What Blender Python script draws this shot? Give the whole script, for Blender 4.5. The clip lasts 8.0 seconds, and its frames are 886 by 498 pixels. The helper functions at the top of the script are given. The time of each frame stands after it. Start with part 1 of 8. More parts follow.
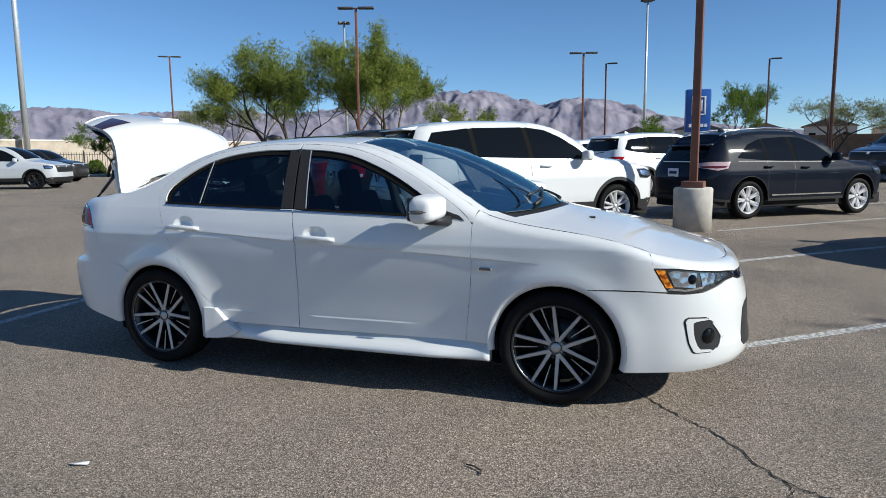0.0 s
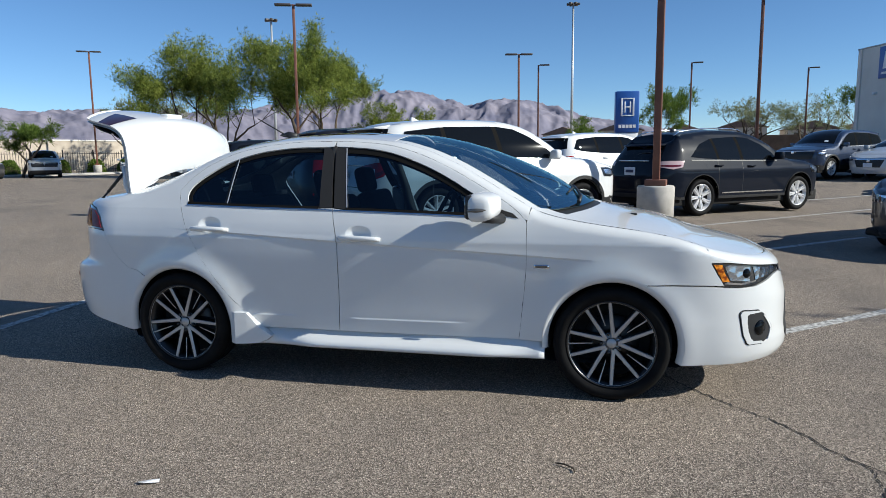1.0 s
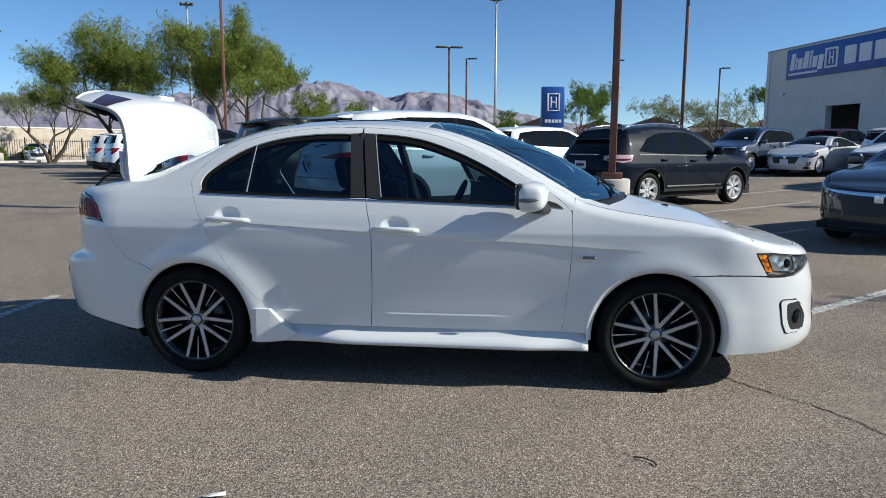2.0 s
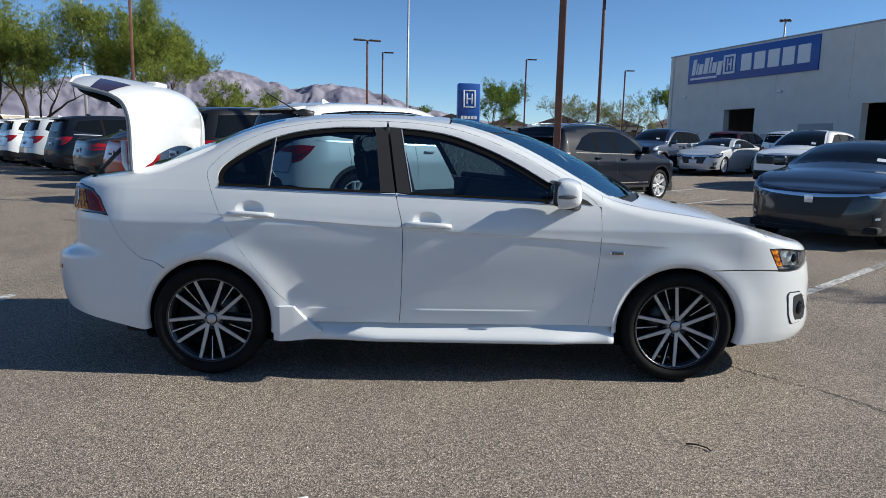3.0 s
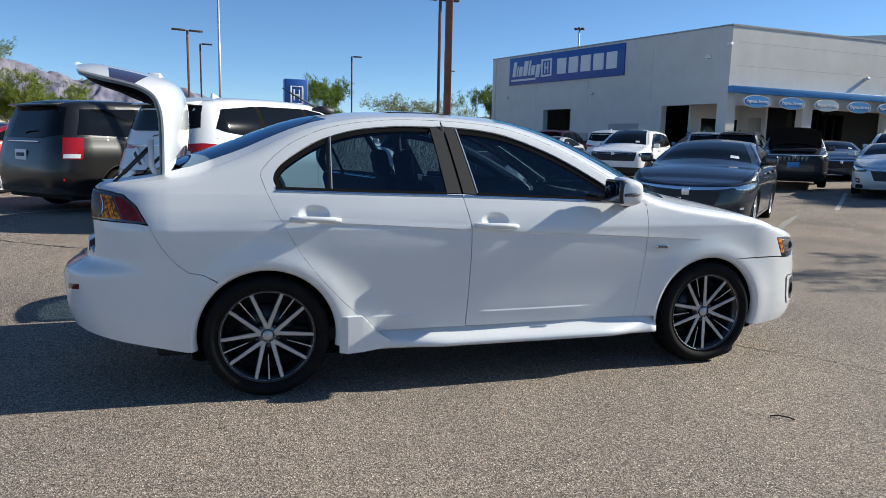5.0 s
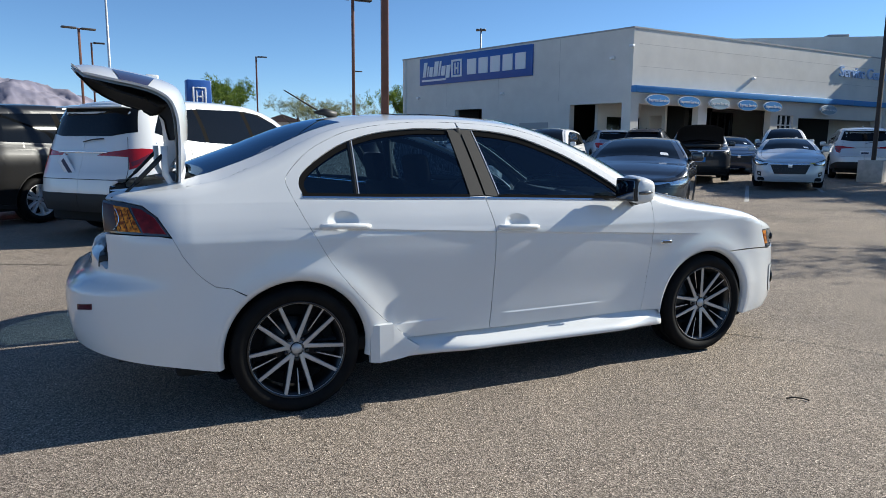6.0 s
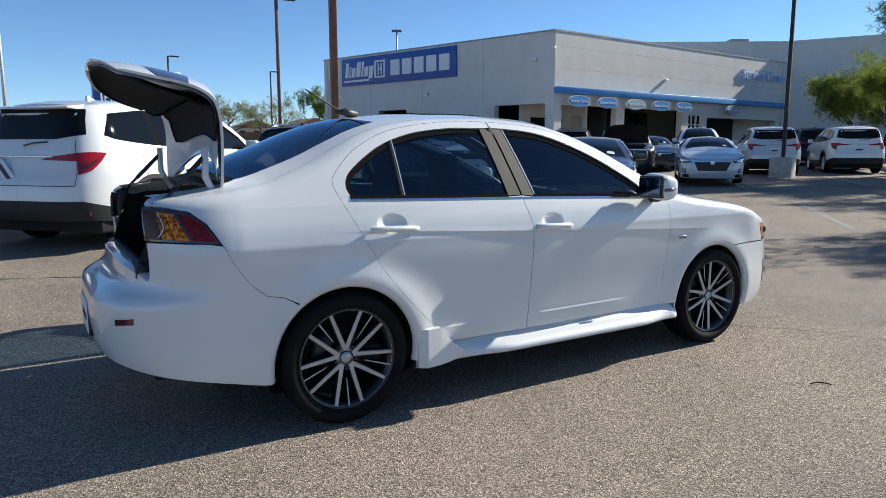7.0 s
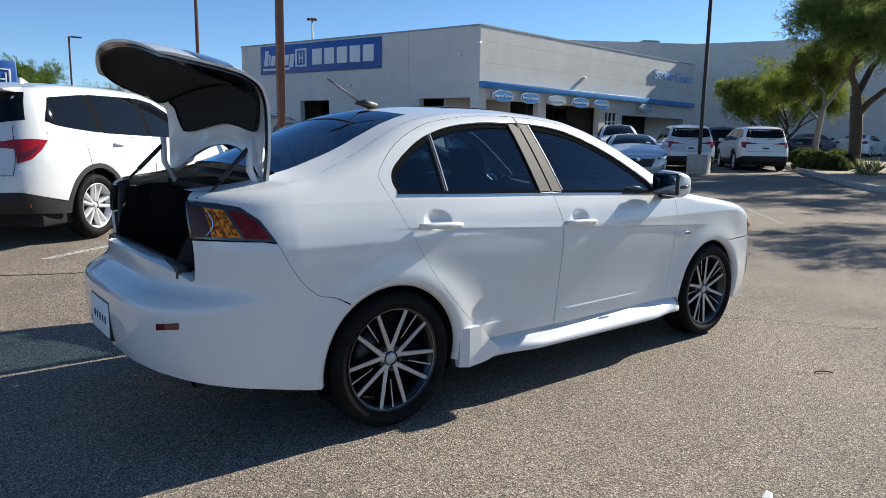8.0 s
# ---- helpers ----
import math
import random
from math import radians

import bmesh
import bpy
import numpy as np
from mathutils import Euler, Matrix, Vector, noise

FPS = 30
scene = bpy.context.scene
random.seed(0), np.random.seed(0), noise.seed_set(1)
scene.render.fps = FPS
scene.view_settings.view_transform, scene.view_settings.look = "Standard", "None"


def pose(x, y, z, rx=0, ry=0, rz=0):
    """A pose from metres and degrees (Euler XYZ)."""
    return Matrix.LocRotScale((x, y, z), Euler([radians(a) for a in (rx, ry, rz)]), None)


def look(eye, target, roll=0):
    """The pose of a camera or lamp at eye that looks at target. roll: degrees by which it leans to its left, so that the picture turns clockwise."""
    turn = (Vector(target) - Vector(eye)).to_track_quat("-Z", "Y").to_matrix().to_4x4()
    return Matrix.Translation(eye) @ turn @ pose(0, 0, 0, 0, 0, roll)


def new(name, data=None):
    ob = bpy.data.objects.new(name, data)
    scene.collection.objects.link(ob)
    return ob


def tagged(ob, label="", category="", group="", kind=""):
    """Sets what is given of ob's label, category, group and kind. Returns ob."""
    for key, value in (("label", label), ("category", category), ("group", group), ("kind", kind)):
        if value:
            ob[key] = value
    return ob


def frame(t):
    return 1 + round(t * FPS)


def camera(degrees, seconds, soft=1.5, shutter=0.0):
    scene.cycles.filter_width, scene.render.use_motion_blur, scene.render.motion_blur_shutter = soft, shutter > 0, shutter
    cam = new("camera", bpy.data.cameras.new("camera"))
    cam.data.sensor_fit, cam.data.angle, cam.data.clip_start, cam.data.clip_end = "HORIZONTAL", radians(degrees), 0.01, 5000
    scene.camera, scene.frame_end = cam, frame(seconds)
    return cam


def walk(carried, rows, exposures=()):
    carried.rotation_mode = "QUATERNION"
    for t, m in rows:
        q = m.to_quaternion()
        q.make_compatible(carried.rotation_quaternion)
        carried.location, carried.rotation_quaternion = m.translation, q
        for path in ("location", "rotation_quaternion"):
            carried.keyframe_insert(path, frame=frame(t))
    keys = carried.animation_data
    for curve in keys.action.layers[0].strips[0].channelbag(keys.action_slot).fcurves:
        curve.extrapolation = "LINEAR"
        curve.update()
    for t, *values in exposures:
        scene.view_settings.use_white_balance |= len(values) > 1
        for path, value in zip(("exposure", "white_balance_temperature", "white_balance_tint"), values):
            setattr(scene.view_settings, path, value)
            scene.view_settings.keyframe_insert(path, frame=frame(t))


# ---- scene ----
cam = camera(66.0, 8.0, soft=0.5)
PATH = [
    (0, (3.268, -3.53, 1.362), (2.606, -1.662, 1.09), -0.6),
    (0.5, (2.944, -3.558, 1.342), (2.366, -1.662, 1.076), -0.5),
    (1, (2.589, -3.678, 1.354), (2.128, -1.751, 1.08), -0.6),
    (1.5, (2.252, -3.657, 1.34), (1.896, -1.71, 1.053), -0.3),
    (3, (1.223, -3.697, 1.326), (1.262, -1.721, 1.019), 1.3),
    (3.5, (0.895, -3.628, 1.332), (1.055, -1.66, 1.013), 1.8),
    (4, (0.501, -3.667, 1.339), (0.818, -1.718, 1.017), 1.4),
    (4.5, (0.187, -3.561, 1.31), (0.627, -1.635, 0.999), 1.6),
    (6, (-0.696, -3.191, 1.309), (0.124, -1.391, 1.012), 0.5),
    (6.5, (-0.936, -2.981, 1.314), (-0.01, -1.233, 1.022), 0.5),
    (7, (-1.238, -2.84, 1.3), (-0.206, -1.152, 1.007), 0.0),
    (7.5, (-1.517, -2.678, 1.302), (-0.379, -1.06, 1.003), 0.9),
    (8, (-1.703, -2.426, 1.304), (-0.467, -0.885, 0.992), 1.0),
]
walk(cam, [(t, look(eye, target, roll)) for t, eye, target, roll in PATH],
     [(0, 0.43, 6300, 5), (1.5, 0.47, 6350, 5), (3.0, 0.49, 6450, 6), (3.5, 0.57, 6500, 6), (4.5, 0.64, 6550, 6), (6, 0.70, 6500, 6), (8, 0.76, 6700, 6)])

# ---- light: late morning desert sun, ahead of the sedan ----
SUN_UP, SUN_AZ = 31.0, -3.0  # degrees above the ground, and from +x
world = bpy.data.worlds.new("sky")
scene.world = world
world.use_nodes = True
wn = world.node_tree
sky = wn.nodes.new("ShaderNodeTexSky")
sky.sky_type = "NISHITA"
sky.sun_disc = False
sky.sun_elevation = radians(SUN_UP)
sky.sun_rotation = radians(90 - SUN_AZ)
sky.air_density, sky.dust_density, sky.ozone_density = 1.0, 0.5, 5.0
sky.altitude = 3000
bg = wn.nodes["Background"]
bg.inputs["Strength"].default_value = 0.092
hue = wn.nodes.new("ShaderNodeHueSaturation")
hue.inputs["Saturation"].default_value = 1.05
wn.links.new(sky.outputs["Color"], hue.inputs["Color"])
wn.links.new(hue.outputs["Color"], bg.inputs["Color"])
sun = bpy.data.lights.new("sun", "SUN")
sun.energy, sun.angle, sun.color = 4.7, radians(0.53), (1.0, 0.95, 0.87)
sun_ob = new("sun", sun)
ce = math.cos(radians(SUN_UP))
to_sun = Vector((ce * math.cos(radians(SUN_AZ)), ce * math.sin(radians(SUN_AZ)), math.sin(radians(SUN_UP))))
sun_ob.matrix_world = look(to_sun * 50, (0, 0, 0))

# ---- materials ----


def mat(name, color=(0.5, 0.5, 0.5), rough=0.5, metal=0.0, coat=0.0, spec=0.5):
    m = bpy.data.materials.new(name)
    m.use_nodes = True
    b = m.node_tree.nodes["Principled BSDF"]
    b.inputs["Base Color"].default_value = (*color, 1)
    b.inputs["Roughness"].default_value = rough
    b.inputs["Metallic"].default_value = metal
    b.inputs["Coat Weight"].default_value = coat
    b.inputs["Coat Roughness"].default_value = 0.03
    b.inputs["Specular IOR Level"].default_value = spec
    return m


def node(m, kind, **inputs):
    n = m.node_tree.nodes.new(kind)
    for key, value in inputs.items():
        n.inputs[key.replace("_", " ")].default_value = value
    return n


def wire(m, a, out, b, inp):
    m.node_tree.links.new(a.outputs[out], b.inputs[inp])


def coords(m, scale=1.0):
    tc = m.node_tree.nodes.new("ShaderNodeTexCoord")
    mp = m.node_tree.nodes.new("ShaderNodeMapping")
    mp.inputs["Scale"].default_value = (scale, scale, scale) if isinstance(scale, (int, float)) else scale
    wire(m, tc, "Object", mp, "Vector")
    return mp


def ramp(m, stops):
    r = m.node_tree.nodes.new("ShaderNodeValToRGB")
    el = r.color_ramp.elements
    while len(el) < len(stops):
        el.new(0.5)
    for e, (p, c) in zip(el, stops):
        e.position, e.color = p, (*c, 1)
    return r


def mottle(m, scale, lo, hi, detail=4.0, space=None, slot="Base Color", at=(0.3, 0.7), rough=0.55):
    """Noise between two colours into the base colour."""
    mp = space or coords(m)
    n = node(m, "ShaderNodeTexNoise", Scale=scale, Detail=detail, Roughness=rough)
    wire(m, mp, "Vector", n, "Vector")
    r = ramp(m, [(at[0], lo), (at[1], hi)])
    wire(m, n, "Fac", r, "Fac")
    wire(m, r, "Color", m.node_tree.nodes["Principled BSDF"], slot)
    return r


def relief(m, scale, strength, distance=0.002, detail=3.0, kind="noise"):
    mp = coords(m)
    if kind == "noise":
        n = node(m, "ShaderNodeTexNoise", Scale=scale, Detail=detail)
        out = "Fac"
    else:
        n = node(m, "ShaderNodeTexVoronoi", Scale=scale)
        out = "Distance"
    wire(m, mp, "Vector", n, "Vector")
    b = node(m, "ShaderNodeBump", Strength=strength, Distance=distance)
    wire(m, n, out, b, "Height")
    wire(m, b, "Normal", m.node_tree.nodes["Principled BSDF"], "Normal")


def paint(name, color, metal=0.0, coat=1.0):
    """Car paint: a clear coat over colour, with faint dust."""
    m = mat(name, color, 0.38 if not metal else 0.32, metal, coat)
    b = m.node_tree.nodes["Principled BSDF"]
    mp = coords(m)
    n = node(m, "ShaderNodeTexNoise", Scale=2.3, Detail=5.0)
    wire(m, mp, "Vector", n, "Vector")
    r = ramp(m, [(0.3, tuple(c * 0.95 for c in color)), (0.75, color)])
    wire(m, n, "Fac", r, "Fac")
    wire(m, r, "Color", b, "Base Color")
    d = ramp(m, [(0.35, (0.02,) * 3), (0.8, (0.09,) * 3)])
    wire(m, n, "Fac", d, "Fac")
    wire(m, d, "Color", b, "Coat Roughness")
    return m


def tinted(name, tint, rough=0.0, ior=1.52, sheen=(1, 1, 1)):
    """Window glass: dims what is behind it, and mirrors at its face."""
    m = bpy.data.materials.new(name)
    m.use_nodes = True
    nt = m.node_tree
    nt.nodes.remove(nt.nodes["Principled BSDF"])
    t = node(m, "ShaderNodeBsdfTransparent", Color=(*tint, 1))
    g = node(m, "ShaderNodeBsdfGlossy", Color=(*sheen, 1), Roughness=rough)
    f = node(m, "ShaderNodeFresnel", IOR=ior)
    mix = nt.nodes.new("ShaderNodeMixShader")
    wire(m, f, "Fac", mix, "Fac")
    nt.links.new(t.outputs[0], mix.inputs[1])
    nt.links.new(g.outputs[0], mix.inputs[2])
    nt.links.new(mix.outputs[0], nt.nodes["Material Output"].inputs["Surface"])
    return m


M = {}
M["white"] = paint("white car paint", (0.68, 0.69, 0.69))
M["pearl"] = paint("pearl white car paint", (0.84, 0.845, 0.84))
M["slate"] = paint("dark grey metallic paint", (0.008, 0.011, 0.019), 0.0, 0.35)
M["slate"].node_tree.nodes["Principled BSDF"].inputs["Specular IOR Level"].default_value = 0.04
M["steel"] = paint("steel grey metallic paint", (0.016, 0.020, 0.029), 0.2, 1.0)
M["silver"] = paint("silver metallic paint", (0.56, 0.58, 0.60), 0.2)
M["black"] = paint("black car paint", (0.012, 0.012, 0.014))
M["navy"] = paint("navy blue metallic paint", (0.02, 0.035, 0.075), 0.3)
M["red"] = paint("red metallic paint", (0.35, 0.012, 0.02), 0.3)
M["brown"] = paint("brown grey metallic paint", (0.012, 0.0115, 0.0115), 0.1, 0.4)
M["blue"] = paint("pale blue grey paint", (0.26, 0.33, 0.42), 0.2)
M["glass"] = tinted("tinted window glass", (0.125, 0.21, 0.27), 0.0, 1.62, (0.72, 0.86, 1.0))
M["clear"] = tinted("clear window glass", (0.66, 0.76, 0.78), 0.0, 8.0, (0.66, 0.95, 1.0))
M["privacy"] = tinted("dark rear window glass", (0.030, 0.036, 0.045), 0.0, 2.1, (0.55, 0.78, 1.0))
M["far_glass"] = mat("dark tinted glass", (0.005, 0.006, 0.007), 0.03, 0, 0, 0.24)
M["rubber"] = mat("tyre rubber", (0.010, 0.010, 0.011), 0.7, spec=0.12)
mottle(M["rubber"], 9, (0.004, 0.004, 0.005), (0.010, 0.0098, 0.0095))
M["plastic"] = mat("black plastic", (0.016, 0.016, 0.017), 0.5)
relief(M["plastic"], 900, 0.15, 0.0005)
M["cladding"] = mat("grey plastic cladding", (0.0100, 0.0100, 0.0105), 0.65)
M["well"] = mat("wheel well lining", (0.01, 0.01, 0.01), 0.9)
M["grille_slat"] = mat("dark grille slat", (0.012, 0.012, 0.013), 0.45, 0.0)
M["alloy"] = mat("machined alloy", (0.70, 0.70, 0.71), 0.32, 0.35)
M["machined"] = mat("machined silver-grey alloy", (0.46, 0.455, 0.45), 0.34, 0.45)
M["dark_alloy"] = mat("black painted alloy", (0.010, 0.010, 0.011), 0.35, 0, 0.3)
M["chrome"] = mat("chrome", (0.75, 0.76, 0.78), 0.08, 1.0)
M["disc"] = mat("brake disc steel", (0.06, 0.06, 0.06), 0.4, 0.8)
M["lens_red"] = mat("red lamp lens", (0.33, 0.006, 0.008), 0.08, 0, 0.5)
M["lens_dark_red"] = mat("dark red lamp lens", (0.10, 0.008, 0.012), 0.08, 0, 1.0)
M["lens_ruby"] = mat("deep red lamp lens", (0.17, 0.009, 0.014), 0.3, 0, 0.0, 0.2)
M["lens_plum"] = mat("dark plum lamp lens", (0.035, 0.010, 0.016), 0.06, 0, 1.0)
M["lens_smoke"] = mat("smoky lamp lens", (0.10, 0.095, 0.09), 0.1, 0.2, 1.0)
M["lens_amber"] = mat("amber lamp lens", (0.66, 0.19, 0.015), 0.35, 0, 0.0, 0.15)
mottle(M["lens_amber"], 55, (0.22, 0.04, 0.004), (0.85, 0.30, 0.03), 2, at=(0.38, 0.62))
relief(M["lens_amber"], 70, 0.5, 0.003, 1.0, "cells")
mottle(M["lens_ruby"], 40, (0.08, 0.004, 0.008), (0.22, 0.012, 0.018), 2)
relief(M["lens_ruby"], 90, 0.3, 0.002, 1.0, "cells")
M["lens_clear"] = mat("clear lamp lens over a silver bowl", (0.80, 0.82, 0.84), 0.12, 0.1, 1.0)
M["lens_pale"] = mat("pale pinkish lamp lens", (0.50, 0.36, 0.36), 0.12, 0.1, 1.0)
M["bright"] = mat("bright trim", (0.80, 0.81, 0.83), 0.22, 0.6)
M["lamp_dark"] = mat("dark lamp housing", (0.03, 0.032, 0.036), 0.15, 0.3, 1.0)
M["cabin"] = mat("black cabin trim", (0.02, 0.02, 0.021), 0.7)
M["cloth"] = mat("dark seat cloth", (0.03, 0.03, 0.032), 0.9)
mottle(M["cloth"], 160, (0.02, 0.02, 0.022), (0.045, 0.045, 0.048))
M["carpet"] = mat("boot carpet", (0.012, 0.012, 0.013), 0.95)
M["plate"] = mat("number plate", (0.72, 0.74, 0.78), 0.5)
M["ink"] = mat("plate ink", (0.03, 0.035, 0.08), 0.6)
M["matt_trim"] = mat("matt black trim", (0.014, 0.0135, 0.013), 0.9, spec=0.0)
M["satin"] = mat("satin black pillar trim", (0.024, 0.0225, 0.0215), 0.62, spec=0.35)

# ---- building helpers ----


def part(name, me, material, parent, label=""):
    """Links a mesh (or a bmesh) as one object under a thing or a part."""
    if isinstance(me, bmesh.types.BMesh):
        bm, me = me, bpy.data.meshes.new(name)
        bm.to_mesh(me)
        bm.free()
    if material is not None and not me.materials:
        me.materials.append(material)
    ob = new(name, me)
    ob.parent = parent
    if label:
        ob["label"] = label
    return ob


def thing(name, label, category, m=None, group="", kind=""):
    ob = new(name)
    ob.empty_display_size = 0.2
    if m is not None:
        ob.matrix_basis = m
    return tagged(ob, label, category, group, kind)


def curve(points):
    """A smooth monotone curve through (t, value) points, level beyond its ends."""
    p = sorted(points)
    xs, ys = [a for a, _ in p], [b for _, b in p]
    n = len(xs)
    h = [xs[i + 1] - xs[i] for i in range(n - 1)]
    d = [(ys[i + 1] - ys[i]) / h[i] for i in range(n - 1)]
    k = [d[0]] + [0.0 if d[i - 1] * d[i] <= 0 else 3 * (h[i - 1] + h[i]) / ((2 * h[i] + h[i - 1]) / d[i - 1] + (h[i] + 2 * h[i - 1]) / d[i]) for i in range(1, n - 1)] + [d[-1]]

    def f(t):
        if t <= xs[0]:
            return ys[0]
        if t >= xs[-1]:
            return ys[-1]
        i = 0
        while t > xs[i + 1]:
            i += 1
        u = (t - xs[i]) / h[i]
        return (1 + 2 * u) * (1 - u) ** 2 * ys[i] + u * (1 - u) ** 2 * h[i] * k[i] + u * u * (3 - 2 * u) * ys[i + 1] + u * u * (u - 1) * h[i] * k[i + 1]

    return f


def spline(points, n=6):
    """Catmull-Rom through 2D points, open."""
    out = []
    p = [points[0]] + list(points) + [points[-1]]
    for i in range(1, len(p) - 2):
        for j in range(n):
            t = j / n
            out.append(tuple(0.5 * (2 * b + (c - a) * t + (2 * a - 5 * b + 4 * c - d) * t * t + (3 * b - a - 3 * c + d) * t ** 3) for a, b, c, d in zip(p[i - 1], p[i], p[i + 1], p[i + 2])))
    out.append(tuple(points[-1]))
    return out


def arc(cx, cz, r, a0, a1, n=20):
    return [(cx + r * math.cos(radians(a0 + (a1 - a0) * i / n)), cz + r * math.sin(radians(a0 + (a1 - a0) * i / n))) for i in range(n + 1)]


def sheet(fn, poly, step, gap=0.0022, depth=0.014, off=0.0, cuts=(), hold=(), eps=1e-3, under=0.0):
    """A panel: the outline poly in the two parameters of the surface fn, cut into a grid, laid on the surface
    (off metres above it), its edge drawn in by gap and turned inwards by depth. Gives verts, faces, normals.
    under: how far below each vertex its normal is taken, for a panel that ends in a tight bend."""
    area = sum(a[0] * b[1] - b[0] * a[1] for a, b in zip(poly, poly[1:] + poly[:1]))
    if area < 0:
        poly = poly[::-1]
    bm = bmesh.new()
    clean = [p for i, p in enumerate(poly) if (p[0] - poly[i - 1][0]) ** 2 + (p[1] - poly[i - 1][1]) ** 2 > 1e-8]
    bm.faces.new([bm.verts.new((a, b, 0)) for a, b in clean])
    bm.normal_update()
    bmesh.ops.triangulate(bm, faces=bm.faces[:], ngon_method="EAR_CLIP")
    for axis in (0, 1):
        vals = [p[axis] for p in clean]
        lo, hi = min(vals), max(vals)
        k = max(1, round((hi - lo) / step[axis]))
        for i in range(1, k):
            co, no = [0, 0, 0], [0, 0, 0]
            co[axis], no[axis] = lo + (hi - lo) * i / k + 1e-5, 1
            bmesh.ops.bisect_plane(bm, geom=bm.verts[:] + bm.edges[:] + bm.faces[:], plane_co=co, plane_no=no, dist=1e-6)
    for co, no in cuts:
        bmesh.ops.bisect_plane(bm, geom=bm.verts[:] + bm.edges[:] + bm.faces[:], plane_co=(*co, 0), plane_no=(*no, 0), dist=1e-6)
    bm.verts.index_update()
    pull = {}
    edges = [e for e in bm.edges if len(e.link_faces) == 1]
    rim = []
    for e in edges:
        l = e.link_loops[0]
        a, b = l.vert, l.link_loop_next.vert
        rim.append((a.index, b.index))
        d = (b.co - a.co)
        if d.length < 1e-9:
            continue
        nrm = Vector((-d.y, d.x, 0)).normalized()
        for v in (a, b):
            pull[v.index] = pull.get(v.index, Vector()) + nrm
    uv = []
    for v in bm.verts:
        c = v.co.copy()
        if v.index in pull and pull[v.index].length > 1e-6:
            c += pull[v.index].normalized() * gap
            if any(abs(v.co.x - k) < 1e-6 for k in hold):
                c.x = v.co.x
        uv.append((c.x, c.y))
    faces = [[v.index for v in f.verts] for f in bm.faces]
    bm.free()
    verts, normals, e = [], [], eps
    for a, b in uv:
        p = Vector(fn(a, b))
        b -= under
        n = (Vector(fn(a + e, b)) - Vector(fn(a - e, b))).cross(Vector(fn(a, b + e)) - Vector(fn(a, b - e)))
        if any(abs(a - k) < 1e-6 for k in hold):
            n.y = 0.0
        n = n.normalized() if n.length > 1e-12 else Vector((0, 0, 1))
        verts.append(p + n * off)
        normals.append(n)
    loops = [[normals[i] for i in f] for f in faces]
    if depth:
        back = {}
        for a, b in rim:
            for i in (a, b):
                if i not in back:
                    back[i] = len(verts)
                    verts.append(verts[i] - normals[i] * depth)
            f = [b, a, back[a], back[b]]
            n = (verts[f[1]] - verts[f[0]]).cross(verts[f[3]] - verts[f[0]])
            n = n.normalized() if n.length > 1e-12 else normals[a]
            faces.append(f)
            loops.append([n] * 4)
    return verts, faces, loops


def mirrored(s):
    flip = lambda v: Vector((v.x, -v.y, v.z))
    return [flip(v) for v in s[0]], [f[::-1] for f in s[1]], [[flip(n) for n in l[::-1]] for l in s[2]]


def joined(*sheets):
    verts, faces, loops = [], [], []
    for v, f, l in sheets:
        k = len(verts)
        verts += v
        faces += [[i + k for i in g] for g in f]
        loops += l
    me = bpy.data.meshes.new("panel")
    me.from_pydata([tuple(v) for v in verts], [], faces)
    me.shade_smooth()
    me.normals_split_custom_set([tuple(n) for l in loops for n in l])
    return me


def shade(bm, on=True):
    for f in bm.faces:
        f.smooth = on
    return bm


def block(x0, x1, y0, y1, z0, z1, bevel=0.0, seg=2):
    """A box with rounded edges."""
    bm = bmesh.new()
    bmesh.ops.create_cube(bm, size=1)
    for v in bm.verts:
        v.co = ((x0 + x1) / 2 + v.co.x * (x1 - x0), (y0 + y1) / 2 + v.co.y * (y1 - y0), (z0 + z1) / 2 + v.co.z * (z1 - z0))
    if bevel:
        bmesh.ops.bevel(bm, geom=bm.edges[:], offset=bevel, segments=seg, affect="EDGES", profile=0.5)
        shade(bm)
    return bm


def tube(bm, path, radii, sides=8, cap=True):
    """A round bar along 3D points into bm."""
    rings = []
    path = [Vector(p) for p in path]
    if isinstance(radii, (int, float)):
        radii = [radii] * len(path)
    side = None
    for i, p in enumerate(path):
        d = (path[min(i + 1, len(path) - 1)] - path[max(i - 1, 0)]).normalized()
        ref = side if side is not None else (Vector((0, 0, 1)) if abs(d.z) < 0.9 else Vector((1, 0, 0)))
        u = (ref - d * ref.dot(d)).normalized()
        side = u
        w = d.cross(u)
        rings.append([bm.verts.new(p + (u * math.cos(2 * math.pi * k / sides) + w * math.sin(2 * math.pi * k / sides)) * radii[i]) for k in range(sides)])
    for a, b in zip(rings, rings[1:]):
        for k in range(sides):
            f = bm.faces.new((a[k], a[(k + 1) % sides], b[(k + 1) % sides], b[k]))
            f.smooth = True
    if cap:
        bm.faces.new(rings[0][::-1])
        bm.faces.new(rings[-1])
    return bm


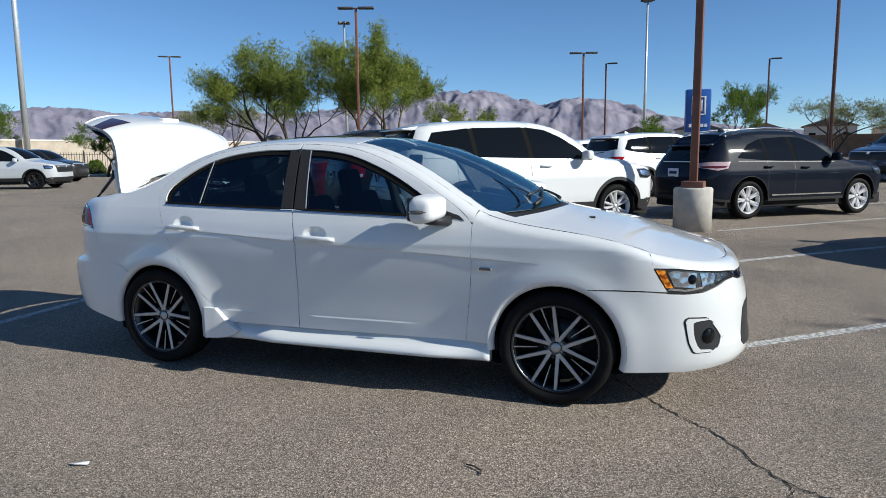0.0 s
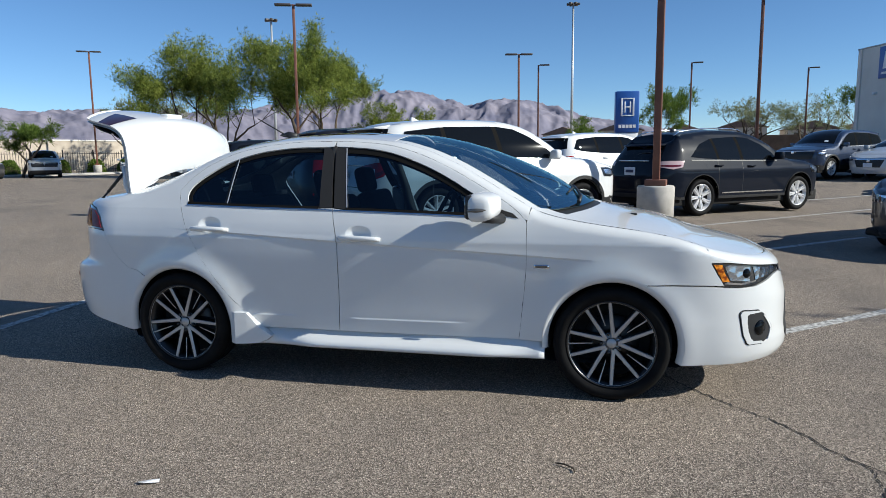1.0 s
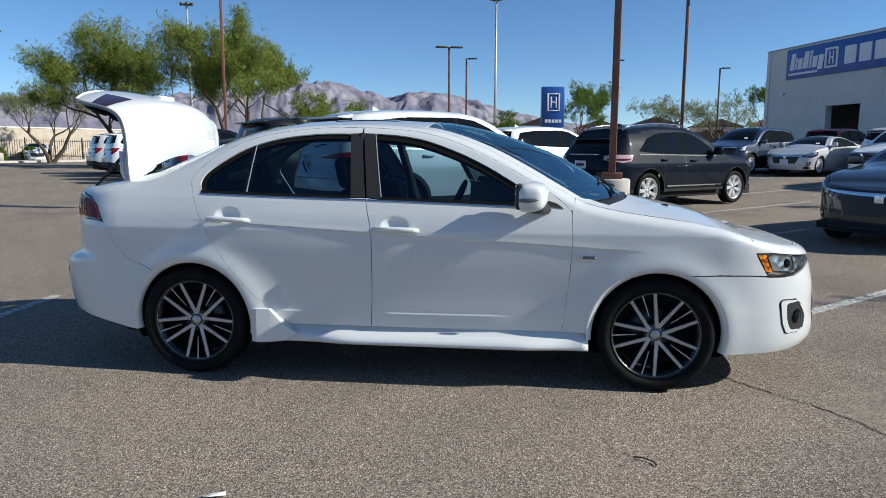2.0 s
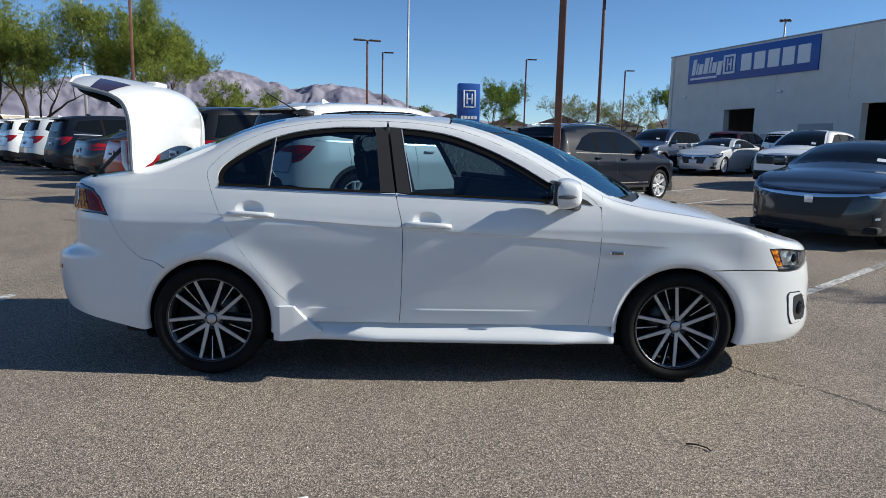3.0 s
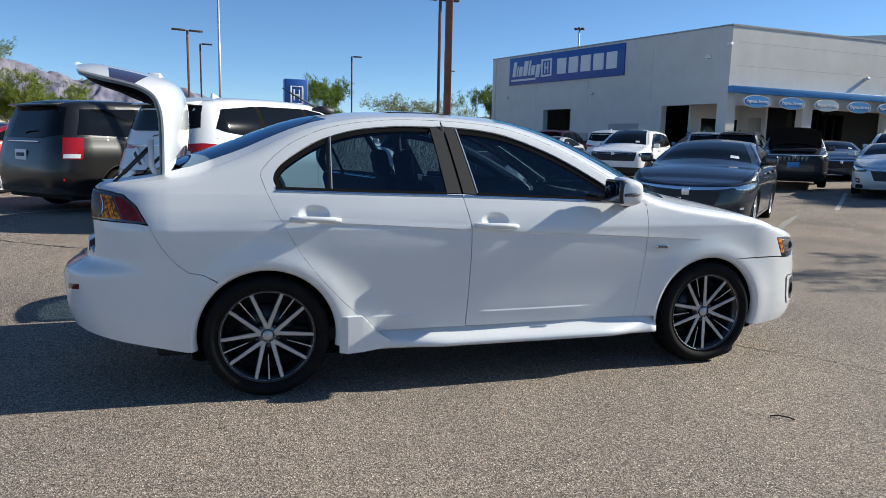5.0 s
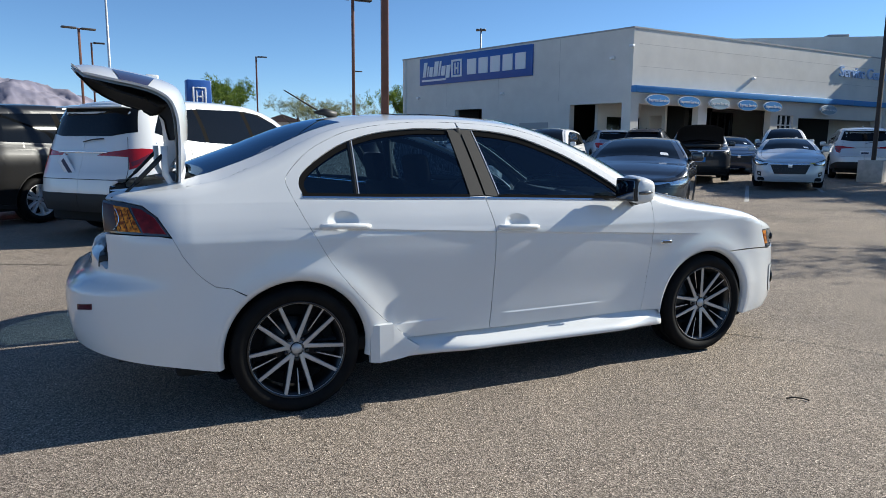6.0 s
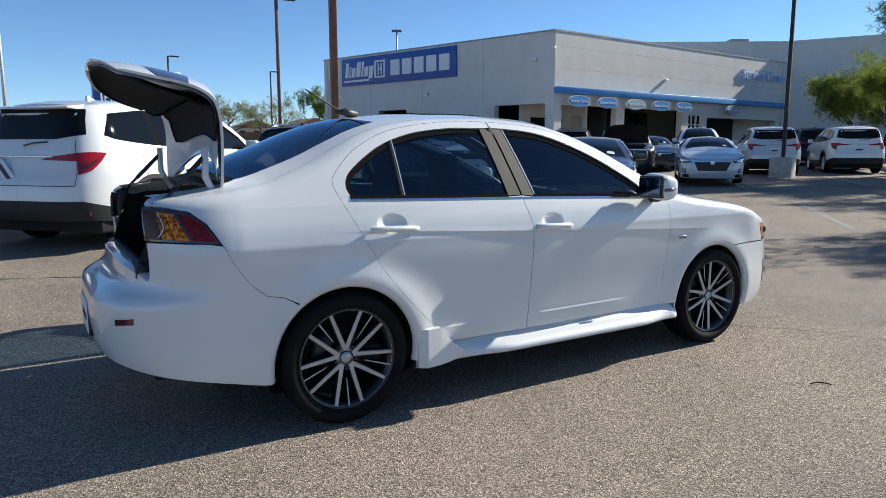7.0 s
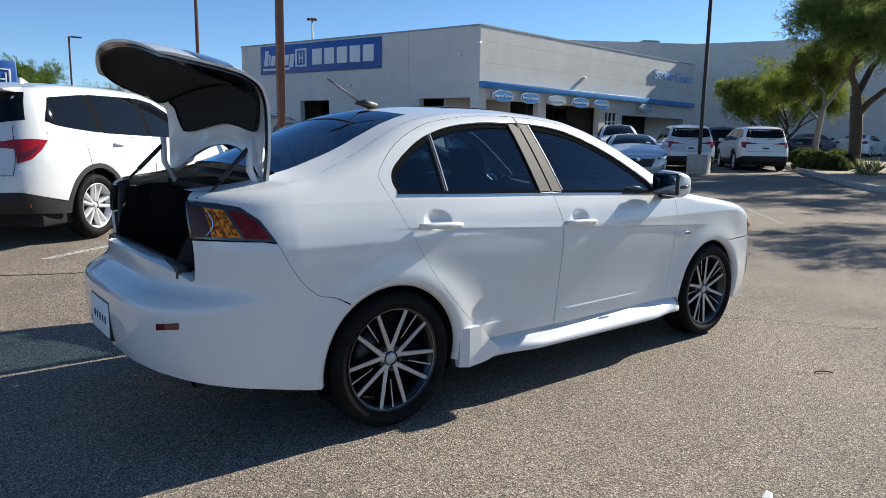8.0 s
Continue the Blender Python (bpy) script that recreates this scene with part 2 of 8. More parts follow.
def lathe(profile, n=48, axis="y"):
    """Turns (radius, offset) points about the y axis (or z)."""
    bm = bmesh.new()
    rings = []
    for r, o in profile:
        ring = []
        for k in range(n):
            a = 2 * math.pi * k / n
            c, s = r * math.cos(a), r * math.sin(a)
            ring.append(bm.verts.new((c, o, s) if axis == "y" else (c, s, o)))
        rings.append(ring)
    for a, b in zip(rings, rings[1:]):
        for k in range(n):
            f = bm.faces.new((a[k], a[(k + 1) % n], b[(k + 1) % n], b[k]))
            f.smooth = True
    bmesh.ops.recalc_face_normals(bm, faces=bm.faces[:])
    return bm


def prism(poly, y0, y1, bevel=0.0):
    """An outline in x and z, from y0 to y1."""
    bm = bmesh.new()
    a = [bm.verts.new((x, y0, z)) for x, z in poly]
    b = [bm.verts.new((x, y1, z)) for x, z in poly]
    bm.faces.new(a)
    bm.faces.new(b[::-1])
    for i in range(len(poly)):
        j = (i + 1) % len(poly)
        bm.faces.new((a[j], a[i], b[i], b[j]))
    bmesh.ops.recalc_face_normals(bm, faces=bm.faces[:])
    if bevel:
        bmesh.ops.bevel(bm, geom=bm.edges[:], offset=bevel, segments=2, affect="EDGES", profile=0.5)
        shade(bm)
    return bm

# ---- vehicle bodies ----


class Shape:
    """A vehicle's skin. x runs forward from the rear axle, the right side lies towards -y. A side is a curtain over
    (s, z): s is x along the flank, and turns round the nose and the tail in one unit each. The top spans rail to rail."""

    def __init__(self, width, tail, nose, tail_len, nose_len, top, crown, bulge, flank, belt, lean, edge=0.06, blunt=0.5, plan=None):
        self.w, self.x0, self.x1 = width, tail, nose
        self.lr, self.lf, self.top_z = curve(tail_len), curve(nose_len), curve(top)
        self.crown, self.bulge, self.flank = curve(crown), curve(bulge), curve(flank)
        self.belt, self.lean, self.edge, self.blunt = belt, curve(lean), edge, blunt
        self.plan = curve(plan or [(-9, 0.0), (9, 0.0)])
        self.detail, self.nose_blunt = None, blunt

    def rounding(self, s, z):
        d, r = self.top_z(s) - z, self.edge
        return r - math.sqrt(max(0.0, r * r - (r - d) ** 2)) if 0 <= d < r else (r if d < 0 else 0.0)

    def half(self, s, z):
        rd = self.rounding(s, z)
        f = 1.0
        x = s
        if s > self.x1:
            th = min(s - self.x1, 1.0) * math.pi / 2
            x, f = self.x1 + (self.lf(z) - rd) * math.sin(th), math.cos(th) ** self.nose_blunt
        elif s < self.x0:
            th = min(self.x0 - s, 1.0) * math.pi / 2
            x, f = self.x0 - (self.lr(z) - rd) * math.sin(th), math.cos(th) ** self.blunt
        w = self.w - self.flank(z) - self.plan(x) - (self.lean(z - self.belt) if z > self.belt else 0.0) - rd
        if self.detail:
            w += self.detail(x, z)
        return x, w * f

    def side(self, s, z):
        x, y = self.half(s, z)
        return (x, -y, z)

    def top(self, s, v):
        z = self.top_z(s)
        x, y = self.half(s, z)
        k = 1 - v * v
        return (x + self.bulge(s) * k, v * y, z + self.crown(s) * k)

    def at(self, x, z):
        """The parameter s at which the flank passes x."""
        if x > self.x1:
            return self.x1 + math.asin(min(0.999, (x - self.x1) / self.lf(z))) * 2 / math.pi
        if x < self.x0:
            return self.x0 - math.asin(min(0.999, (self.x0 - x) / self.lr(z))) * 2 / math.pi
        return x

    def on(self, pts):
        return [(self.at(x, z), z) for x, z in pts]

    def rail(self, s0, s1, n=40):
        return [(s0 + (s1 - s0) * i / n, self.top_z(s0 + (s1 - s0) * i / n)) for i in range(n + 1)]


def both(name, fn, poly, step, material, parent, label="", **kw):
    """A panel on the right flank, and its mirror image on the left."""
    s = sheet(fn, poly, step, **kw)
    return part(name, joined(s), material, parent, label), part(name, joined(mirrored(s)), material, parent, label)


def tyre_mesh(radius, rim, width):
    h, s = width / 2, radius - rim
    prof = [(rim - 0.012, -h * 0.80), (rim + 0.004, -h * 0.88), (rim + s * 0.25, -h * 1.0), (rim + s * 0.5, -h * 1.04), (rim + s * 0.72, -h * 1.0),
            (radius - s * 0.14, -h * 0.90), (radius - s * 0.04, -h * 0.76), (radius, -h * 0.55), (radius, -h * 0.32), (radius - 0.007, -h * 0.31), (radius - 0.007, -h * 0.25),
            (radius, -h * 0.24), (radius, h * 0.24), (radius - 0.007, h * 0.25), (radius - 0.007, h * 0.31), (radius, h * 0.32), (radius, h * 0.55), (radius - s * 0.05, h * 0.78), (rim + s * 0.6, h), (rim - 0.012, h * 0.8)]
    return lathe(prof, 72)


def rim_barrel(rim, width):
    h = width / 2
    return lathe([(rim * 0.955, -h * 0.82), (rim * 0.975, -h * 0.9), (rim * 1.0, -h * 0.9), (rim, -h * 0.8), (rim * 0.93, -h * 0.74), (rim * 0.88, -h * 0.2), (rim * 0.88, h * 0.7), (rim, h * 0.8)], 64)


def bar(bm, r0, a0, w0, r1, a1, w1, front0, front1, depth, taper=0.6):
    """A spoke from polar (r0, a0) to (r1, a1); its face lies at y = front, its back depth behind."""
    p = Vector((r0 * math.cos(a0), 0, r0 * math.sin(a0)))
    q = Vector((r1 * math.cos(a1), 0, r1 * math.sin(a1)))
    d = (q - p).normalized()
    n = Vector((-d.z, 0, d.x))
    ring = []
    for c, w, f in ((p, w0, front0), (q, w1, front1)):
        ring.append([bm.verts.new(c + n * (k * w / 2 * g) + Vector((0, f + h, 0))) for k, g, h in ((-1, 1, 0.004), (-1, 0.7, 0), (1, 0.7, 0), (1, 1, 0.004), (1, 1 / taper, depth), (-1, 1 / taper, depth))])
    for k in range(6):
        bm.faces.new((ring[0][k], ring[0][(k + 1) % 6], ring[1][(k + 1) % 6], ring[1][k]))
    bm.faces.new(ring[0][::-1])
    bm.faces.new(ring[1])


WHEELS = {}


def wheel(parent, x, y, z, radius, rim, width, kind, turn=0.0, side=-1):
    """A wheel with tyre and alloy; y is its outer face. kind: split (five V spokes and five thin ones), seven, dark or ten."""
    key = (radius, rim, width, kind)
    if key not in WHEELS:
        h = width / 2
        tyre = bpy.data.meshes.new("tyre")
        b = tyre_mesh(radius, rim, width)
        b.to_mesh(tyre)
        b.free()
        barrel = bpy.data.meshes.new("barrel")
        b = rim_barrel(rim, width)
        b.to_mesh(barrel)
        b.free()
        bm = bmesh.new()
        f1, f0 = -h * 0.80, -h * 0.62
        if kind == "split":
            for g in range(5):
                c = radians(90 + 72 * g + 24)
                for sgn in (-1, 1):
                    bar(bm, rim * 0.15, c + sgn * radians(33.5), 0.024, rim * 0.955, c + sgn * radians(16.6), 0.0195, f0, f1, 0.05, 0.9)
                bar(bm, rim * 0.42, c, 0.005, rim * 0.955, c, 0.0115, f0 + 0.004, f1 + 0.004, 0.04, 0.85)
        elif kind == "seven":
            for g in range(7):
                c = radians(90 + 360 / 7 * g)
                for sgn in (-1, 1):
                    bar(bm, rim * 0.2, c + sgn * radians(10), 0.03, rim * 0.95, c + sgn * radians(5.5), 0.026, f0, f1, 0.05)
        else:
            for g in range(5):
                c = radians(90 + 72 * g)
                for sgn in (-1, 1):
                    bar(bm, rim * 0.2, c + sgn * radians(16), 0.03, rim * 0.95, c + sgn * radians(13), 0.03, f0, f1, 0.05)
        hub = lathe([(0.001, f0 - 0.006), (0.024, f0 - 0.005), (0.028, f0 + 0.001), (0.030, f0 + 0.010), (0.046, f0 + 0.012), (0.060, f0 + 0.026), (0.062, f0 + 0.06)], 24)
        lip = lathe([(rim * 0.95, f1 + 0.006), (rim * 0.952, f1 - 0.003), (rim * 0.982, f1 - 0.006), (rim * 0.985, f1 + 0.006)], 64)
        for piece in (hub, lip):
            tmp = bpy.data.meshes.new("hub")
            piece.to_mesh(tmp)
            piece.free()
            bm.from_mesh(tmp)
        bmesh.ops.recalc_face_normals(bm, faces=bm.faces[:])
        if kind == "split":
            # machined faces, black painted flanks
            for f in bm.faces:
                f.material_index = 0 if f.normal.y < -0.55 else 1
        spokes = bpy.data.meshes.new("spokes")
        bm.to_mesh(spokes)
        bm.free()
        nut = bpy.data.meshes.new("nut")
        b = lathe([(0.001, f0 - 0.003), (0.009, f0 - 0.003), (0.011, f0 + 0.012)], 6)
        b.to_mesh(nut)
        b.free()
        disc = bpy.data.meshes.new("disc")
        b = lathe([(0.06, h * 0.05), (rim * 0.62, h * 0.05), (rim * 0.62, h * 0.22), (0.06, h * 0.22)], 40)
        b.to_mesh(disc)
        b.free()
        back = bpy.data.meshes.new("back")
        b = lathe([(0.001, h * 0.35), (rim * 0.87, h * 0.35)], 40)
        b.to_mesh(back)
        b.free()
        dark = kind == "dark"
        for me, mt in ((tyre, M["rubber"]), (barrel, M["dark_alloy"] if kind in ("split", "dark") else M["alloy"]), (spokes, M["dark_alloy"] if dark else M["machined" if kind == "split" else "alloy"]), (nut, M["dark_alloy"]), (disc, M["disc"]), (back, M["well"])):
            me.materials.append(mt)
        if kind == "split":
            spokes.materials.append(M["dark_alloy"])
        WHEELS[key] = (tyre, barrel, spokes, nut, disc, back)
    tyre, barrel, spokes, nut, disc, back = WHEELS[key]
    w = part("wheel", tyre, None, parent, "black rubber tyre on an alloy rim")
    w.matrix_basis = pose(x, y - side * width / 2, z, 0, turn, 0 if side < 0 else 180)
    part("rim", barrel, None, w)
    part("spokes", spokes, None, w, "machined silver alloy spokes" if kind != "dark" else "black alloy spokes")
    part("brake_disc", disc, None, w)
    part("hub_backing", back, None, w)
    for g in range(5):
        o = part("wheel_nut", nut, None, w)
        a = radians(90 + 72 * g + (24 if kind == "split" else 36))
        o.location = (0.055 * math.cos(a), 0, 0.055 * math.sin(a))
    return w


# ---- the white sedan with its boot open ----
sedan = thing("sedan", "white four-door sedan with tinted windows and open boot lid", "car", pose(0, 0.88, 0))
SD = Shape(
    0.885, -0.45, 2.95,
    tail_len=[(0.2, 0.46), (0.3, 0.52), (0.45, 0.57), (0.57, 0.58), (0.625, 0.578), (0.655, 0.558), (0.675, 0.515), (0.695, 0.478), (0.73, 0.455), (0.80, 0.45), (1.0, 0.46), (1.1, 0.45)],
    nose_len=[(0.15, 0.58), (0.2, 0.63), (0.24, 0.675), (0.28, 0.698), (0.33, 0.70), (0.4, 0.688), (0.55, 0.68), (0.65, 0.658), (0.75, 0.625), (0.9, 0.54)],
    top=[(-1.45, 1.085), (-0.9, 1.09), (-0.72, 1.097), (-0.56, 1.108), (-0.34, 1.14), (-0.2, 1.19), (-0.06, 1.25), (0.07, 1.315), (0.19, 1.368), (0.35, 1.415), (0.61, 1.452), (0.96, 1.463), (1.33, 1.437), (1.52, 1.39), (1.72, 1.31),
         (1.92, 1.205), (2.09, 1.11), (2.25, 1.03), (2.45, 0.985), (2.6, 0.963), (2.8, 0.935), (3.05, 0.885), (3.2, 0.845), (3.5, 0.80), (3.95, 0.775)],
    crown=[(-0.9, 0.02), (-0.3, 0.05), (0.1, 0.06), (0.6, 0.045), (1.1, 0.042), (1.5, 0.06), (2.0, 0.08), (2.3, 0.04), (2.8, 0.045), (3.3, 0.03), (3.9, 0.0)],
    bulge=[(-0.5, -0.16), (-0.3, -0.15), (0.2, -0.04), (0.5, 0.0), (1.1, 0.0), (1.4, 0.06), (2.25, 0.22), (2.5, 0.14), (2.8, 0.02), (3.0, 0.0)],
    flank=[(0.15, 0.055), (0.2, 0.043), (0.30, 0.027), (0.38, 0.018), (0.44, 0.0135), (0.52, 0.012), (0.62, 0.0095), (0.72, 0.006), (0.80, 0.003), (0.86, 0.003), (0.90, 0.010), (0.95, 0.024), (1.0, 0.044), (1.04, 0.062)],
    belt=1.04, lean=[(0.0, 0.0), (0.1, 0.055), (0.25, 0.145), (0.42, 0.262), (0.5, 0.32)], edge=0.055,
    plan=[(-0.5, 0.048), (-0.2, 0.0355), (0.0, 0.0245), (0.2, 0.0138), (0.4, 0.0060), (0.6, 0.0025), (0.85, 0.0005), (1.15, 0.0), (1.45, 0.004), (1.8, 0.013), (2.2, 0.024), (2.5, 0.028), (2.95, 0.034)])
G = (0.024, 0.022)


def smooth(t):
    t = min(1.0, max(0.0, t))
    return t * t * (3 - 2 * t)


GRIPS = ((0.235, 0.945, 0.080, 0.048), (1.205, 0.905, 0.080, 0.048))


def sedan_relief(x, z):
    """What the flank has besides its sections: flared arches, the sloping crease, the low ledge, the grip bowls."""
    out = 0.0
    for cx, cz, k in ((0.0, 0.318, 0.020), (2.637, 0.318, 0.016)):
        d = math.hypot(x - cx, z - cz) - 0.372
        out += k * math.exp(-((d / 0.085) ** 2)) if d < 0.3 else 0.0
    along = smooth((x + 0.14) / 0.6) * smooth((2.58 - x) / 0.3)
    if along > 0:
        d = z - (0.868 - 0.055 * (x - 0.95))
        if d < 0:
            out -= along * 0.0045 * smooth(-d / 0.010) * smooth(1 + d / 0.5)
        else:
            out += along * 0.0015 * smooth(1 - d / 0.03)
    # the doors draw in below the crease, and stand out again round the rear arch
    if z < 0.77:
        out -= 0.021 * smooth((0.77 - z) / 0.36) * smooth((math.hypot(x, z - 0.318) - 0.41) / 0.25) * smooth(x / 0.2) * smooth((2.5 - x) / 0.6)
    low = max(smooth((x - 0.46) / 0.08) * smooth((0.85 - x) / 0.12), smooth((x - 1.12) / 0.06) * smooth((1.86 - x) / 0.14))
    if low > 0 and z < 0.41:
        out += low * 0.0035 * smooth((0.408 - z) / 0.011) * smooth((z - 0.32) / 0.08)
    for cx, cz, a, b in GRIPS:
        q = ((x - cx) / a) ** 2 + ((z - cz) / b) ** 2
        if q < 1:
            out -= 0.024 * (1 - q) ** 1.3
    return out


SD.detail, SD.nose_blunt = sedan_relief, 0.68
AR, AF, RA = (0.0, 0.318), (2.637, 0.318), 0.372

door_top_r = spline([(-0.02, 1.12), (-0.012, 1.165), (0.07, 1.25), (0.16, 1.312), (0.31, 1.378), (0.46, 1.412), (0.61, 1.432), (0.77, 1.443), (0.965, 1.443)], 5)
door_top_f = spline([(0.965, 1.443), (1.14, 1.435), (1.33, 1.412), (1.52, 1.358), (1.72, 1.272), (1.92, 1.165), (2.09, 1.06), (2.17, 0.985)], 5)
b_seam = spline([(0.965, 1.443), (1.03, 1.05), (1.068, 0.88), (1.073, 0.72), (1.068, 0.49), (1.06, 0.318)], 5)
c_edge = spline([(0.64, 0.318), (0.59, 0.326), (0.48, 0.40), (0.33, 0.545), (0.18, 0.73), (0.07, 0.92), (0.012, 1.04), (-0.02, 1.12)], 5)
f_edge = spline([(2.17, 0.985), (2.172, 0.86), (2.17, 0.72), (2.155, 0.55), (2.13, 0.318)], 5)
win_r = spline([(0.895, 1.405), (0.74, 1.405), (0.59, 1.393), (0.44, 1.368), (0.29, 1.32), (0.17, 1.255), (0.07, 1.18), (0.042, 1.12), (0.06, 1.07)], 5)
win_f = spline([(1.045, 1.405), (1.2, 1.393), (1.36, 1.362), (1.55, 1.294), (1.71, 1.218), (1.88, 1.12), (1.955, 1.065), (1.985, 1.02)], 5)

CREASE = [((0.95, 0.868 + o), (0.055, 1)) for o in (0.012, 0.003, 0.0, -0.003, -0.006, -0.009, -0.012, -0.03)]
BOWL = [((cx + a * k, 0), (1, 0)) for cx, cz, a, b in GRIPS for k in (-1, -0.95, -0.9, -0.82, -0.72, -0.6, -0.45, -0.3, -0.15, 0, 0.15, 0.3, 0.45, 0.6, 0.72, 0.82, 0.9, 0.95, 1)] + [((0, cz + b * k), (0, 1)) for cx, cz, a, b in GRIPS for k in (-1, -0.95, -0.88, -0.78, -0.65, -0.5, -0.3, -0.1, 0.1, 0.3, 0.5, 0.65, 0.78, 0.88, 0.95, 1)]
LEDGE = BOWL + [((0, z), (0, 1)) for z in (0.409, 0.406, 0.403, 0.400, 0.397, 0.394, 0.388)]
# doors: skin, black pillar trim, glass, handle
rear_doors = both("rear_door", SD.side, c_edge[:-1] + door_top_r + [(0.9655, 1.408), (0.895, 1.405)] + win_r[1:] + [(0.94, 1.048), (1.03, 1.05)] + b_seam[6:], G, M["white"], sedan, "white rear door with a black window surround", cuts=CREASE + LEDGE, gap=0.0019)
front_doors = both("front_door", SD.side, b_seam[:0] + [(1.06, 0.318)] + b_seam[::-1][1:-6] + [(1.03, 1.05), (1.12, 1.04)] + [(1.985, 1.02)] + win_f[::-1][1:] + [(0.975, 1.408), (0.970, 1.442)] + door_top_f[1:] + f_edge[1:], G, M["white"], sedan, "white front door with a wing mirror", cuts=CREASE + LEDGE, gap=0.0019)
for trim_poly, doors in (([(0.898, 1.403), (0.9685, 1.405), (1.028, 1.052), (0.944, 1.05)], rear_doors), ([(0.9775, 1.405), (1.043, 1.403), (1.118, 1.042), (1.036, 1.052)], front_doors)):
    s = sheet(SD.side, trim_poly, (0.05, 0.06), off=-0.001)
    part("pillar_trim", joined(s), M["satin"], doors[0], "satin black pillar trim")
    part("pillar_trim", joined(mirrored(s)), M["satin"], doors[1])


def pair_on(doors, name, poly, material, label="", step=(0.06, 0.05), fn=SD.side, **kw):
    s = sheet(fn, poly, step, **kw)
    return part(name, joined(s), material, doors[0], label), part(name, joined(mirrored(s)), material, doors[1], label)


def strip_poly(line, w):
    """A band of width w below a line of 2D points."""
    return list(line) + [(x, z - w) for x, z in line[::-1]]


def inner_band(line, w, cx, cz):
    """A band of width w on the side of a line that lies towards (cx, cz)."""
    back = []
    for i, (x, z) in enumerate(line):
        a, b = line[max(i - 1, 0)], line[min(i + 1, len(line) - 1)]
        dx, dz = b[0] - a[0], b[1] - a[1]
        n = math.hypot(dx, dz) or 1.0
        nx, nz = -dz / n, dx / n
        if nx * (cx - x) + nz * (cz - z) < 0:
            nx, nz = -nx, -nz
        back.append((x + nx * w, z + nz * w))
    return list(line) + back[::-1]


pair_on(rear_doors, "window_surround", inner_band(win_r, 0.024, 0.55, 1.15), M["matt_trim"], "black window surround", (0.05, 0.05), off=-0.008, depth=0.03, gap=0.0)
pair_on(front_doors, "window_surround", inner_band(win_f, 0.030, 1.35, 1.1), M["matt_trim"], "black window surround", (0.05, 0.05), off=-0.008, depth=0.03, gap=0.0)
# quarter light and door glasses sit a little inside the skin
for o in pair_on(rear_doors, "window_pane", [(0.325, 1.06)] + [(0.335, 1.338)] + spline([(0.335, 1.338), (0.44, 1.368), (0.59, 1.393), (0.74, 1.405), (0.90, 1.405)], 4)[1:] + [(0.945, 1.045)], M["glass"], "dark tinted glass", depth=0.004, gap=-0.01, off=-0.012):
    o.visible_shadow = True
pair_on(rear_doors, "quarter_glass", [(0.31, 1.06), (0.32, 1.331), (0.29, 1.32), (0.17, 1.255), (0.07, 1.18), (0.042, 1.12), (0.06, 1.07)], M["glass"], "dark tinted glass", depth=0.004, gap=-0.01, off=-0.012)
pair_on(rear_doors, "window_divider", [(0.307, 1.06), (0.317, 1.335), (0.339, 1.342), (0.329, 1.06)], M["satin"], off=-0.006)
pair_on(front_doors, "window_pane", [(1.12, 1.035), (1.042, 1.405)] + win_f[1:] , M["glass"], "dark tinted glass", depth=0.004, gap=-0.01, off=-0.012)
pair_on(rear_doors, "glass_edge", [(0.3295, 1.07), (0.3395, 1.342), (0.3445, 1.344), (0.3345, 1.07)], M["bright"], "thin bright channel edge", off=0.001, depth=0.003, gap=0.0)
pair_on(front_doors, "glass_edge", [(1.1165, 1.055), (1.046, 1.400), (1.0515, 1.401), (1.1215, 1.055)], M["bright"], "thin bright channel edge", off=0.001, depth=0.003, gap=0.0)
pair_on(rear_doors, "window_seal", strip_poly([(0.05, 1.082), (0.5, 1.07), (0.943, 1.06)], 0.022), M["matt_trim"], off=0.002, depth=0.012)
pair_on(rear_doors, "chrome_strip", strip_poly([(0.05, 1.0645), (0.5, 1.0525), (1.03, 1.0415)], 0.007), M["chrome"], off=0.004, depth=0.006, gap=0.0)
pair_on(front_doors, "window_seal", strip_poly([(1.115, 1.055), (1.55, 1.042), (1.98, 1.026)], 0.022), M["matt_trim"], off=0.002, depth=0.012)
pair_on(front_doors, "chrome_strip", strip_poly([(1.04, 1.041), (1.55, 1.0245), (1.98, 1.0085)], 0.007), M["chrome"], off=0.004, depth=0.006, gap=0.0)
pair_on(front_doors, "mirror_sail", [(1.96, 1.068), (1.99, 1.018), (2.125, 1.0), (2.09, 1.03)], M["satin"], off=0.004)
for doors, x, z in ((rear_doors, 0.245, 0.922), (front_doors, 1.215, 0.882)):
    # a bowed bar in front of the grip bowl
    for o, sgn in zip(doors, (-1, 1)):
        yy = abs(SD.side(x + 0.14, z)[1])
        hb = bmesh.new()
        tube(hb, [(x - 0.125, sgn * (yy + 0.000), z), (x - 0.115, sgn * (yy + 0.012), z + 0.001), (x - 0.06, sgn * (yy + 0.017), z + 0.002), (x + 0.02, sgn * (yy + 0.018), z), (x + 0.09, sgn * (yy + 0.013), z - 0.003), (x + 0.122, sgn * (yy + 0.000), z - 0.006)], [0.013, 0.015, 0.016, 0.016, 0.015, 0.012], 12)
        for v in hb.verts:
            v.co.z = z + (v.co.z - z) * 0.95
        part("door_handle", hb, M["white"], o, "white pull handle")
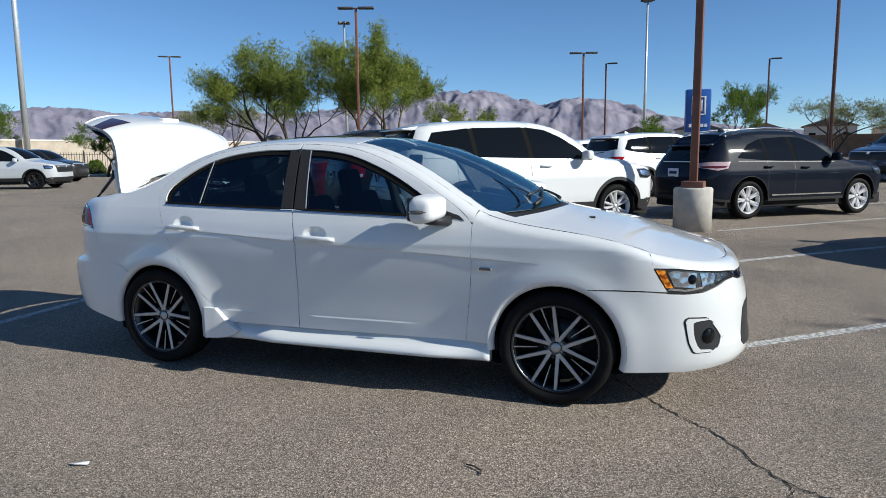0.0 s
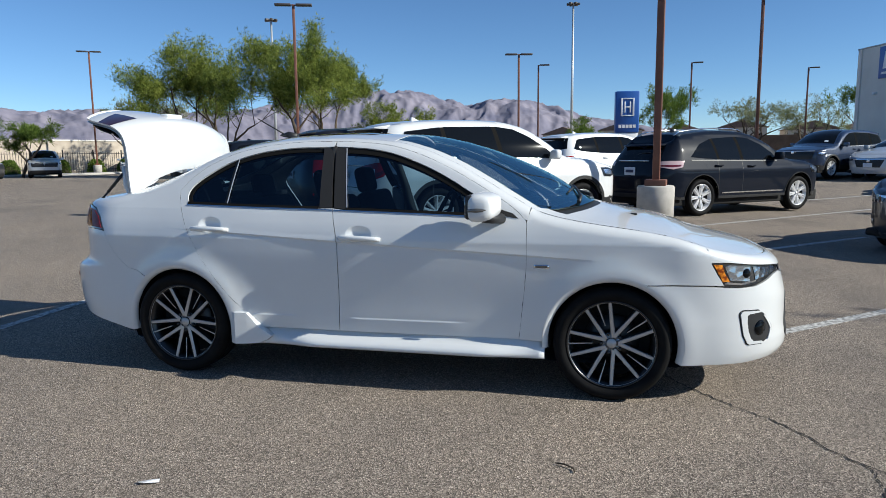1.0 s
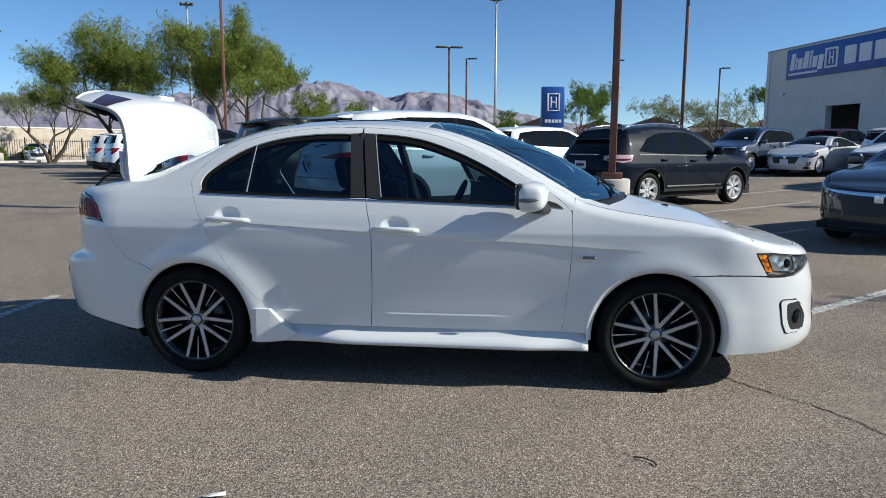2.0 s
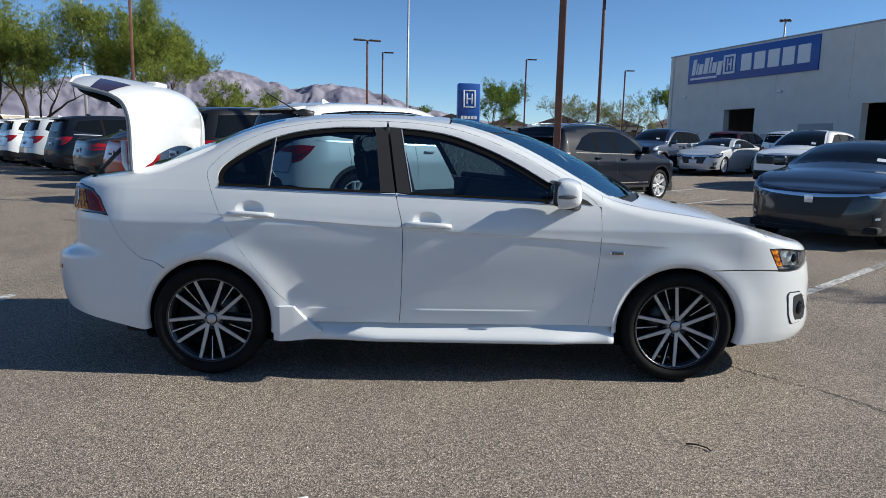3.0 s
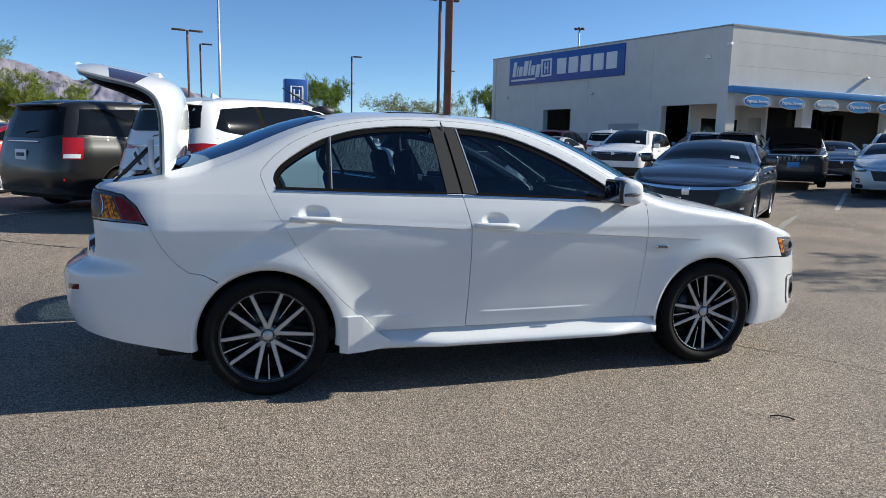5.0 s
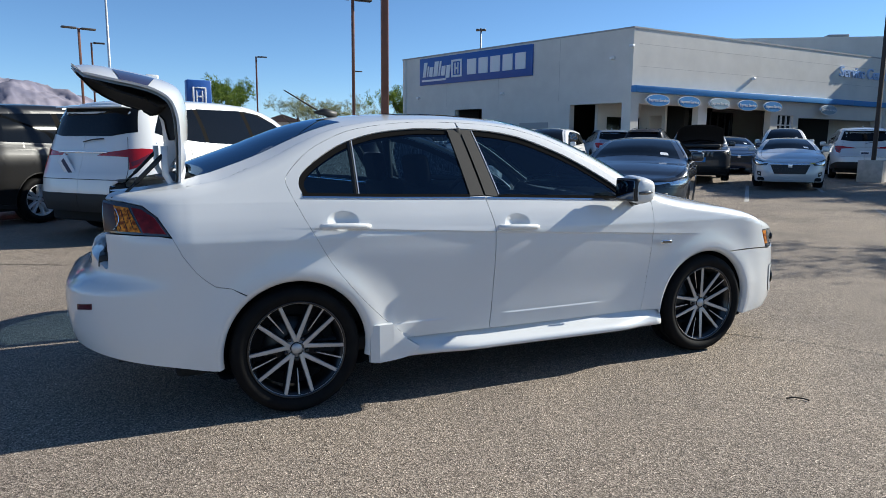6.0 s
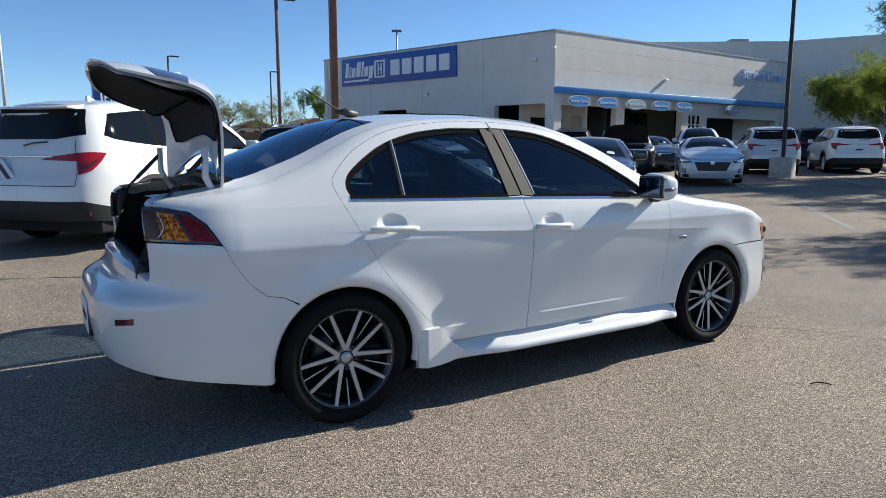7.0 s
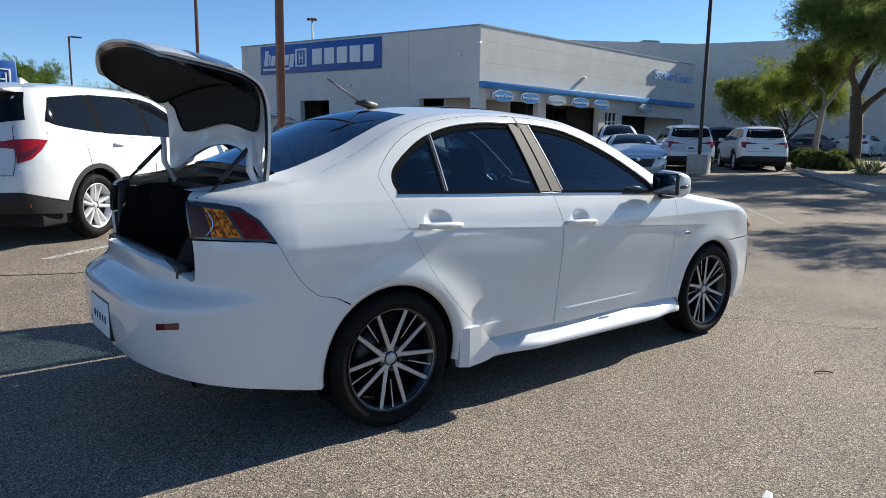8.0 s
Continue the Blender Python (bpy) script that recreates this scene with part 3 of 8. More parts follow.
# wing mirrors
for o, sgn in zip(front_doors, (-1, 1)):
    y0 = 0.80
    mb = bmesh.new()
    bmesh.ops.create_cube(mb, size=2)
    bmesh.ops.subdivide_edges(mb, edges=mb.edges[:], cuts=6, use_grid_fill=True)
    for v in mb.verts:
        c = v.co
        n = (abs(c.x) ** 4.4 + abs(c.y) ** 4.4 + abs(c.z) ** 4.4) ** (1 / 4.4)
        c = c / n * 1.0
        taper = 1 - 0.25 * max(0, c.x)
        v.co = (1.945 + c.x * 0.072 - 0.035 * (c.y + 1) / 2 + 0.03, sgn * (0.950 + c.y * 0.102), 1.076 + c.z * 0.076 * taper - 0.008 * c.y)
    cap_ = part("mirror_housing", shade(mb), M["white"], o, "white wing mirror housing")
    mg = prism([(1.862, 1.022), (1.862, 1.13), (1.870, 1.13), (1.870, 1.022)], sgn * 0.872, sgn * 1.028, 0.002)
    M["dark_mirror"] = mat("dim mirror glass", (0.14, 0.16, 0.19), 0.04, 1.0)
    part("mirror_glass", mg, M["dark_mirror"], cap_)
    rimb = block(1.868, 1.905, min(sgn * 0.862, sgn * 1.038), max(sgn * 0.862, sgn * 1.038), 1.012, 1.139, 0.009)
    part("mirror_rim", rimb, M["plastic"], cap_)
    arm = bmesh.new()
    tube(arm, [(2.03, sgn * 0.82, 1.0), (1.99, sgn * 0.90, 1.005), (1.95, sgn * 0.96, 1.02)], [0.03, 0.026, 0.03], 10)
    part("mirror_arm", arm, M["plastic"], cap_)
    sig = bmesh.new()
    tube(sig, [(1.885, sgn * 1.049, 1.060), (1.93, sgn * 1.052, 1.062), (1.975, sgn * 1.040, 1.064), (2.008, sgn * 1.01, 1.066)], [0.008, 0.012, 0.012, 0.008], 8)
    part("turn_signal", sig, M["lens_smoke"], cap_, "clear turn signal strip")

# fenders, quarters, bumpers
head_rear = [(3.135, 0.772), (3.165, 0.72), (3.205, 0.655)]
arch_f_back = arc(*AF, RA, 184, 65, 26)
fender = f_edge[::-1] + [(2.19, SD.top_z(2.19))] + SD.rail(2.25, SD.at(3.14, 0.8), 24) + SD.on(head_rear) + SD.on([(3.1, 0.66), (2.95, 0.661)]) + arch_f_back[::-1][0:] + [(2.26, 0.318)]
fenders = both("front_fender", SD.side, fender, G, M["white"], sedan, cuts=CREASE, gap=0.001)
OPEN = SD.x0 - 0.60  # where the boot opening's side edge runs
quarter = [(2.178, 0.992)] + door_top_f[::-1][1:] + door_top_r[::-1][1:] + c_edge[::-1][1:-2] + [(0.60, 0.318), (0.372, 0.318)] + arc(*AR, RA, 2, 128, 30) + \
    SD.on([(-0.30, 0.648), (-0.37, 0.66), (-0.42, 0.70), (-0.505, 0.81), (-0.545, 0.893), (-0.60, 0.985), (-0.66, 1.035), (-0.74, 1.052)]) + [(OPEN, 1.06)] + SD.rail(OPEN, 2.185, 180)
quarters = both("quarter_panel", SD.side, quarter, (0.024, 0.0075), M["white"], sedan, gap=0.0003, cuts=CREASE, eps=1e-4, under=3e-4)
rear_low = SD.on([(-0.545, 0.8905), (-0.505, 0.808), (-0.42, 0.698), (-0.37, 0.658), (-0.30, 0.646)]) + arc(*AR, RA, 129, 190, 16) + \
    SD.on([(-0.40, 0.256), (-0.60, 0.295), (-0.78, 0.328)]) + [(SD.x0 - 0.66, 0.362), (SD.x0 - 0.8, 0.376), (SD.x0 - 1.0, 0.380), (SD.x0 - 1.0, 0.79), (SD.x0 - 0.80, 0.778), (SD.x0 - 0.68, 0.756), (OPEN - 0.02, 0.738), (OPEN, 0.745), (OPEN, 0.903)] + SD.on([(-0.75, 0.905), (-0.6, 0.900)])
ENDS = (SD.x0 - 1.0, SD.x1 + 1.0)
s = sheet(SD.side, rear_low, (0.03, 0.028), gap=0.0004, hold=ENDS)
rear_bumper = part("rear_bumper", joined(s, mirrored(s)), M["white"], sedan, "white rear bumper with a shelf below the boot")
front_low = SD.on([(2.79, 0.652), (2.95, 0.655), (3.1, 0.654), (3.20, 0.648)]) + [(3.20, 0.645), (3.30, 0.640), (3.40, 0.644), (3.50, 0.668), (3.58, 0.691), (3.66, 0.697), (3.72, 0.68), (SD.x1 + 1.0, 0.66), (SD.x1 + 1.0, 0.245), (3.75, 0.243), (3.6, 0.236), (3.5, 0.230), (3.35, 0.222), (3.17, 0.221)] + SD.on([(3.05, 0.219)]) + arc(*AF, RA, -15.5, 63, 20)
s = sheet(SD.side, front_low, (0.025, 0.028), gap=0.0004, hold=ENDS)
front_bumper = part("front_bumper", joined(s, mirrored(s)), M["white"], sedan, "white front bumper with fog lamps")
# wheel arch lips
for cx, cz in (AR, AF):
    for sgn in (-1, 1):
        # a rolled flange, turned in towards the tyre
        lip = bmesh.new()
        a0, a1 = (-15, 186) if cx > 1 else (-10, 190)
        bands = []
        for x, z in arc(cx, cz, 1.0, a0, a1, 48):
            ux, uz = x - cx, z - cz
            row_ = []
            for r, inset in ((RA + 0.005, -0.0012), (RA - 0.003, -0.0008), (RA - 0.016, 0.009), (RA - 0.026, 0.019), (RA - 0.027, 0.034)):
                px_, pz_ = cx + ux * RA, cz + uz * RA
                row_.append(lip.verts.new((cx + ux * r, sgn * (abs(SD.side(SD.at(px_, pz_), pz_)[1]) - inset), cz + uz * r)))
            bands.append(row_)
        for a, b in zip(bands, bands[1:]):
            for k in range(4):
                lip.faces.new((a[k], b[k], b[k + 1], a[k + 1])).smooth = True
        bmesh.ops.recalc_face_normals(lip, faces=lip.faces[:])
        part("arch_lip", lip, M["white"], sedan)
        well = lathe([(0.40, 0.0), (0.40, 0.26), (0.05, 0.26)], 40)
        for v in well.verts:
            v.co = (cx + v.co.x * 0.96, sgn * (0.80 - v.co.y), max(0.2, cz + 0.01 + v.co.z * 0.96))
        part("wheel_well", well, M["well"], sedan)

# side skirts: a hollow under the door, a ledge that stands out, and a kick-up before the rear tyre
for sgn in (-1, 1):
    sk = bmesh.new()
    rings = []
    for i in range(49):
        x = 0.40 + (2.275 - 0.40) * i / 48
        k = smooth((x - 0.60) / 0.34) * smooth((2.24 - x) / 0.34)
        base = 0.864
        sec = [(base - 0.060, 0.326), (base - 0.050, 0.318), (base - 0.040, 0.306), (base - 0.030 + 0.006 * k, 0.290), (base - 0.022 + 0.022 * k, 0.281), (base - 0.016 + 0.050 * k, 0.266), (base - 0.012 + 0.058 * k, 0.250), (base - 0.010 + 0.058 * k, 0.238), (base - 0.012 + 0.048 * k, 0.226), (base - 0.02 + 0.02 * k, 0.218), (base - 0.07, 0.212)]
        rings.append([sk.verts.new((x, sgn * y, z)) for y, z in sec])
    for a, b in zip(rings, rings[1:]):
        for k in range(len(a) - 1):
            sk.faces.new((a[k], b[k], b[k + 1], a[k + 1])).smooth = True
    sk.faces.new(rings[0])
    sk.faces.new(rings[-1][::-1])
    bmesh.ops.recalc_face_normals(sk, faces=sk.faces[:])
    skirt = part("side_skirt", sk, M["white"], sedan, "white aerodynamic side skirt")
    kick = bmesh.new()
    cols = []
    for x, y, top, low in ((0.362, 0.876, 0.418, 0.213), (0.402, 0.902, 0.420, 0.213), (0.44, 0.899, 0.420, 0.215), (0.478, 0.896, 0.418, 0.217), (0.515, 0.892, 0.376, 0.220), (0.555, 0.888, 0.331, 0.225), (0.60, 0.882, 0.299, 0.244), (0.632, 0.877, 0.281, 0.268)):
        zz = [top, top - 0.006] + [top - 0.006 + (low + 0.012 - top) * k / 4 for k in range(1, 5)] + [low]
        yy = [y - 0.05, y - 0.002, y, y + 0.001, y + 0.001, y - 0.001, y - 0.03]
        cols.append([kick.verts.new((x, sgn * yq, zq)) for yq, zq in zip(yy, zz)])
    for a, b in zip(cols, cols[1:]):
        for k in range(6):
            kick.faces.new((a[k], b[k], b[k + 1], a[k + 1]))
    kick.faces.new(cols[0])
    kick.faces.new(cols[-1][::-1])
    bmesh.ops.recalc_face_normals(kick, faces=kick.faces[:])
    part("skirt_kick", kick, M["white"], skirt, "white wedge where the skirt meets the rear arch")

# top: bonnet, windscreen, roof, rear window
T = (0.05, 0.08)
# the bonnet's shut line runs out to the rear corner of the headlamp, and the bonnet wraps down to the lamps and grille
hood_v = curve([(2.2, 0.90), (2.34, 0.90), (2.7, 0.908), (2.95, 0.932), (3.06, 0.962), (3.13, 0.9985)])
hood_side = [(2.34 + 0.79 * i / 20, hood_v(2.34 + 0.79 * i / 20)) for i in range(21)]
hood = [(2.34, -0.86), (2.36, -0.6), (2.37, 0.0), (2.36, 0.6), (2.34, 0.86)] + hood_side + [(3.82, 0.9995), (3.82, 0.0), (3.82, -0.9995)] + [(x, -v) for x, v in hood_side[::-1]]
nose_edge = [(3.14, 0.780), (3.25, 0.778), (3.40, 0.760), (3.63, 0.738), (3.70, 0.728), (SD.x1 + 1.0, 0.724)]
nose_strip = sheet(SD.side, nose_edge + SD.rail(SD.x1 + 1.0, 3.145, 60), (0.03, 0.01), gap=0.0003, hold=ENDS, eps=1e-4, under=3e-4)
nose_top = sheet(SD.top, [(3.8195, -0.9995), (3.8195, 0.9995), (SD.x1 + 1.0, 0.9995), (SD.x1 + 1.0, -0.9995)], (0.02, 0.1), gap=0.0, depth=0.0)
part("bonnet", joined(sheet(SD.top, hood, (0.04, 0.06), gap=0.0009), nose_strip, mirrored(nose_strip), nose_top), M["white"], sedan, "white bonnet")
for sgn in (-1, 1):
    edge = [(2.20 + 0.93 * i / 24, sgn * hood_v(2.20 + 0.93 * i / 24)) for i in range(25)]
    part("fender_top", joined(sheet(SD.top, edge + [(3.14, sgn * 0.9999), (2.20, sgn * 0.9995)], (0.05, 0.05), depth=0.0, gap=0.0005)), M["white"], sedan)
part("cowl", joined(sheet(SD.top, [(2.22, -0.99), (2.345, -0.87), (2.365, 0), (2.345, 0.87), (2.22, 0.99)], T, off=-0.012)), M["plastic"], sedan, "black cowl grille")
wind = [(1.33, -0.90), (1.30, 0.0), (1.33, 0.90)] + [(1.33 + (2.215 - 1.33) * i / 12, 0.90 + 0.045 * i / 12) for i in range(1, 13)] + [(2.26, 0.86), (2.295, 0.6), (2.31, 0.0), (2.295, -0.6), (2.26, -0.86)] + [(2.215 - (2.215 - 1.33) * i / 12, -0.945 + 0.045 * i / 12) for i in range(12)]
ws = part("windscreen", joined(sheet(SD.top, wind, T, off=0.001, depth=0.004)), M["clear"], sedan, "clear windscreen")
for sgn in (-1, 1):
    pil = [(1.33 + (2.2 - 1.33) * i / 12, sgn * (0.905 + 0.045 * i / 12)) for i in range(13)]
    part("a_pillar", joined(sheet(SD.top, pil + [(2.2, sgn * 1.004), (1.33, sgn * 1.004)], (0.06, 0.05), gap=0.0, depth=0.02, off=0.0004)), M["white"], sedan)
roof = [(0.36, -0.9995), (1.32, -0.9995), (1.32, -0.90), (1.29, 0), (1.32, 0.90), (1.32, 0.9995), (0.36, 0.9995), (0.33, 0.75), (0.31, 0.0), (0.33, -0.75)]
part("headlining", joined(sheet(SD.top, [(0.34, -0.93), (1.30, -0.93), (1.28, 0.0), (1.30, 0.93), (0.34, 0.93), (0.31, 0.0)], T, off=-0.035, depth=0.0)), M["cloth"], sedan, "dark headlining")
part("roof", joined(sheet(SD.top, roof, T, gap=0.0008)), M["white"], sedan, "white roof panel")
back = [(0.355, -0.80), (0.335, -0.6), (0.315, 0.0), (0.335, 0.6), (0.355, 0.80)] + [(0.355 - 0.70 * i / 12, 0.80 + 0.04 * math.sin(math.pi * i / 12) - 0.02 * i / 12) for i in range(1, 13)] + [(-0.345, -0.78)] + [(-0.345 + 0.70 * i / 12, -0.78 - 0.02 * i / 12 - 0.04 * math.sin(math.pi * i / 12)) for i in range(1, 12)]
part("rear_window", joined(sheet(SD.top, back, T, off=0.001, depth=0.005)), M["privacy"], sedan, "dark tinted rear window")
for sgn in (-1, 1):
    cp = [(0.36 - 0.72 * i / 64, sgn * (0.805 + 0.04 * math.sin(math.pi * min(1, i / 48 * 0.97)) - 0.02 * i / 48)) for i in range(65)]
    part("c_pillar", joined(sheet(SD.top, cp + [(-0.36, sgn * 1.012), (0.36, sgn * 1.012)], (0.012, 0.04), gap=0.0, depth=0.0, off=0.0004)), M["white"], sedan)
    deck = [(-0.358, sgn * 0.79), (-0.42, sgn * 0.82), (-0.5, sgn * 0.80), (-0.7, sgn * 0.80), (-0.9, sgn * 0.82), (-1.0, sgn * 0.87), (-1.05, sgn * 0.92), (-1.05, sgn * 1.008), (-0.36, sgn * 1.012)]
    part("quarter_top", joined(sheet(SD.top, deck, (0.012, 0.04), gap=0.0, depth=0.0, off=0.0004)), M["white"], sedan)
shelf = [(-0.345, -0.76), (-0.345, 0.76), (-0.40, 0.72), (-0.43, 0.0), (-0.40, -0.72)]
part("boot_gutter", joined(sheet(SD.top, shelf, (0.05, 0.08), off=-0.03)), M["plastic"], sedan)
# wipers at the foot of the windscreen, washer jets on the bonnet
for v0, v1, v2 in ((-0.55, -0.30, 0.12), (0.12, 0.35, 0.78)):
    wp = bmesh.new()
    foot = [Vector(SD.top(2.28, v0)), Vector(SD.top(2.24, v1)), Vector(SD.top(2.19, (v1 + v2) / 2)), Vector(SD.top(2.165, v2))]
    tube(wp, [p + Vector((0, 0, 0.018)) for p in foot], [0.012, 0.009, 0.008, 0.006], 6)
    tube(wp, [Vector(SD.top(2.15 + 0.03 * k, v1 - 0.1 + (v2 - v1 + 0.25) * (1 - k))) + Vector((0, 0, 0.010)) for k in (0.0, 0.5, 1.0)], 0.006, 6)
    part("wiper", wp, M["plastic"], sedan, "black windscreen wiper")
for v0 in (-0.38, 0.38):
    q = SD.top(2.72, v0)
    part("washer_jet", block(q[0] - 0.018, q[0] + 0.018, q[1] - 0.014, q[1] + 0.014, q[2] - 0.004, q[2] + 0.009, 0.004), M["plastic"], sedan)
# roof antenna and sunroof
sun_p = [(0.72, -0.55), (1.12, -0.55), (1.12, 0.55), (0.72, 0.55)]
part("sunroof", joined(sheet(SD.top, sun_p, (0.08, 0.12), off=0.004)), M["far_glass"], sedan, "dark glass sunroof")
ant = bmesh.new()
tube(ant, [(0.44, 0.0, 1.485), (0.37, 0.0, 1.507), (0.31, 0.0, 1.503)], [0.028, 0.022, 0.006], 10)
a_base = part("antenna_base", ant, M["plastic"], sedan)
ant = bmesh.new()
tube(ant, [(0.36, 0.0, 1.50), (0.18, 0.0, 1.60), (0.135, 0.0, 1.625)], [0.006, 0.0045, 0.003], 6)
part("antenna", ant, M["plastic"], a_base, "black whip antenna")

# lamps
lamp = SD.on([(3.135, 0.776), (3.168, 0.718), (3.21, 0.652)]) + [(3.30, 0.644), (3.40, 0.648), (3.50, 0.672), (3.58, 0.695), (3.64, 0.702), (3.66, 0.715), (3.63, 0.734), (3.40, 0.756), (3.25, 0.774)]
heads = both("headlamp", SD.side, lamp, (0.03, 0.03), M["lamp_dark"], sedan, "headlamp with an amber corner and clear lens", off=-0.004)
amber = SD.on([(3.142, 0.772), (3.172, 0.718), (3.195, 0.675), (3.235, 0.676), (3.205, 0.725), (3.19, 0.770)])
pair_on(heads, "amber_corner", amber, M["lens_amber"], "amber corner lens", (0.02, 0.02), off=0.002)
M["bowl"] = mat("faceted reflector bowl", (0.50, 0.53, 0.58), 0.2, 1.0, 1.0)
relief(M["bowl"], 26, 0.35, 0.01, 1.0, "cells")
pair_on(heads, "reflector_bowl", [(3.215, 0.757), (3.24, 0.680), (3.36, 0.670), (3.385, 0.750), (3.25, 0.768)], M["bowl"], "", (0.02, 0.02), off=-0.001)
pair_on(heads, "inner_lamp", [(3.40, 0.676), (3.50, 0.690), (3.60, 0.708), (3.615, 0.732), (3.40, 0.750)], M["bowl"], "", (0.02, 0.02), off=-0.001)
pair_on(heads, "lamp_strip", [(3.20, 0.664), (3.30, 0.653), (3.40, 0.664), (3.43, 0.69), (3.40, 0.678), (3.30, 0.668), (3.22, 0.678)], M["chrome"], "", (0.02, 0.02), off=-0.001)
for h, sgn in zip(heads, (-1, 1)):
    p = Vector(SD.side(3.35, 0.715))
    pj = bmesh.new()
    bmesh.ops.create_uvsphere(pj, u_segments=20, v_segments=12, radius=0.03)
    for v in pj.verts:
        v.co += Vector((p.x - 0.012, sgn * (abs(p.y) - 0.012), p.z))
    part("projector", shade(pj), M["far_glass"], h, "glass projector lens")
grille = [(3.675, 0.70), (3.73, 0.686), (SD.x1 + 1.0, 0.666), (SD.x1 + 1.0, 0.72), (3.675, 0.724)]
s = sheet(SD.side, grille, (0.05, 0.03), off=-0.006, hold=ENDS)
part("upper_grille", joined(s, mirrored(s)), M["chrome"], sedan, "narrow chrome-edged upper grille")
low_g = [(3.68, 0.34), (3.72, 0.31), (SD.x1 + 1.0, 0.30), (SD.x1 + 1.0, 0.56), (3.76, 0.55), (3.72, 0.52)]
s = sheet(SD.side, low_g, (0.05, 0.03), off=0.003, hold=ENDS)
part("lower_grille", joined(s, mirrored(s)), M["plastic"], sedan, "black lower grille")
fog = [(3.277, 0.500), (3.285, 0.515), (3.303, 0.523), (3.407, 0.518), (3.452, 0.488), (3.488, 0.445), (3.514, 0.406), (3.497, 0.370), (3.462, 0.343), (3.427, 0.323), (3.335, 0.321), (3.318, 0.330), (3.299, 0.377)]
fogs = both("fog_lamp", SD.side, fog, (0.03, 0.03), M["plastic"], sedan, "round fog lamp in a white-edged recess", off=0.001)
bez = [(3.286, 0.498), (3.293, 0.510), (3.306, 0.516), (3.412, 0.511), (3.430, 0.500), (3.345, 0.494), (3.331, 0.486), (3.332, 0.455), (3.338, 0.410), (3.352, 0.365), (3.366, 0.347), (3.425, 0.343), (3.436, 0.334), (3.425, 0.328), (3.338, 0.327), (3.324, 0.336), (3.306, 0.380)]
pair_on(fogs, "fog_bezel", bez, M["white"], "white recess edge", (0.02, 0.02), off=0.006, depth=0.01)
lipf = [(3.452, 0.489), (3.488, 0.446), (3.516, 0.406), (3.498, 0.368), (3.462, 0.341), (3.470, 0.352), (3.485, 0.374), (3.497, 0.406), (3.474, 0.440), (3.440, 0.480)]
pair_on(fogs, "recess_edge", lipf, M["white"], "", (0.02, 0.02), off=0.005, depth=0.008)
for h, sgn in zip(fogs, (-1, 1)):
    p = Vector(SD.side(3.425, 0.415))
    fl = lathe([(0.001, -0.012), (0.03, -0.010), (0.042, -0.002), (0.046, 0.006), (0.046, 0.03)], 24)
    for v in fl.verts:
        c = v.co.copy()
        v.co = Vector((p.x - c.y * 0.75 + c.x * 0.66, sgn * (abs(p.y) - c.y * 0.66 - c.x * 0.75), p.z + c.z))
    part("fog_glass", fl, M["far_glass"], h, "clear round fog lamp glass")
tail = SD.on([(-0.55, 0.897), (-0.605, 0.988), (-0.662, 1.033), (-0.74, 1.049)]) + [(OPEN - 0.01, 1.055), (OPEN - 0.01, 0.91)] + SD.on([(-0.75, 0.909), (-0.65, 0.904)])
tails = both("tail_lamp", SD.side, tail, (0.03, 0.03), M["lamp_dark"], sedan, "red tail lamp with an amber indicator", off=0.002)
M["lens_brown"] = mat("smoky red-brown lamp lens", (0.050, 0.016, 0.013), 0.25, 0.0, 0.0, 0.25)
ta = SD.on([(-0.668, 0.916), (-0.715, 1.026), (-0.775, 1.034), (-0.762, 0.918)])
pair_on(tails, "amber_indicator", ta, M["lens_amber"], "amber indicator lens", (0.02, 0.02), off=0.006)
for k in range(3):
    xk = -0.695 - 0.025 * k
    pair_on(tails, "lens_rib", SD.on([(xk, 0.93), (xk - 0.022, 1.015), (xk - 0.027, 1.015), (xk - 0.005, 0.93)]), M["lens_brown"], "", (0.02, 0.02), off=0.008)
tb = [(SD.at(-0.772, 1.0), 1.036), (OPEN + 0.004, 1.045), (OPEN + 0.004, 0.918), (SD.at(-0.765, 0.93), 0.918)]
pair_on(tails, "reversing_lens", tb, M["lens_brown"], "smoky red-brown reversing lens", (0.02, 0.02), off=0.005)
ca = [(-0.775, 0.925), (-0.755, 0.955), (-0.752, 0.985), (-0.765, 1.022)]
pair_on(tails, "lamp_arc", SD.on(spline(ca, 4)) + SD.on([(x - 0.005, z) for x, z in spline(ca, 4)[::-1]]), M["chrome"], "chrome arc in the lamp", (0.02, 0.02), off=0.009)
pair_on(tails, "side_reflector", SD.on([(-0.566, 0.908), (-0.612, 0.983), (-0.665, 1.02), (-0.706, 1.027), (-0.660, 0.914)]), M["lens_ruby"], "deep red side lens", (0.02, 0.02), off=0.006)
# rear bumper fittings
ref = [(SD.x0 - 0.55, 0.592), (SD.x0 - 0.67, 0.580), (SD.x0 - 0.67, 0.550), (SD.x0 - 0.55, 0.562)]
for o in both("rear_reflector", SD.side, ref, (0.03, 0.03), M["lens_dark_red"], sedan, "", off=0.004):
    o["label"] = "red bumper reflector"
pl = block(-1.034, -1.0, -0.155, 0.155, 0.425, 0.58, 0.003)
plate_rear = part("number_plate", pl, M["plate"], sedan, "pale number plate with plain dark bars")
for k in range(5):
    part("plate_bar", block(-1.0365, -1.032, -0.11 + 0.048 * k, -0.094 + 0.048 * k, 0.482, 0.515), M["ink"], plate_rear)
part("plate_frame", block(-1.031, -0.99, -0.164, 0.164, 0.416, 0.589, 0.004), M["plastic"], plate_rear)
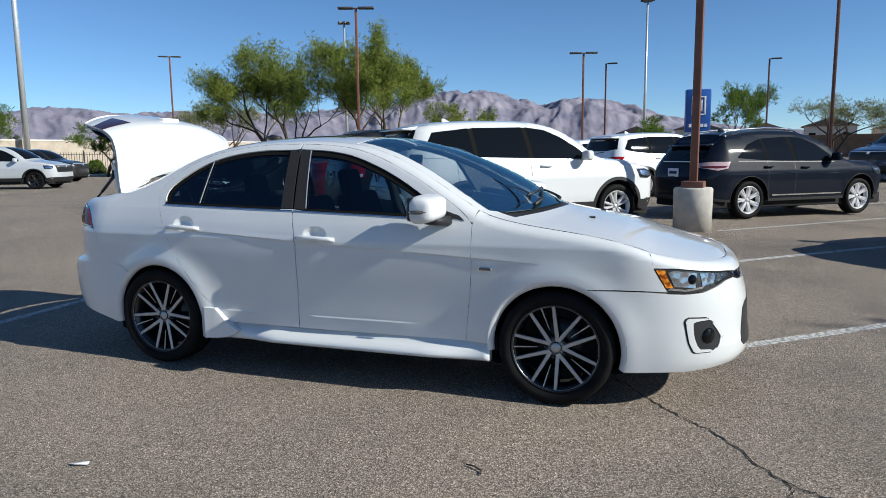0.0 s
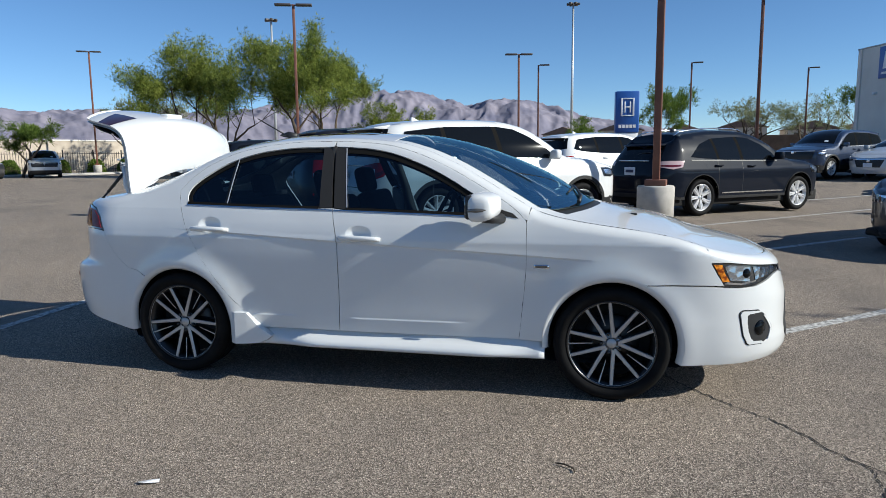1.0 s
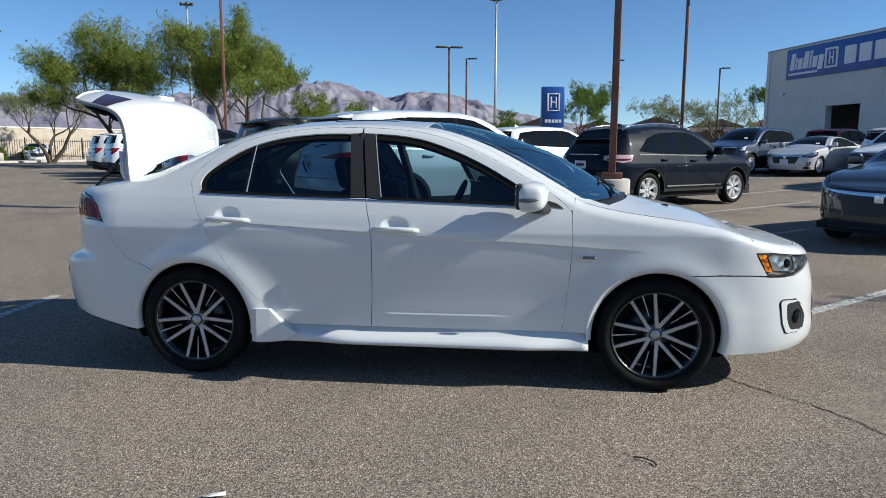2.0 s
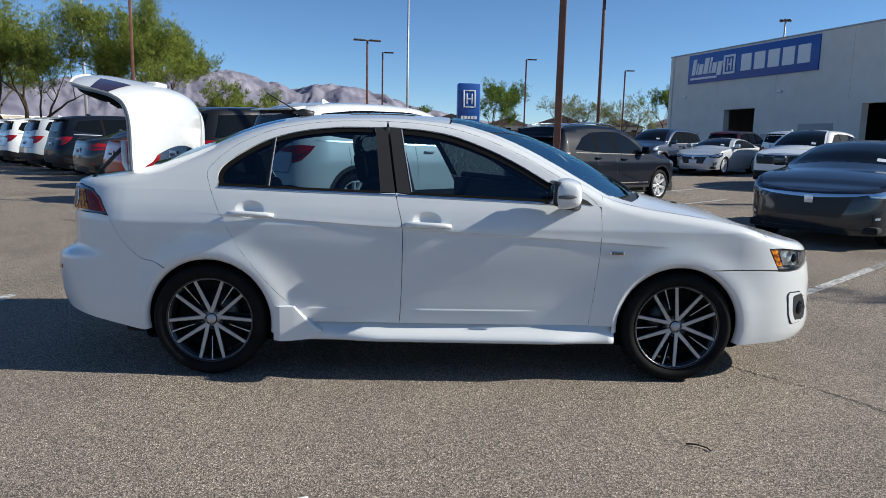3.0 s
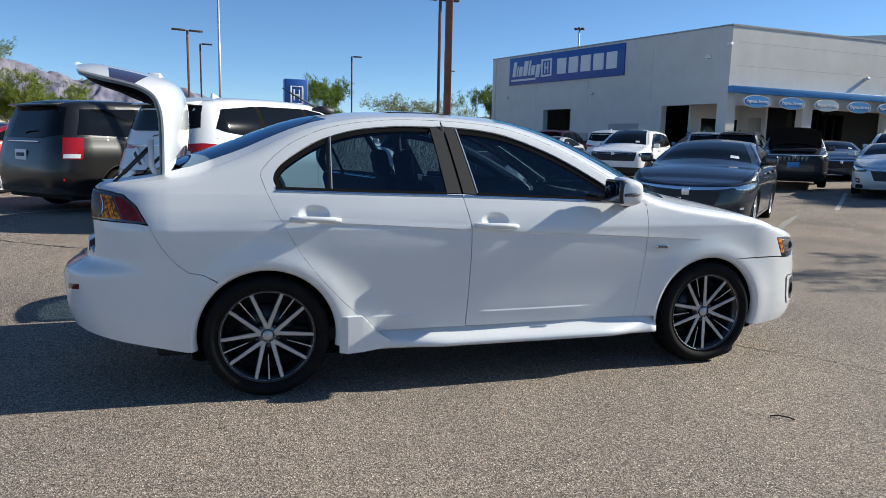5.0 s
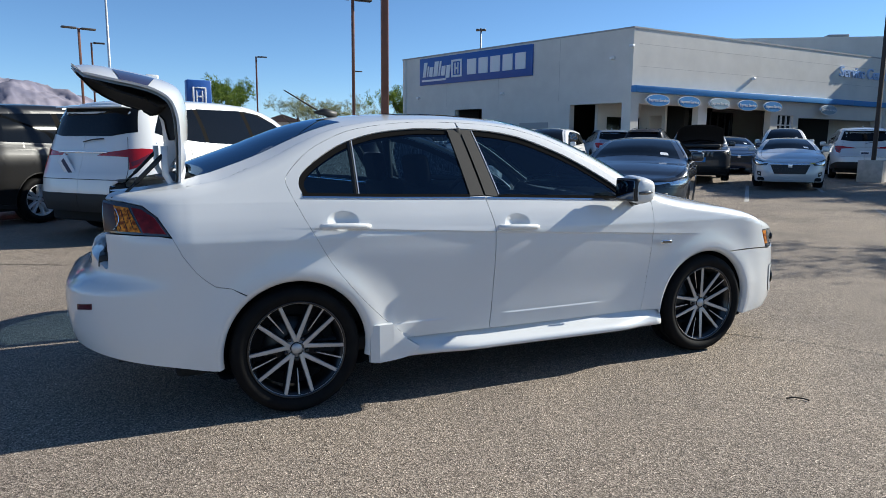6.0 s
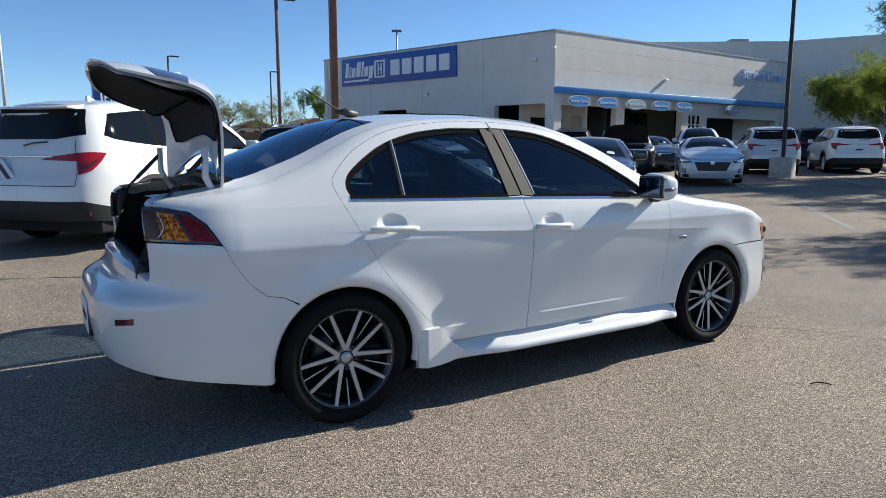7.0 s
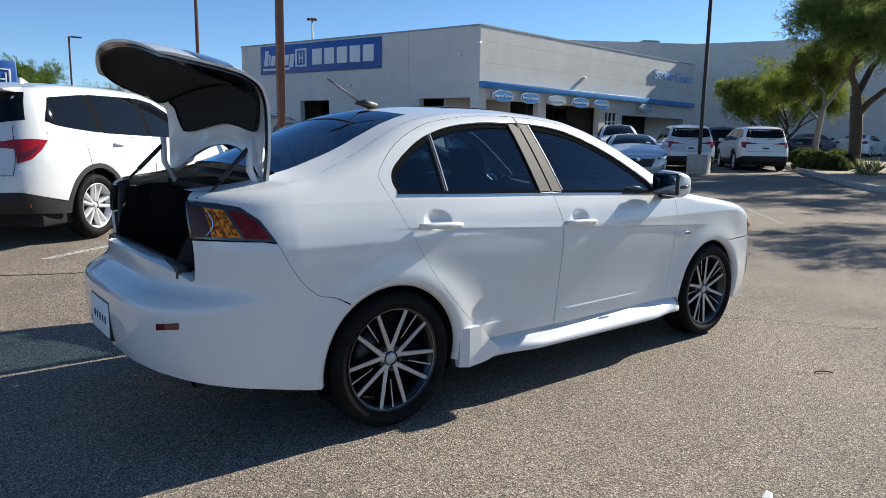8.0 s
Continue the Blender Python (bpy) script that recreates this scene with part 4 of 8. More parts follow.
ex = lathe([(0.026, 0.0), (0.032, 0.0), (0.032, 0.2), (0.026, 0.2), (0.026, 0.01)], 20)
for v in ex.verts:
    v.co = (-0.80 + v.co.y, -0.52 + v.co.x, 0.292 + v.co.z)
part("exhaust_pipe", ex, M["disc"], sedan, "steel exhaust tip")
# fender badge
bd = block(2.215, 2.30, -0.886, -0.874, 0.735, 0.757, 0.005)
badge = part("fender_badge", bd, M["chrome"], sedan, "small chrome side badge with a dark field")
part("badge_field", block(2.225, 2.29, -0.888, -0.885, 0.7395, 0.7525), M["lens_smoke"], badge)
part("fender_badge", block(2.215, 2.30, 0.874, 0.886, 0.735, 0.757, 0.005), M["chrome"], sedan)
for x, y, side, turn in ((0, -0.868, -1, -13), (2.637, -0.862, -1, 4), (0, 0.868, 1, 30), (2.637, 0.862, 1, 50)):
    wheel(sedan, x, y + side * -0.012, 0.318, 0.318, 0.243, 0.215, "split", turn, side)

# underside, cabin and boot
part("underbody", block(-0.55, 3.05, -0.66, 0.66, 0.19, 0.25, 0.02), M["well"], sedan)
part("cabin_floor", block(0.0, 2.3, -0.76, 0.76, 0.25, 0.34, 0.02), M["cabin"], sedan)
def door_lining(x0, x1, rear, door, sgn):
    """The padded inner face of a door, with an arm rest; the rear one follows the wheel arch."""
    low = [(x0 + 0.02, 0.36)] if not rear else [(x0 + 0.04, 1.0), (x0 + 0.14, 0.80), (x0 + 0.30, 0.58), (x0 + 0.46, 0.42), (x0 + 0.60, 0.36)]
    poly = low + [(x1 - 0.04, 0.36), (x1 - 0.03, 0.7), (x1 - 0.05, 1.02)] + ([(x0 + 0.05, 1.03)] if not rear else [(x0 + 0.06, 1.05)])
    part("door_lining", prism(poly, sgn * 0.755, sgn * 0.80, 0.012), M["cabin"], door, "black door lining")
    mid = (x0 + x1) / 2
    part("arm_rest", block(mid - 0.20, mid + 0.28, min(sgn * 0.69, sgn * 0.76), max(sgn * 0.69, sgn * 0.76), 0.72, 0.79, 0.025, 3), M["cabin"], door)


for doors, x0, x1, rear in ((rear_doors, -0.02, 1.06, True), (front_doors, 1.08, 2.13, False)):
    for o, sgn in zip(doors, (-1, 1)):
        door_lining(x0, x1, rear, o, sgn)
# the two doors on the far side stand open on their front hinges
for door, hx, turn, words_ in ((rear_doors[1], 1.07, -67, "white rear door standing wide open"), (front_doors[1], 2.17, -50, "white front door standing open")):
    door.matrix_basis = pose(hx, 0.85, 0) @ pose(0, 0, 0, 0, 0, turn) @ pose(-hx, -0.85, 0)
    door["label"] = words_
for sgn in (-1, 1):
    bp = bmesh.new()
    tube(bp, [(1.075, sgn * 0.735, 0.36), (1.075, sgn * 0.745, 0.85), (1.03, sgn * 0.70, 1.10), (0.965, sgn * 0.575, 1.40)], [0.06, 0.05, 0.035, 0.03], 10)
    part("b_pillar", bp, M["cabin"], sedan, "black middle pillar behind the doors")
part("dashboard", prism([(1.55, 0.4), (1.52, 0.78), (1.62, 0.95), (1.95, 0.985), (2.3, 0.94), (2.3, 0.4)], -0.74, 0.74, 0.03), M["cabin"], sedan, "black dashboard")
st = bmesh.new()
tube(st, [(1.42 + 0.07 * math.sin(2 * math.pi * i / 24), 0.36 + 0.18 * math.cos(2 * math.pi * i / 24), 0.92 + 0.165 * math.sin(2 * math.pi * i / 24)) for i in range(25)], 0.016, 8)
tube(st, [(1.44, 0.20, 0.90), (1.46, 0.36, 0.91), (1.44, 0.52, 0.90)], 0.025, 8)
tube(st, [(1.46, 0.36, 0.91), (1.6, 0.36, 0.86)], 0.03, 8)
part("steering_wheel", st, M["cabin"], sedan, "black steering wheel")


def seat(x, y, w, name, rear=False):
    base = part(name, block(x - 0.02, x + 0.5, y - w / 2, y + w / 2, 0.36, 0.56, 0.06, 4), M["cloth"], sedan, "dark cloth seat")
    bk = block(0, 0.14, -w / 2, w / 2, 0, 0.60 if not rear else 0.55, 0.05, 4)
    bmesh.ops.transform(bk, matrix=pose(x + 0.02, y, 0.5, 0, -20, 0), verts=bk.verts[:])
    part("backrest", bk, M["cloth"], base)
    for dy in ((0,) if not rear else (-0.38, 0.38)):
        hr = block(0, 0.09, -0.13, 0.13, 0, 0.19, 0.04, 4)
        bmesh.ops.transform(hr, matrix=pose(x - 0.19, y + dy, 1.07 if not rear else 1.02, 0, -12, 0), verts=hr.verts[:])
        part("headrest", hr, M["cloth"], base)


seat(0.98, -0.37, 0.5, "front_seat")
seat(0.98, 0.37, 0.5, "front_seat")
seat(0.12, 0.0, 1.25, "rear_seat", True)
part("parcel_shelf", prism([(-0.50, 1.035), (-0.50, 1.07), (0.0, 1.08), (0.0, 1.04)], -0.70, 0.70, 0.004), M["cabin"], sedan)
rv = block(1.50, 1.53, -0.10, 0.10, 1.31, 1.37, 0.012)
part("rear_view_mirror", rv, M["cabin"], sedan)
# boot: five dark walls and the seal
bt = bmesh.new()
stations = [(-0.84, 0.47, 0.79), (-0.75, 0.57, 1.03), (-0.62, 0.64, 1.05), (-0.40, 0.655, 1.05), (-0.10, 0.64, 1.04)]
sect = [[bt.verts.new(q) for q in ((x, -y, z), (x, -y, 0.45), (x, y, 0.45), (x, y, z))] for x, y, z in stations]
for a, b in zip(sect, sect[1:]):
    for k in range(3):
        bt.faces.new((a[k], a[k + 1], b[k + 1], b[k]))
bt.faces.new(sect[0])
bt.faces.new(sect[-1][::-1])
part("boot_lining", bt, M["carpet"], sedan, "black carpeted boot interior")
sh = bmesh.new()
edge_z = curve([(0.0, 0.788), (0.2, 0.777), (0.32, 0.755), (0.40, 0.737)])
ring_ = []
for i in range(41):
    u = -0.40 + 0.80 * i / 40
    x, y = SD.half(SD.x0 - 1 + abs(u), edge_z(abs(u)))
    y = math.copysign(y, u)
    ring_.append([sh.verts.new(q) for q in ((x, y, edge_z(abs(u))), (x + 0.012, y * 0.985, edge_z(abs(u)) + 0.008), (x + 0.05, y * 0.95, edge_z(abs(u)) + 0.012), (x + 0.075, y * 0.94, edge_z(abs(u)) + 0.004))])
for a, b in zip(ring_, ring_[1:]):
    for k in range(3):
        sh.faces.new((a[k], b[k], b[k + 1], a[k + 1])).smooth = True
bmesh.ops.recalc_face_normals(sh, faces=sh.faces[:])
part("bumper_shelf", sh, M["white"], sedan)
part("boot_sill", prism([(-0.86, 0.74), (-0.855, 0.79), (-0.83, 0.798), (-0.80, 0.79), (-0.80, 0.74)], -0.56, 0.56, 0.004), M["plastic"], sedan, "black boot sill")
for sgn in (-1, 1):
    part("boot_jamb", prism([(-0.80, 0.72), (-0.79, 1.07), (-0.73, 1.07), (-0.74, 0.72)], sgn * 0.58, sgn * 0.615, 0.01), M["plastic"], sedan)

# the open lid: its deck stands upright, its rear face lies back
lid_side = spline([(-0.497, 1.10), (-0.492, 1.22), (-0.490, 1.36), (-0.498, 1.45), (-0.525, 1.512), (-0.585, 1.550), (-0.66, 1.572), (-0.73, 1.586), (-0.80, 1.602), (-0.868, 1.620)], 5)
lid_mid = spline([(-0.425, 1.10), (-0.415, 1.22), (-0.408, 1.40), (-0.415, 1.52), (-0.445, 1.598), (-0.51, 1.637), (-0.62, 1.666), (-0.74, 1.688), (-0.85, 1.702), (-0.945, 1.694)], 5)
lid_half = curve([(0, 0.60), (0.12, 0.625), (0.45, 0.635), (0.62, 0.625), (0.8, 0.595), (0.93, 0.55), (1.0, 0.50)])
n_l = len(lid_side) - 1


def lid_fn(off, bulge=0.0):
    def at(line, t, off):
        i = min(int(t), n_l - 1)
        a, b = line[i], line[i + 1]
        dx, dz = b[0] - a[0], b[1] - a[1]
        n = math.hypot(dx, dz)
        return a[0] + dx * (t - i) + dz / n * off, a[1] + dz * (t - i) - dx / n * off

    def f(u, v):
        t = min(max(u, 0), 1) * n_l
        k = 1 - abs(v) ** 2.4
        o_ = off - bulge * smooth((u - 0.30) / 0.2) * smooth((1.0 - u) / 0.35) * smooth((1 - abs(v)) / 0.12)
        (xa, za), (xb, zb) = at(lid_side, t, o_), at(lid_mid, t, o_)
        lift = 0.17 * (1 - v * v) * max(0.0, 1 - u / 0.25)
        return (xa + (xb - xa) * k, v * lid_half(u), za + (zb - za) * k + lift)
    return f


boot_lid = part("boot_lid", joined(sheet(lid_fn(0.0), [(0, -1), (1, -1), (1, 1), (0, 1)], (0.025, 0.1), gap=0.0, depth=0.012)), M["white"], sedan, "white boot lid standing open")
lining = [(0.17, 0.0), (0.16, -0.60), (0.20, -0.78), (0.36, -0.86), (0.6, -0.92), (0.8, -0.92), (0.92, -0.87), (0.965, -0.62), (0.975, 0.0)]
inner = sheet(lid_fn(-0.020, 0.055), spline(lining, 5) + spline([(u, -v) for u, v in lining[::-1]], 5)[1:-1], (0.03, 0.1), gap=0.0, depth=-0.012)
inner = (inner[0], [f[::-1] for f in inner[1]], [[-n for n in l[::-1]] for l in inner[2]])
part("lid_lining", joined(inner), M["carpet"], boot_lid, "black lid lining")
ring = sheet(lid_fn(-0.013), [(0.0, -1), (1, -1), (1, 1), (0.0, 1)], (0.03, 0.1), gap=0.0, depth=0.0)
ring = (ring[0], [f[::-1] for f in ring[1]], [[-n for n in l[::-1]] for l in ring[2]])
part("lid_inner_skin", joined(ring), M["white"], boot_lid)
for sgn in (-1, 1):
    lens = sheet(lid_fn(0.003), [(0.60, sgn * 0.62), (0.60, sgn * 0.99), (0.76, sgn * 0.99), (0.80, sgn * 0.62)], (0.02, 0.04), gap=0.0, depth=0.0)
    part("lid_lamp", joined(lens), M["lens_plum"], boot_lid, "dark plum lamp lens on the lid")
    hinge = bmesh.new()
    tube(hinge, [(-0.40, sgn * 0.575, 1.02), (-0.50, sgn * 0.575, 1.07), (-0.55, sgn * 0.575, 1.17), (-0.55, sgn * 0.575, 1.30)], [0.014, 0.014, 0.016, 0.016], 8)
    part("lid_hinge", hinge, M["white"], boot_lid)
    strut = bmesh.new()
    tube(strut, [(-0.78, sgn * 0.60, 1.03), (-0.68, sgn * 0.59, 1.13)], 0.007, 8)
    tube(strut, [(-0.68, sgn * 0.59, 1.13), (-0.555, sgn * 0.575, 1.26)], 0.011, 8)
    part("gas_strut", strut, M["plastic"], boot_lid, "black gas strut")
p_ = lid_fn(0.0)(0.62, 0.0)
sp = block(p_[0] - 0.035, p_[0] + 0.035, -0.09, 0.09, p_[2] - 0.02, p_[2] + 0.016, 0.01)
part("stop_lamp", sp, M["white"], boot_lid)

# ---- the ground ----


def ground_z(x, y):
    """The lot is level round the sedan and climbs gently towards the service building."""
    t = min(1.0, max(0.0, (y - 1.5) / 6.5))
    away = min(1.0, max(0.0, (x + 4) / 12))
    rise = 0.0095 * max(0.0, min(y, 60) - 8) * away * away * (3 - 2 * away)
    u = min(max(0.0, x - 5), 70)
    dip = 0.2 * math.exp(-((x - 12) / 7) ** 2 - ((y - 14) / 8) ** 2)
    return 0.13 * t * t * (3 - 2 * t) - dip + rise + (0.0095 * u + 0.00045 * max(0.0, u - 20) ** 2) * min(1.0, max(0.0, (y + 8) / 12))


def asphalt():
    m = mat("worn asphalt", (0.2, 0.19, 0.18), 0.85, spec=0.2)
    b = m.node_tree.nodes["Principled BSDF"]
    mp = coords(m)
    v = node(m, "ShaderNodeTexVoronoi", Scale=190.0)
    wire(m, mp, "Vector", v, "Vector")
    r1 = ramp(m, [(0.0, (0.022, 0.018, 0.015)), (0.42, (0.215, 0.183, 0.152)), (0.8, (0.50, 0.43, 0.36)), (1.0, (0.95, 0.84, 0.72))])
    wire(m, v, "Color", r1, "Fac")
    n1 = node(m, "ShaderNodeTexNoise", Scale=380.0, Detail=2.0)
    wire(m, mp, "Vector", n1, "Vector")
    r2 = ramp(m, [(0.34, (0.45, 0.45, 0.45)), (0.62, (1.12, 1.1, 1.08))])
    wire(m, n1, "Fac", r2, "Fac")
    n2 = node(m, "ShaderNodeTexNoise", Scale=0.55, Detail=6.0, Roughness=0.6)
    wire(m, mp, "Vector", n2, "Vector")
    r3 = ramp(m, [(0.28, (0.64, 0.64, 0.66)), (0.5, (0.95, 0.94, 0.93)), (0.72, (1.10, 1.07, 1.03))])
    wire(m, n2, "Fac", r3, "Fac")
    last = None
    for r in (r2, r3):
        x = m.node_tree.nodes.new("ShaderNodeMix")
        x.data_type, x.blend_type = "RGBA", "MULTIPLY"
        x.inputs["Factor"].default_value = 1.0
        m.node_tree.links.new((last or r1).outputs[2 if last else 0], x.inputs[6])
        m.node_tree.links.new(r.outputs[0], x.inputs[7])
        last = x
    m.node_tree.links.new(last.outputs[2], b.inputs["Base Color"])
    bp = node(m, "ShaderNodeBump", Strength=0.75, Distance=0.004)
    wire(m, v, "Distance", bp, "Height")
    wire(m, bp, "Normal", b, "Normal")
    return m


M["asphalt"] = asphalt()
xs = [-3000, -800, -300, -120, -60] + list(range(-40, 77, 2)) + [80, 140, 320, 900, 3000]
ys_ = [-3000, -400, -60, -20, -8, -4, 0, 1.0] + [1.5 + 0.5 * i for i in range(16)] + [10.5 + 2 * i for i in range(18)] + [50, 60, 80, 160, 400, 1000, 3000]
g = bmesh.new()
rows = [[g.verts.new((x, y, ground_z(x, y))) for x in xs] for y in ys_]
for a, b in zip(rows, rows[1:]):
    for i in range(len(xs) - 1):
        g.faces.new((a[i], a[i + 1], b[i + 1], b[i])).smooth = True
ground = part("ground", g, M["asphalt"], None)
tagged(ground, "worn grey asphalt parking lot with fine aggregate", "ground", kind="structure")

# ---- other vehicles ----
SUV = Shape(
    0.985, -0.42, 3.10,
    tail_len=[(0.3, 0.62), (0.5, 0.68), (0.75, 0.66), (0.9, 0.60), (1.2, 0.52), (1.5, 0.42), (1.75, 0.30)],
    nose_len=[(0.25, 0.52), (0.5, 0.62), (0.8, 0.62), (1.0, 0.56), (1.15, 0.45)],
    top=[(-1.4, 1.66), (-0.5, 1.71), (0.0, 1.745), (0.7, 1.765), (1.3, 1.75), (1.6, 1.70), (1.9, 1.58), (2.2, 1.38), (2.42, 1.22), (2.6, 1.165), (3.0, 1.13), (3.3, 1.08), (4.1, 1.0)],
    crown=[(-0.8, 0.03), (0.8, 0.035), (2.0, 0.06), (2.6, 0.05), (3.6, 0.03), (4.1, 0.0)],
    bulge=[(-0.9, 0), (1.4, 0), (2.4, 0.18), (2.7, 0.1), (3.0, 0)],
    flank=[(0.2, 0.05), (0.35, 0.03), (0.6, 0.0), (0.85, 0.0), (1.0, 0.03), (1.1, 0.06)],
    belt=1.1, lean=[(0, 0), (0.3, 0.1), (0.6, 0.24), (0.7, 0.3)], edge=0.09, blunt=0.38,
    plan=[(-0.5, 0.02), (0.5, 0.0), (2.4, 0.0), (3.1, 0.02)])
CAR = Shape(
    0.93, -0.50, 3.0,
    tail_len=[(0.2, 0.5), (0.4, 0.58), (0.6, 0.59), (0.8, 0.54), (1.05, 0.48)],
    nose_len=[(0.15, 0.56), (0.3, 0.64), (0.4, 0.65), (0.6, 0.63), (0.72, 0.60), (0.8, 0.52)],
    top=[(-1.5, 1.07), (-0.9, 1.09), (-0.5, 1.12), (-0.2, 1.17), (0.2, 1.30), (0.5, 1.37), (0.95, 1.40), (1.4, 1.36), (1.8, 1.22), (2.15, 1.03), (2.4, 0.985), (2.8, 0.945), (3.2, 0.875), (3.5, 0.80), (4.0, 0.745)],
    crown=[(-0.9, 0.02), (0.5, 0.05), (1.2, 0.045), (2.0, 0.08), (2.5, 0.04), (4.0, 0.0)],
    bulge=[(-0.6, -0.1), (-0.2, -0.1), (0.5, 0), (1.2, 0), (2.2, 0.2), (2.6, 0.1), (3, 0)],
    flank=[(0.15, 0.06), (0.3, 0.03), (0.5, 0.012), (0.62, 0.008), (0.75, 0.0), (0.85, 0.02), (1.0, 0.05)],
    belt=1.0, lean=[(0, 0), (0.15, 0.08), (0.4, 0.27), (0.5, 0.34)], edge=0.05, blunt=0.5)
CAR.nose_blunt = 0.66
RX = Shape(
    0.945, -0.42, 3.05,
    tail_len=[(0.3, 0.58), (0.5, 0.62), (0.75, 0.63), (0.9, 0.60), (1.05, 0.54), (1.2, 0.42), (1.4, 0.24), (1.6, 0.10)],
    nose_len=[(0.25, 0.52), (0.5, 0.62), (0.75, 0.62), (0.92, 0.56), (1.05, 0.45)],
    top=[(-1.4, 1.40), (-0.9, 1.47), (-0.5, 1.55), (0.0, 1.63), (0.7, 1.67), (1.3, 1.65), (1.6, 1.59), (1.9, 1.46), (2.2, 1.27), (2.42, 1.13), (2.6, 1.075), (3.0, 1.04), (3.3, 0.99), (4.1, 0.92)],
    crown=[(-0.8, 0.03), (0.8, 0.035), (2.0, 0.06), (2.6, 0.05), (3.6, 0.03), (4.1, 0.0)],
    bulge=[(-0.9, 0), (1.4, 0), (2.4, 0.18), (2.7, 0.1), (3.0, 0)],
    flank=[(0.2, 0.05), (0.35, 0.03), (0.6, 0.008), (0.85, 0.0), (0.97, 0.03), (1.05, 0.055)],
    belt=1.05, lean=[(0, 0), (0.3, 0.11), (0.55, 0.25), (0.65, 0.3)], edge=0.08, blunt=0.42,
    plan=[(-0.5, 0.02), (0.5, 0.0), (2.4, 0.0), (3.1, 0.02)])
VAN = Shape(
    1.0, -0.45, 3.3,
    tail_len=[(0.3, 0.58), (0.6, 0.62), (0.9, 0.58), (1.2, 0.50), (1.6, 0.36), (1.8, 0.30)],
    nose_len=[(0.2, 0.5), (0.5, 0.6), (0.8, 0.55), (1.1, 0.4)],
    top=[(-1.45, 1.66), (-0.5, 1.71), (0.5, 1.745), (1.5, 1.73), (2.0, 1.62), (2.5, 1.32), (2.8, 1.13), (3.1, 1.06), (3.5, 0.98), (4.3, 0.9)],
    crown=[(-0.8, 0.03), (1.5, 0.035), (2.4, 0.07), (3.0, 0.05), (4.3, 0.0)],
    bulge=[(-0.9, 0), (1.4, 0), (2.7, 0.2), (3.0, 0.1), (3.3, 0)],
    flank=[(0.2, 0.05), (0.35, 0.03), (0.6, 0.0), (0.9, 0.0), (1.05, 0.03), (1.15, 0.05)],
    belt=1.12, lean=[(0, 0), (0.3, 0.09), (0.6, 0.22)], edge=0.09, blunt=0.36)

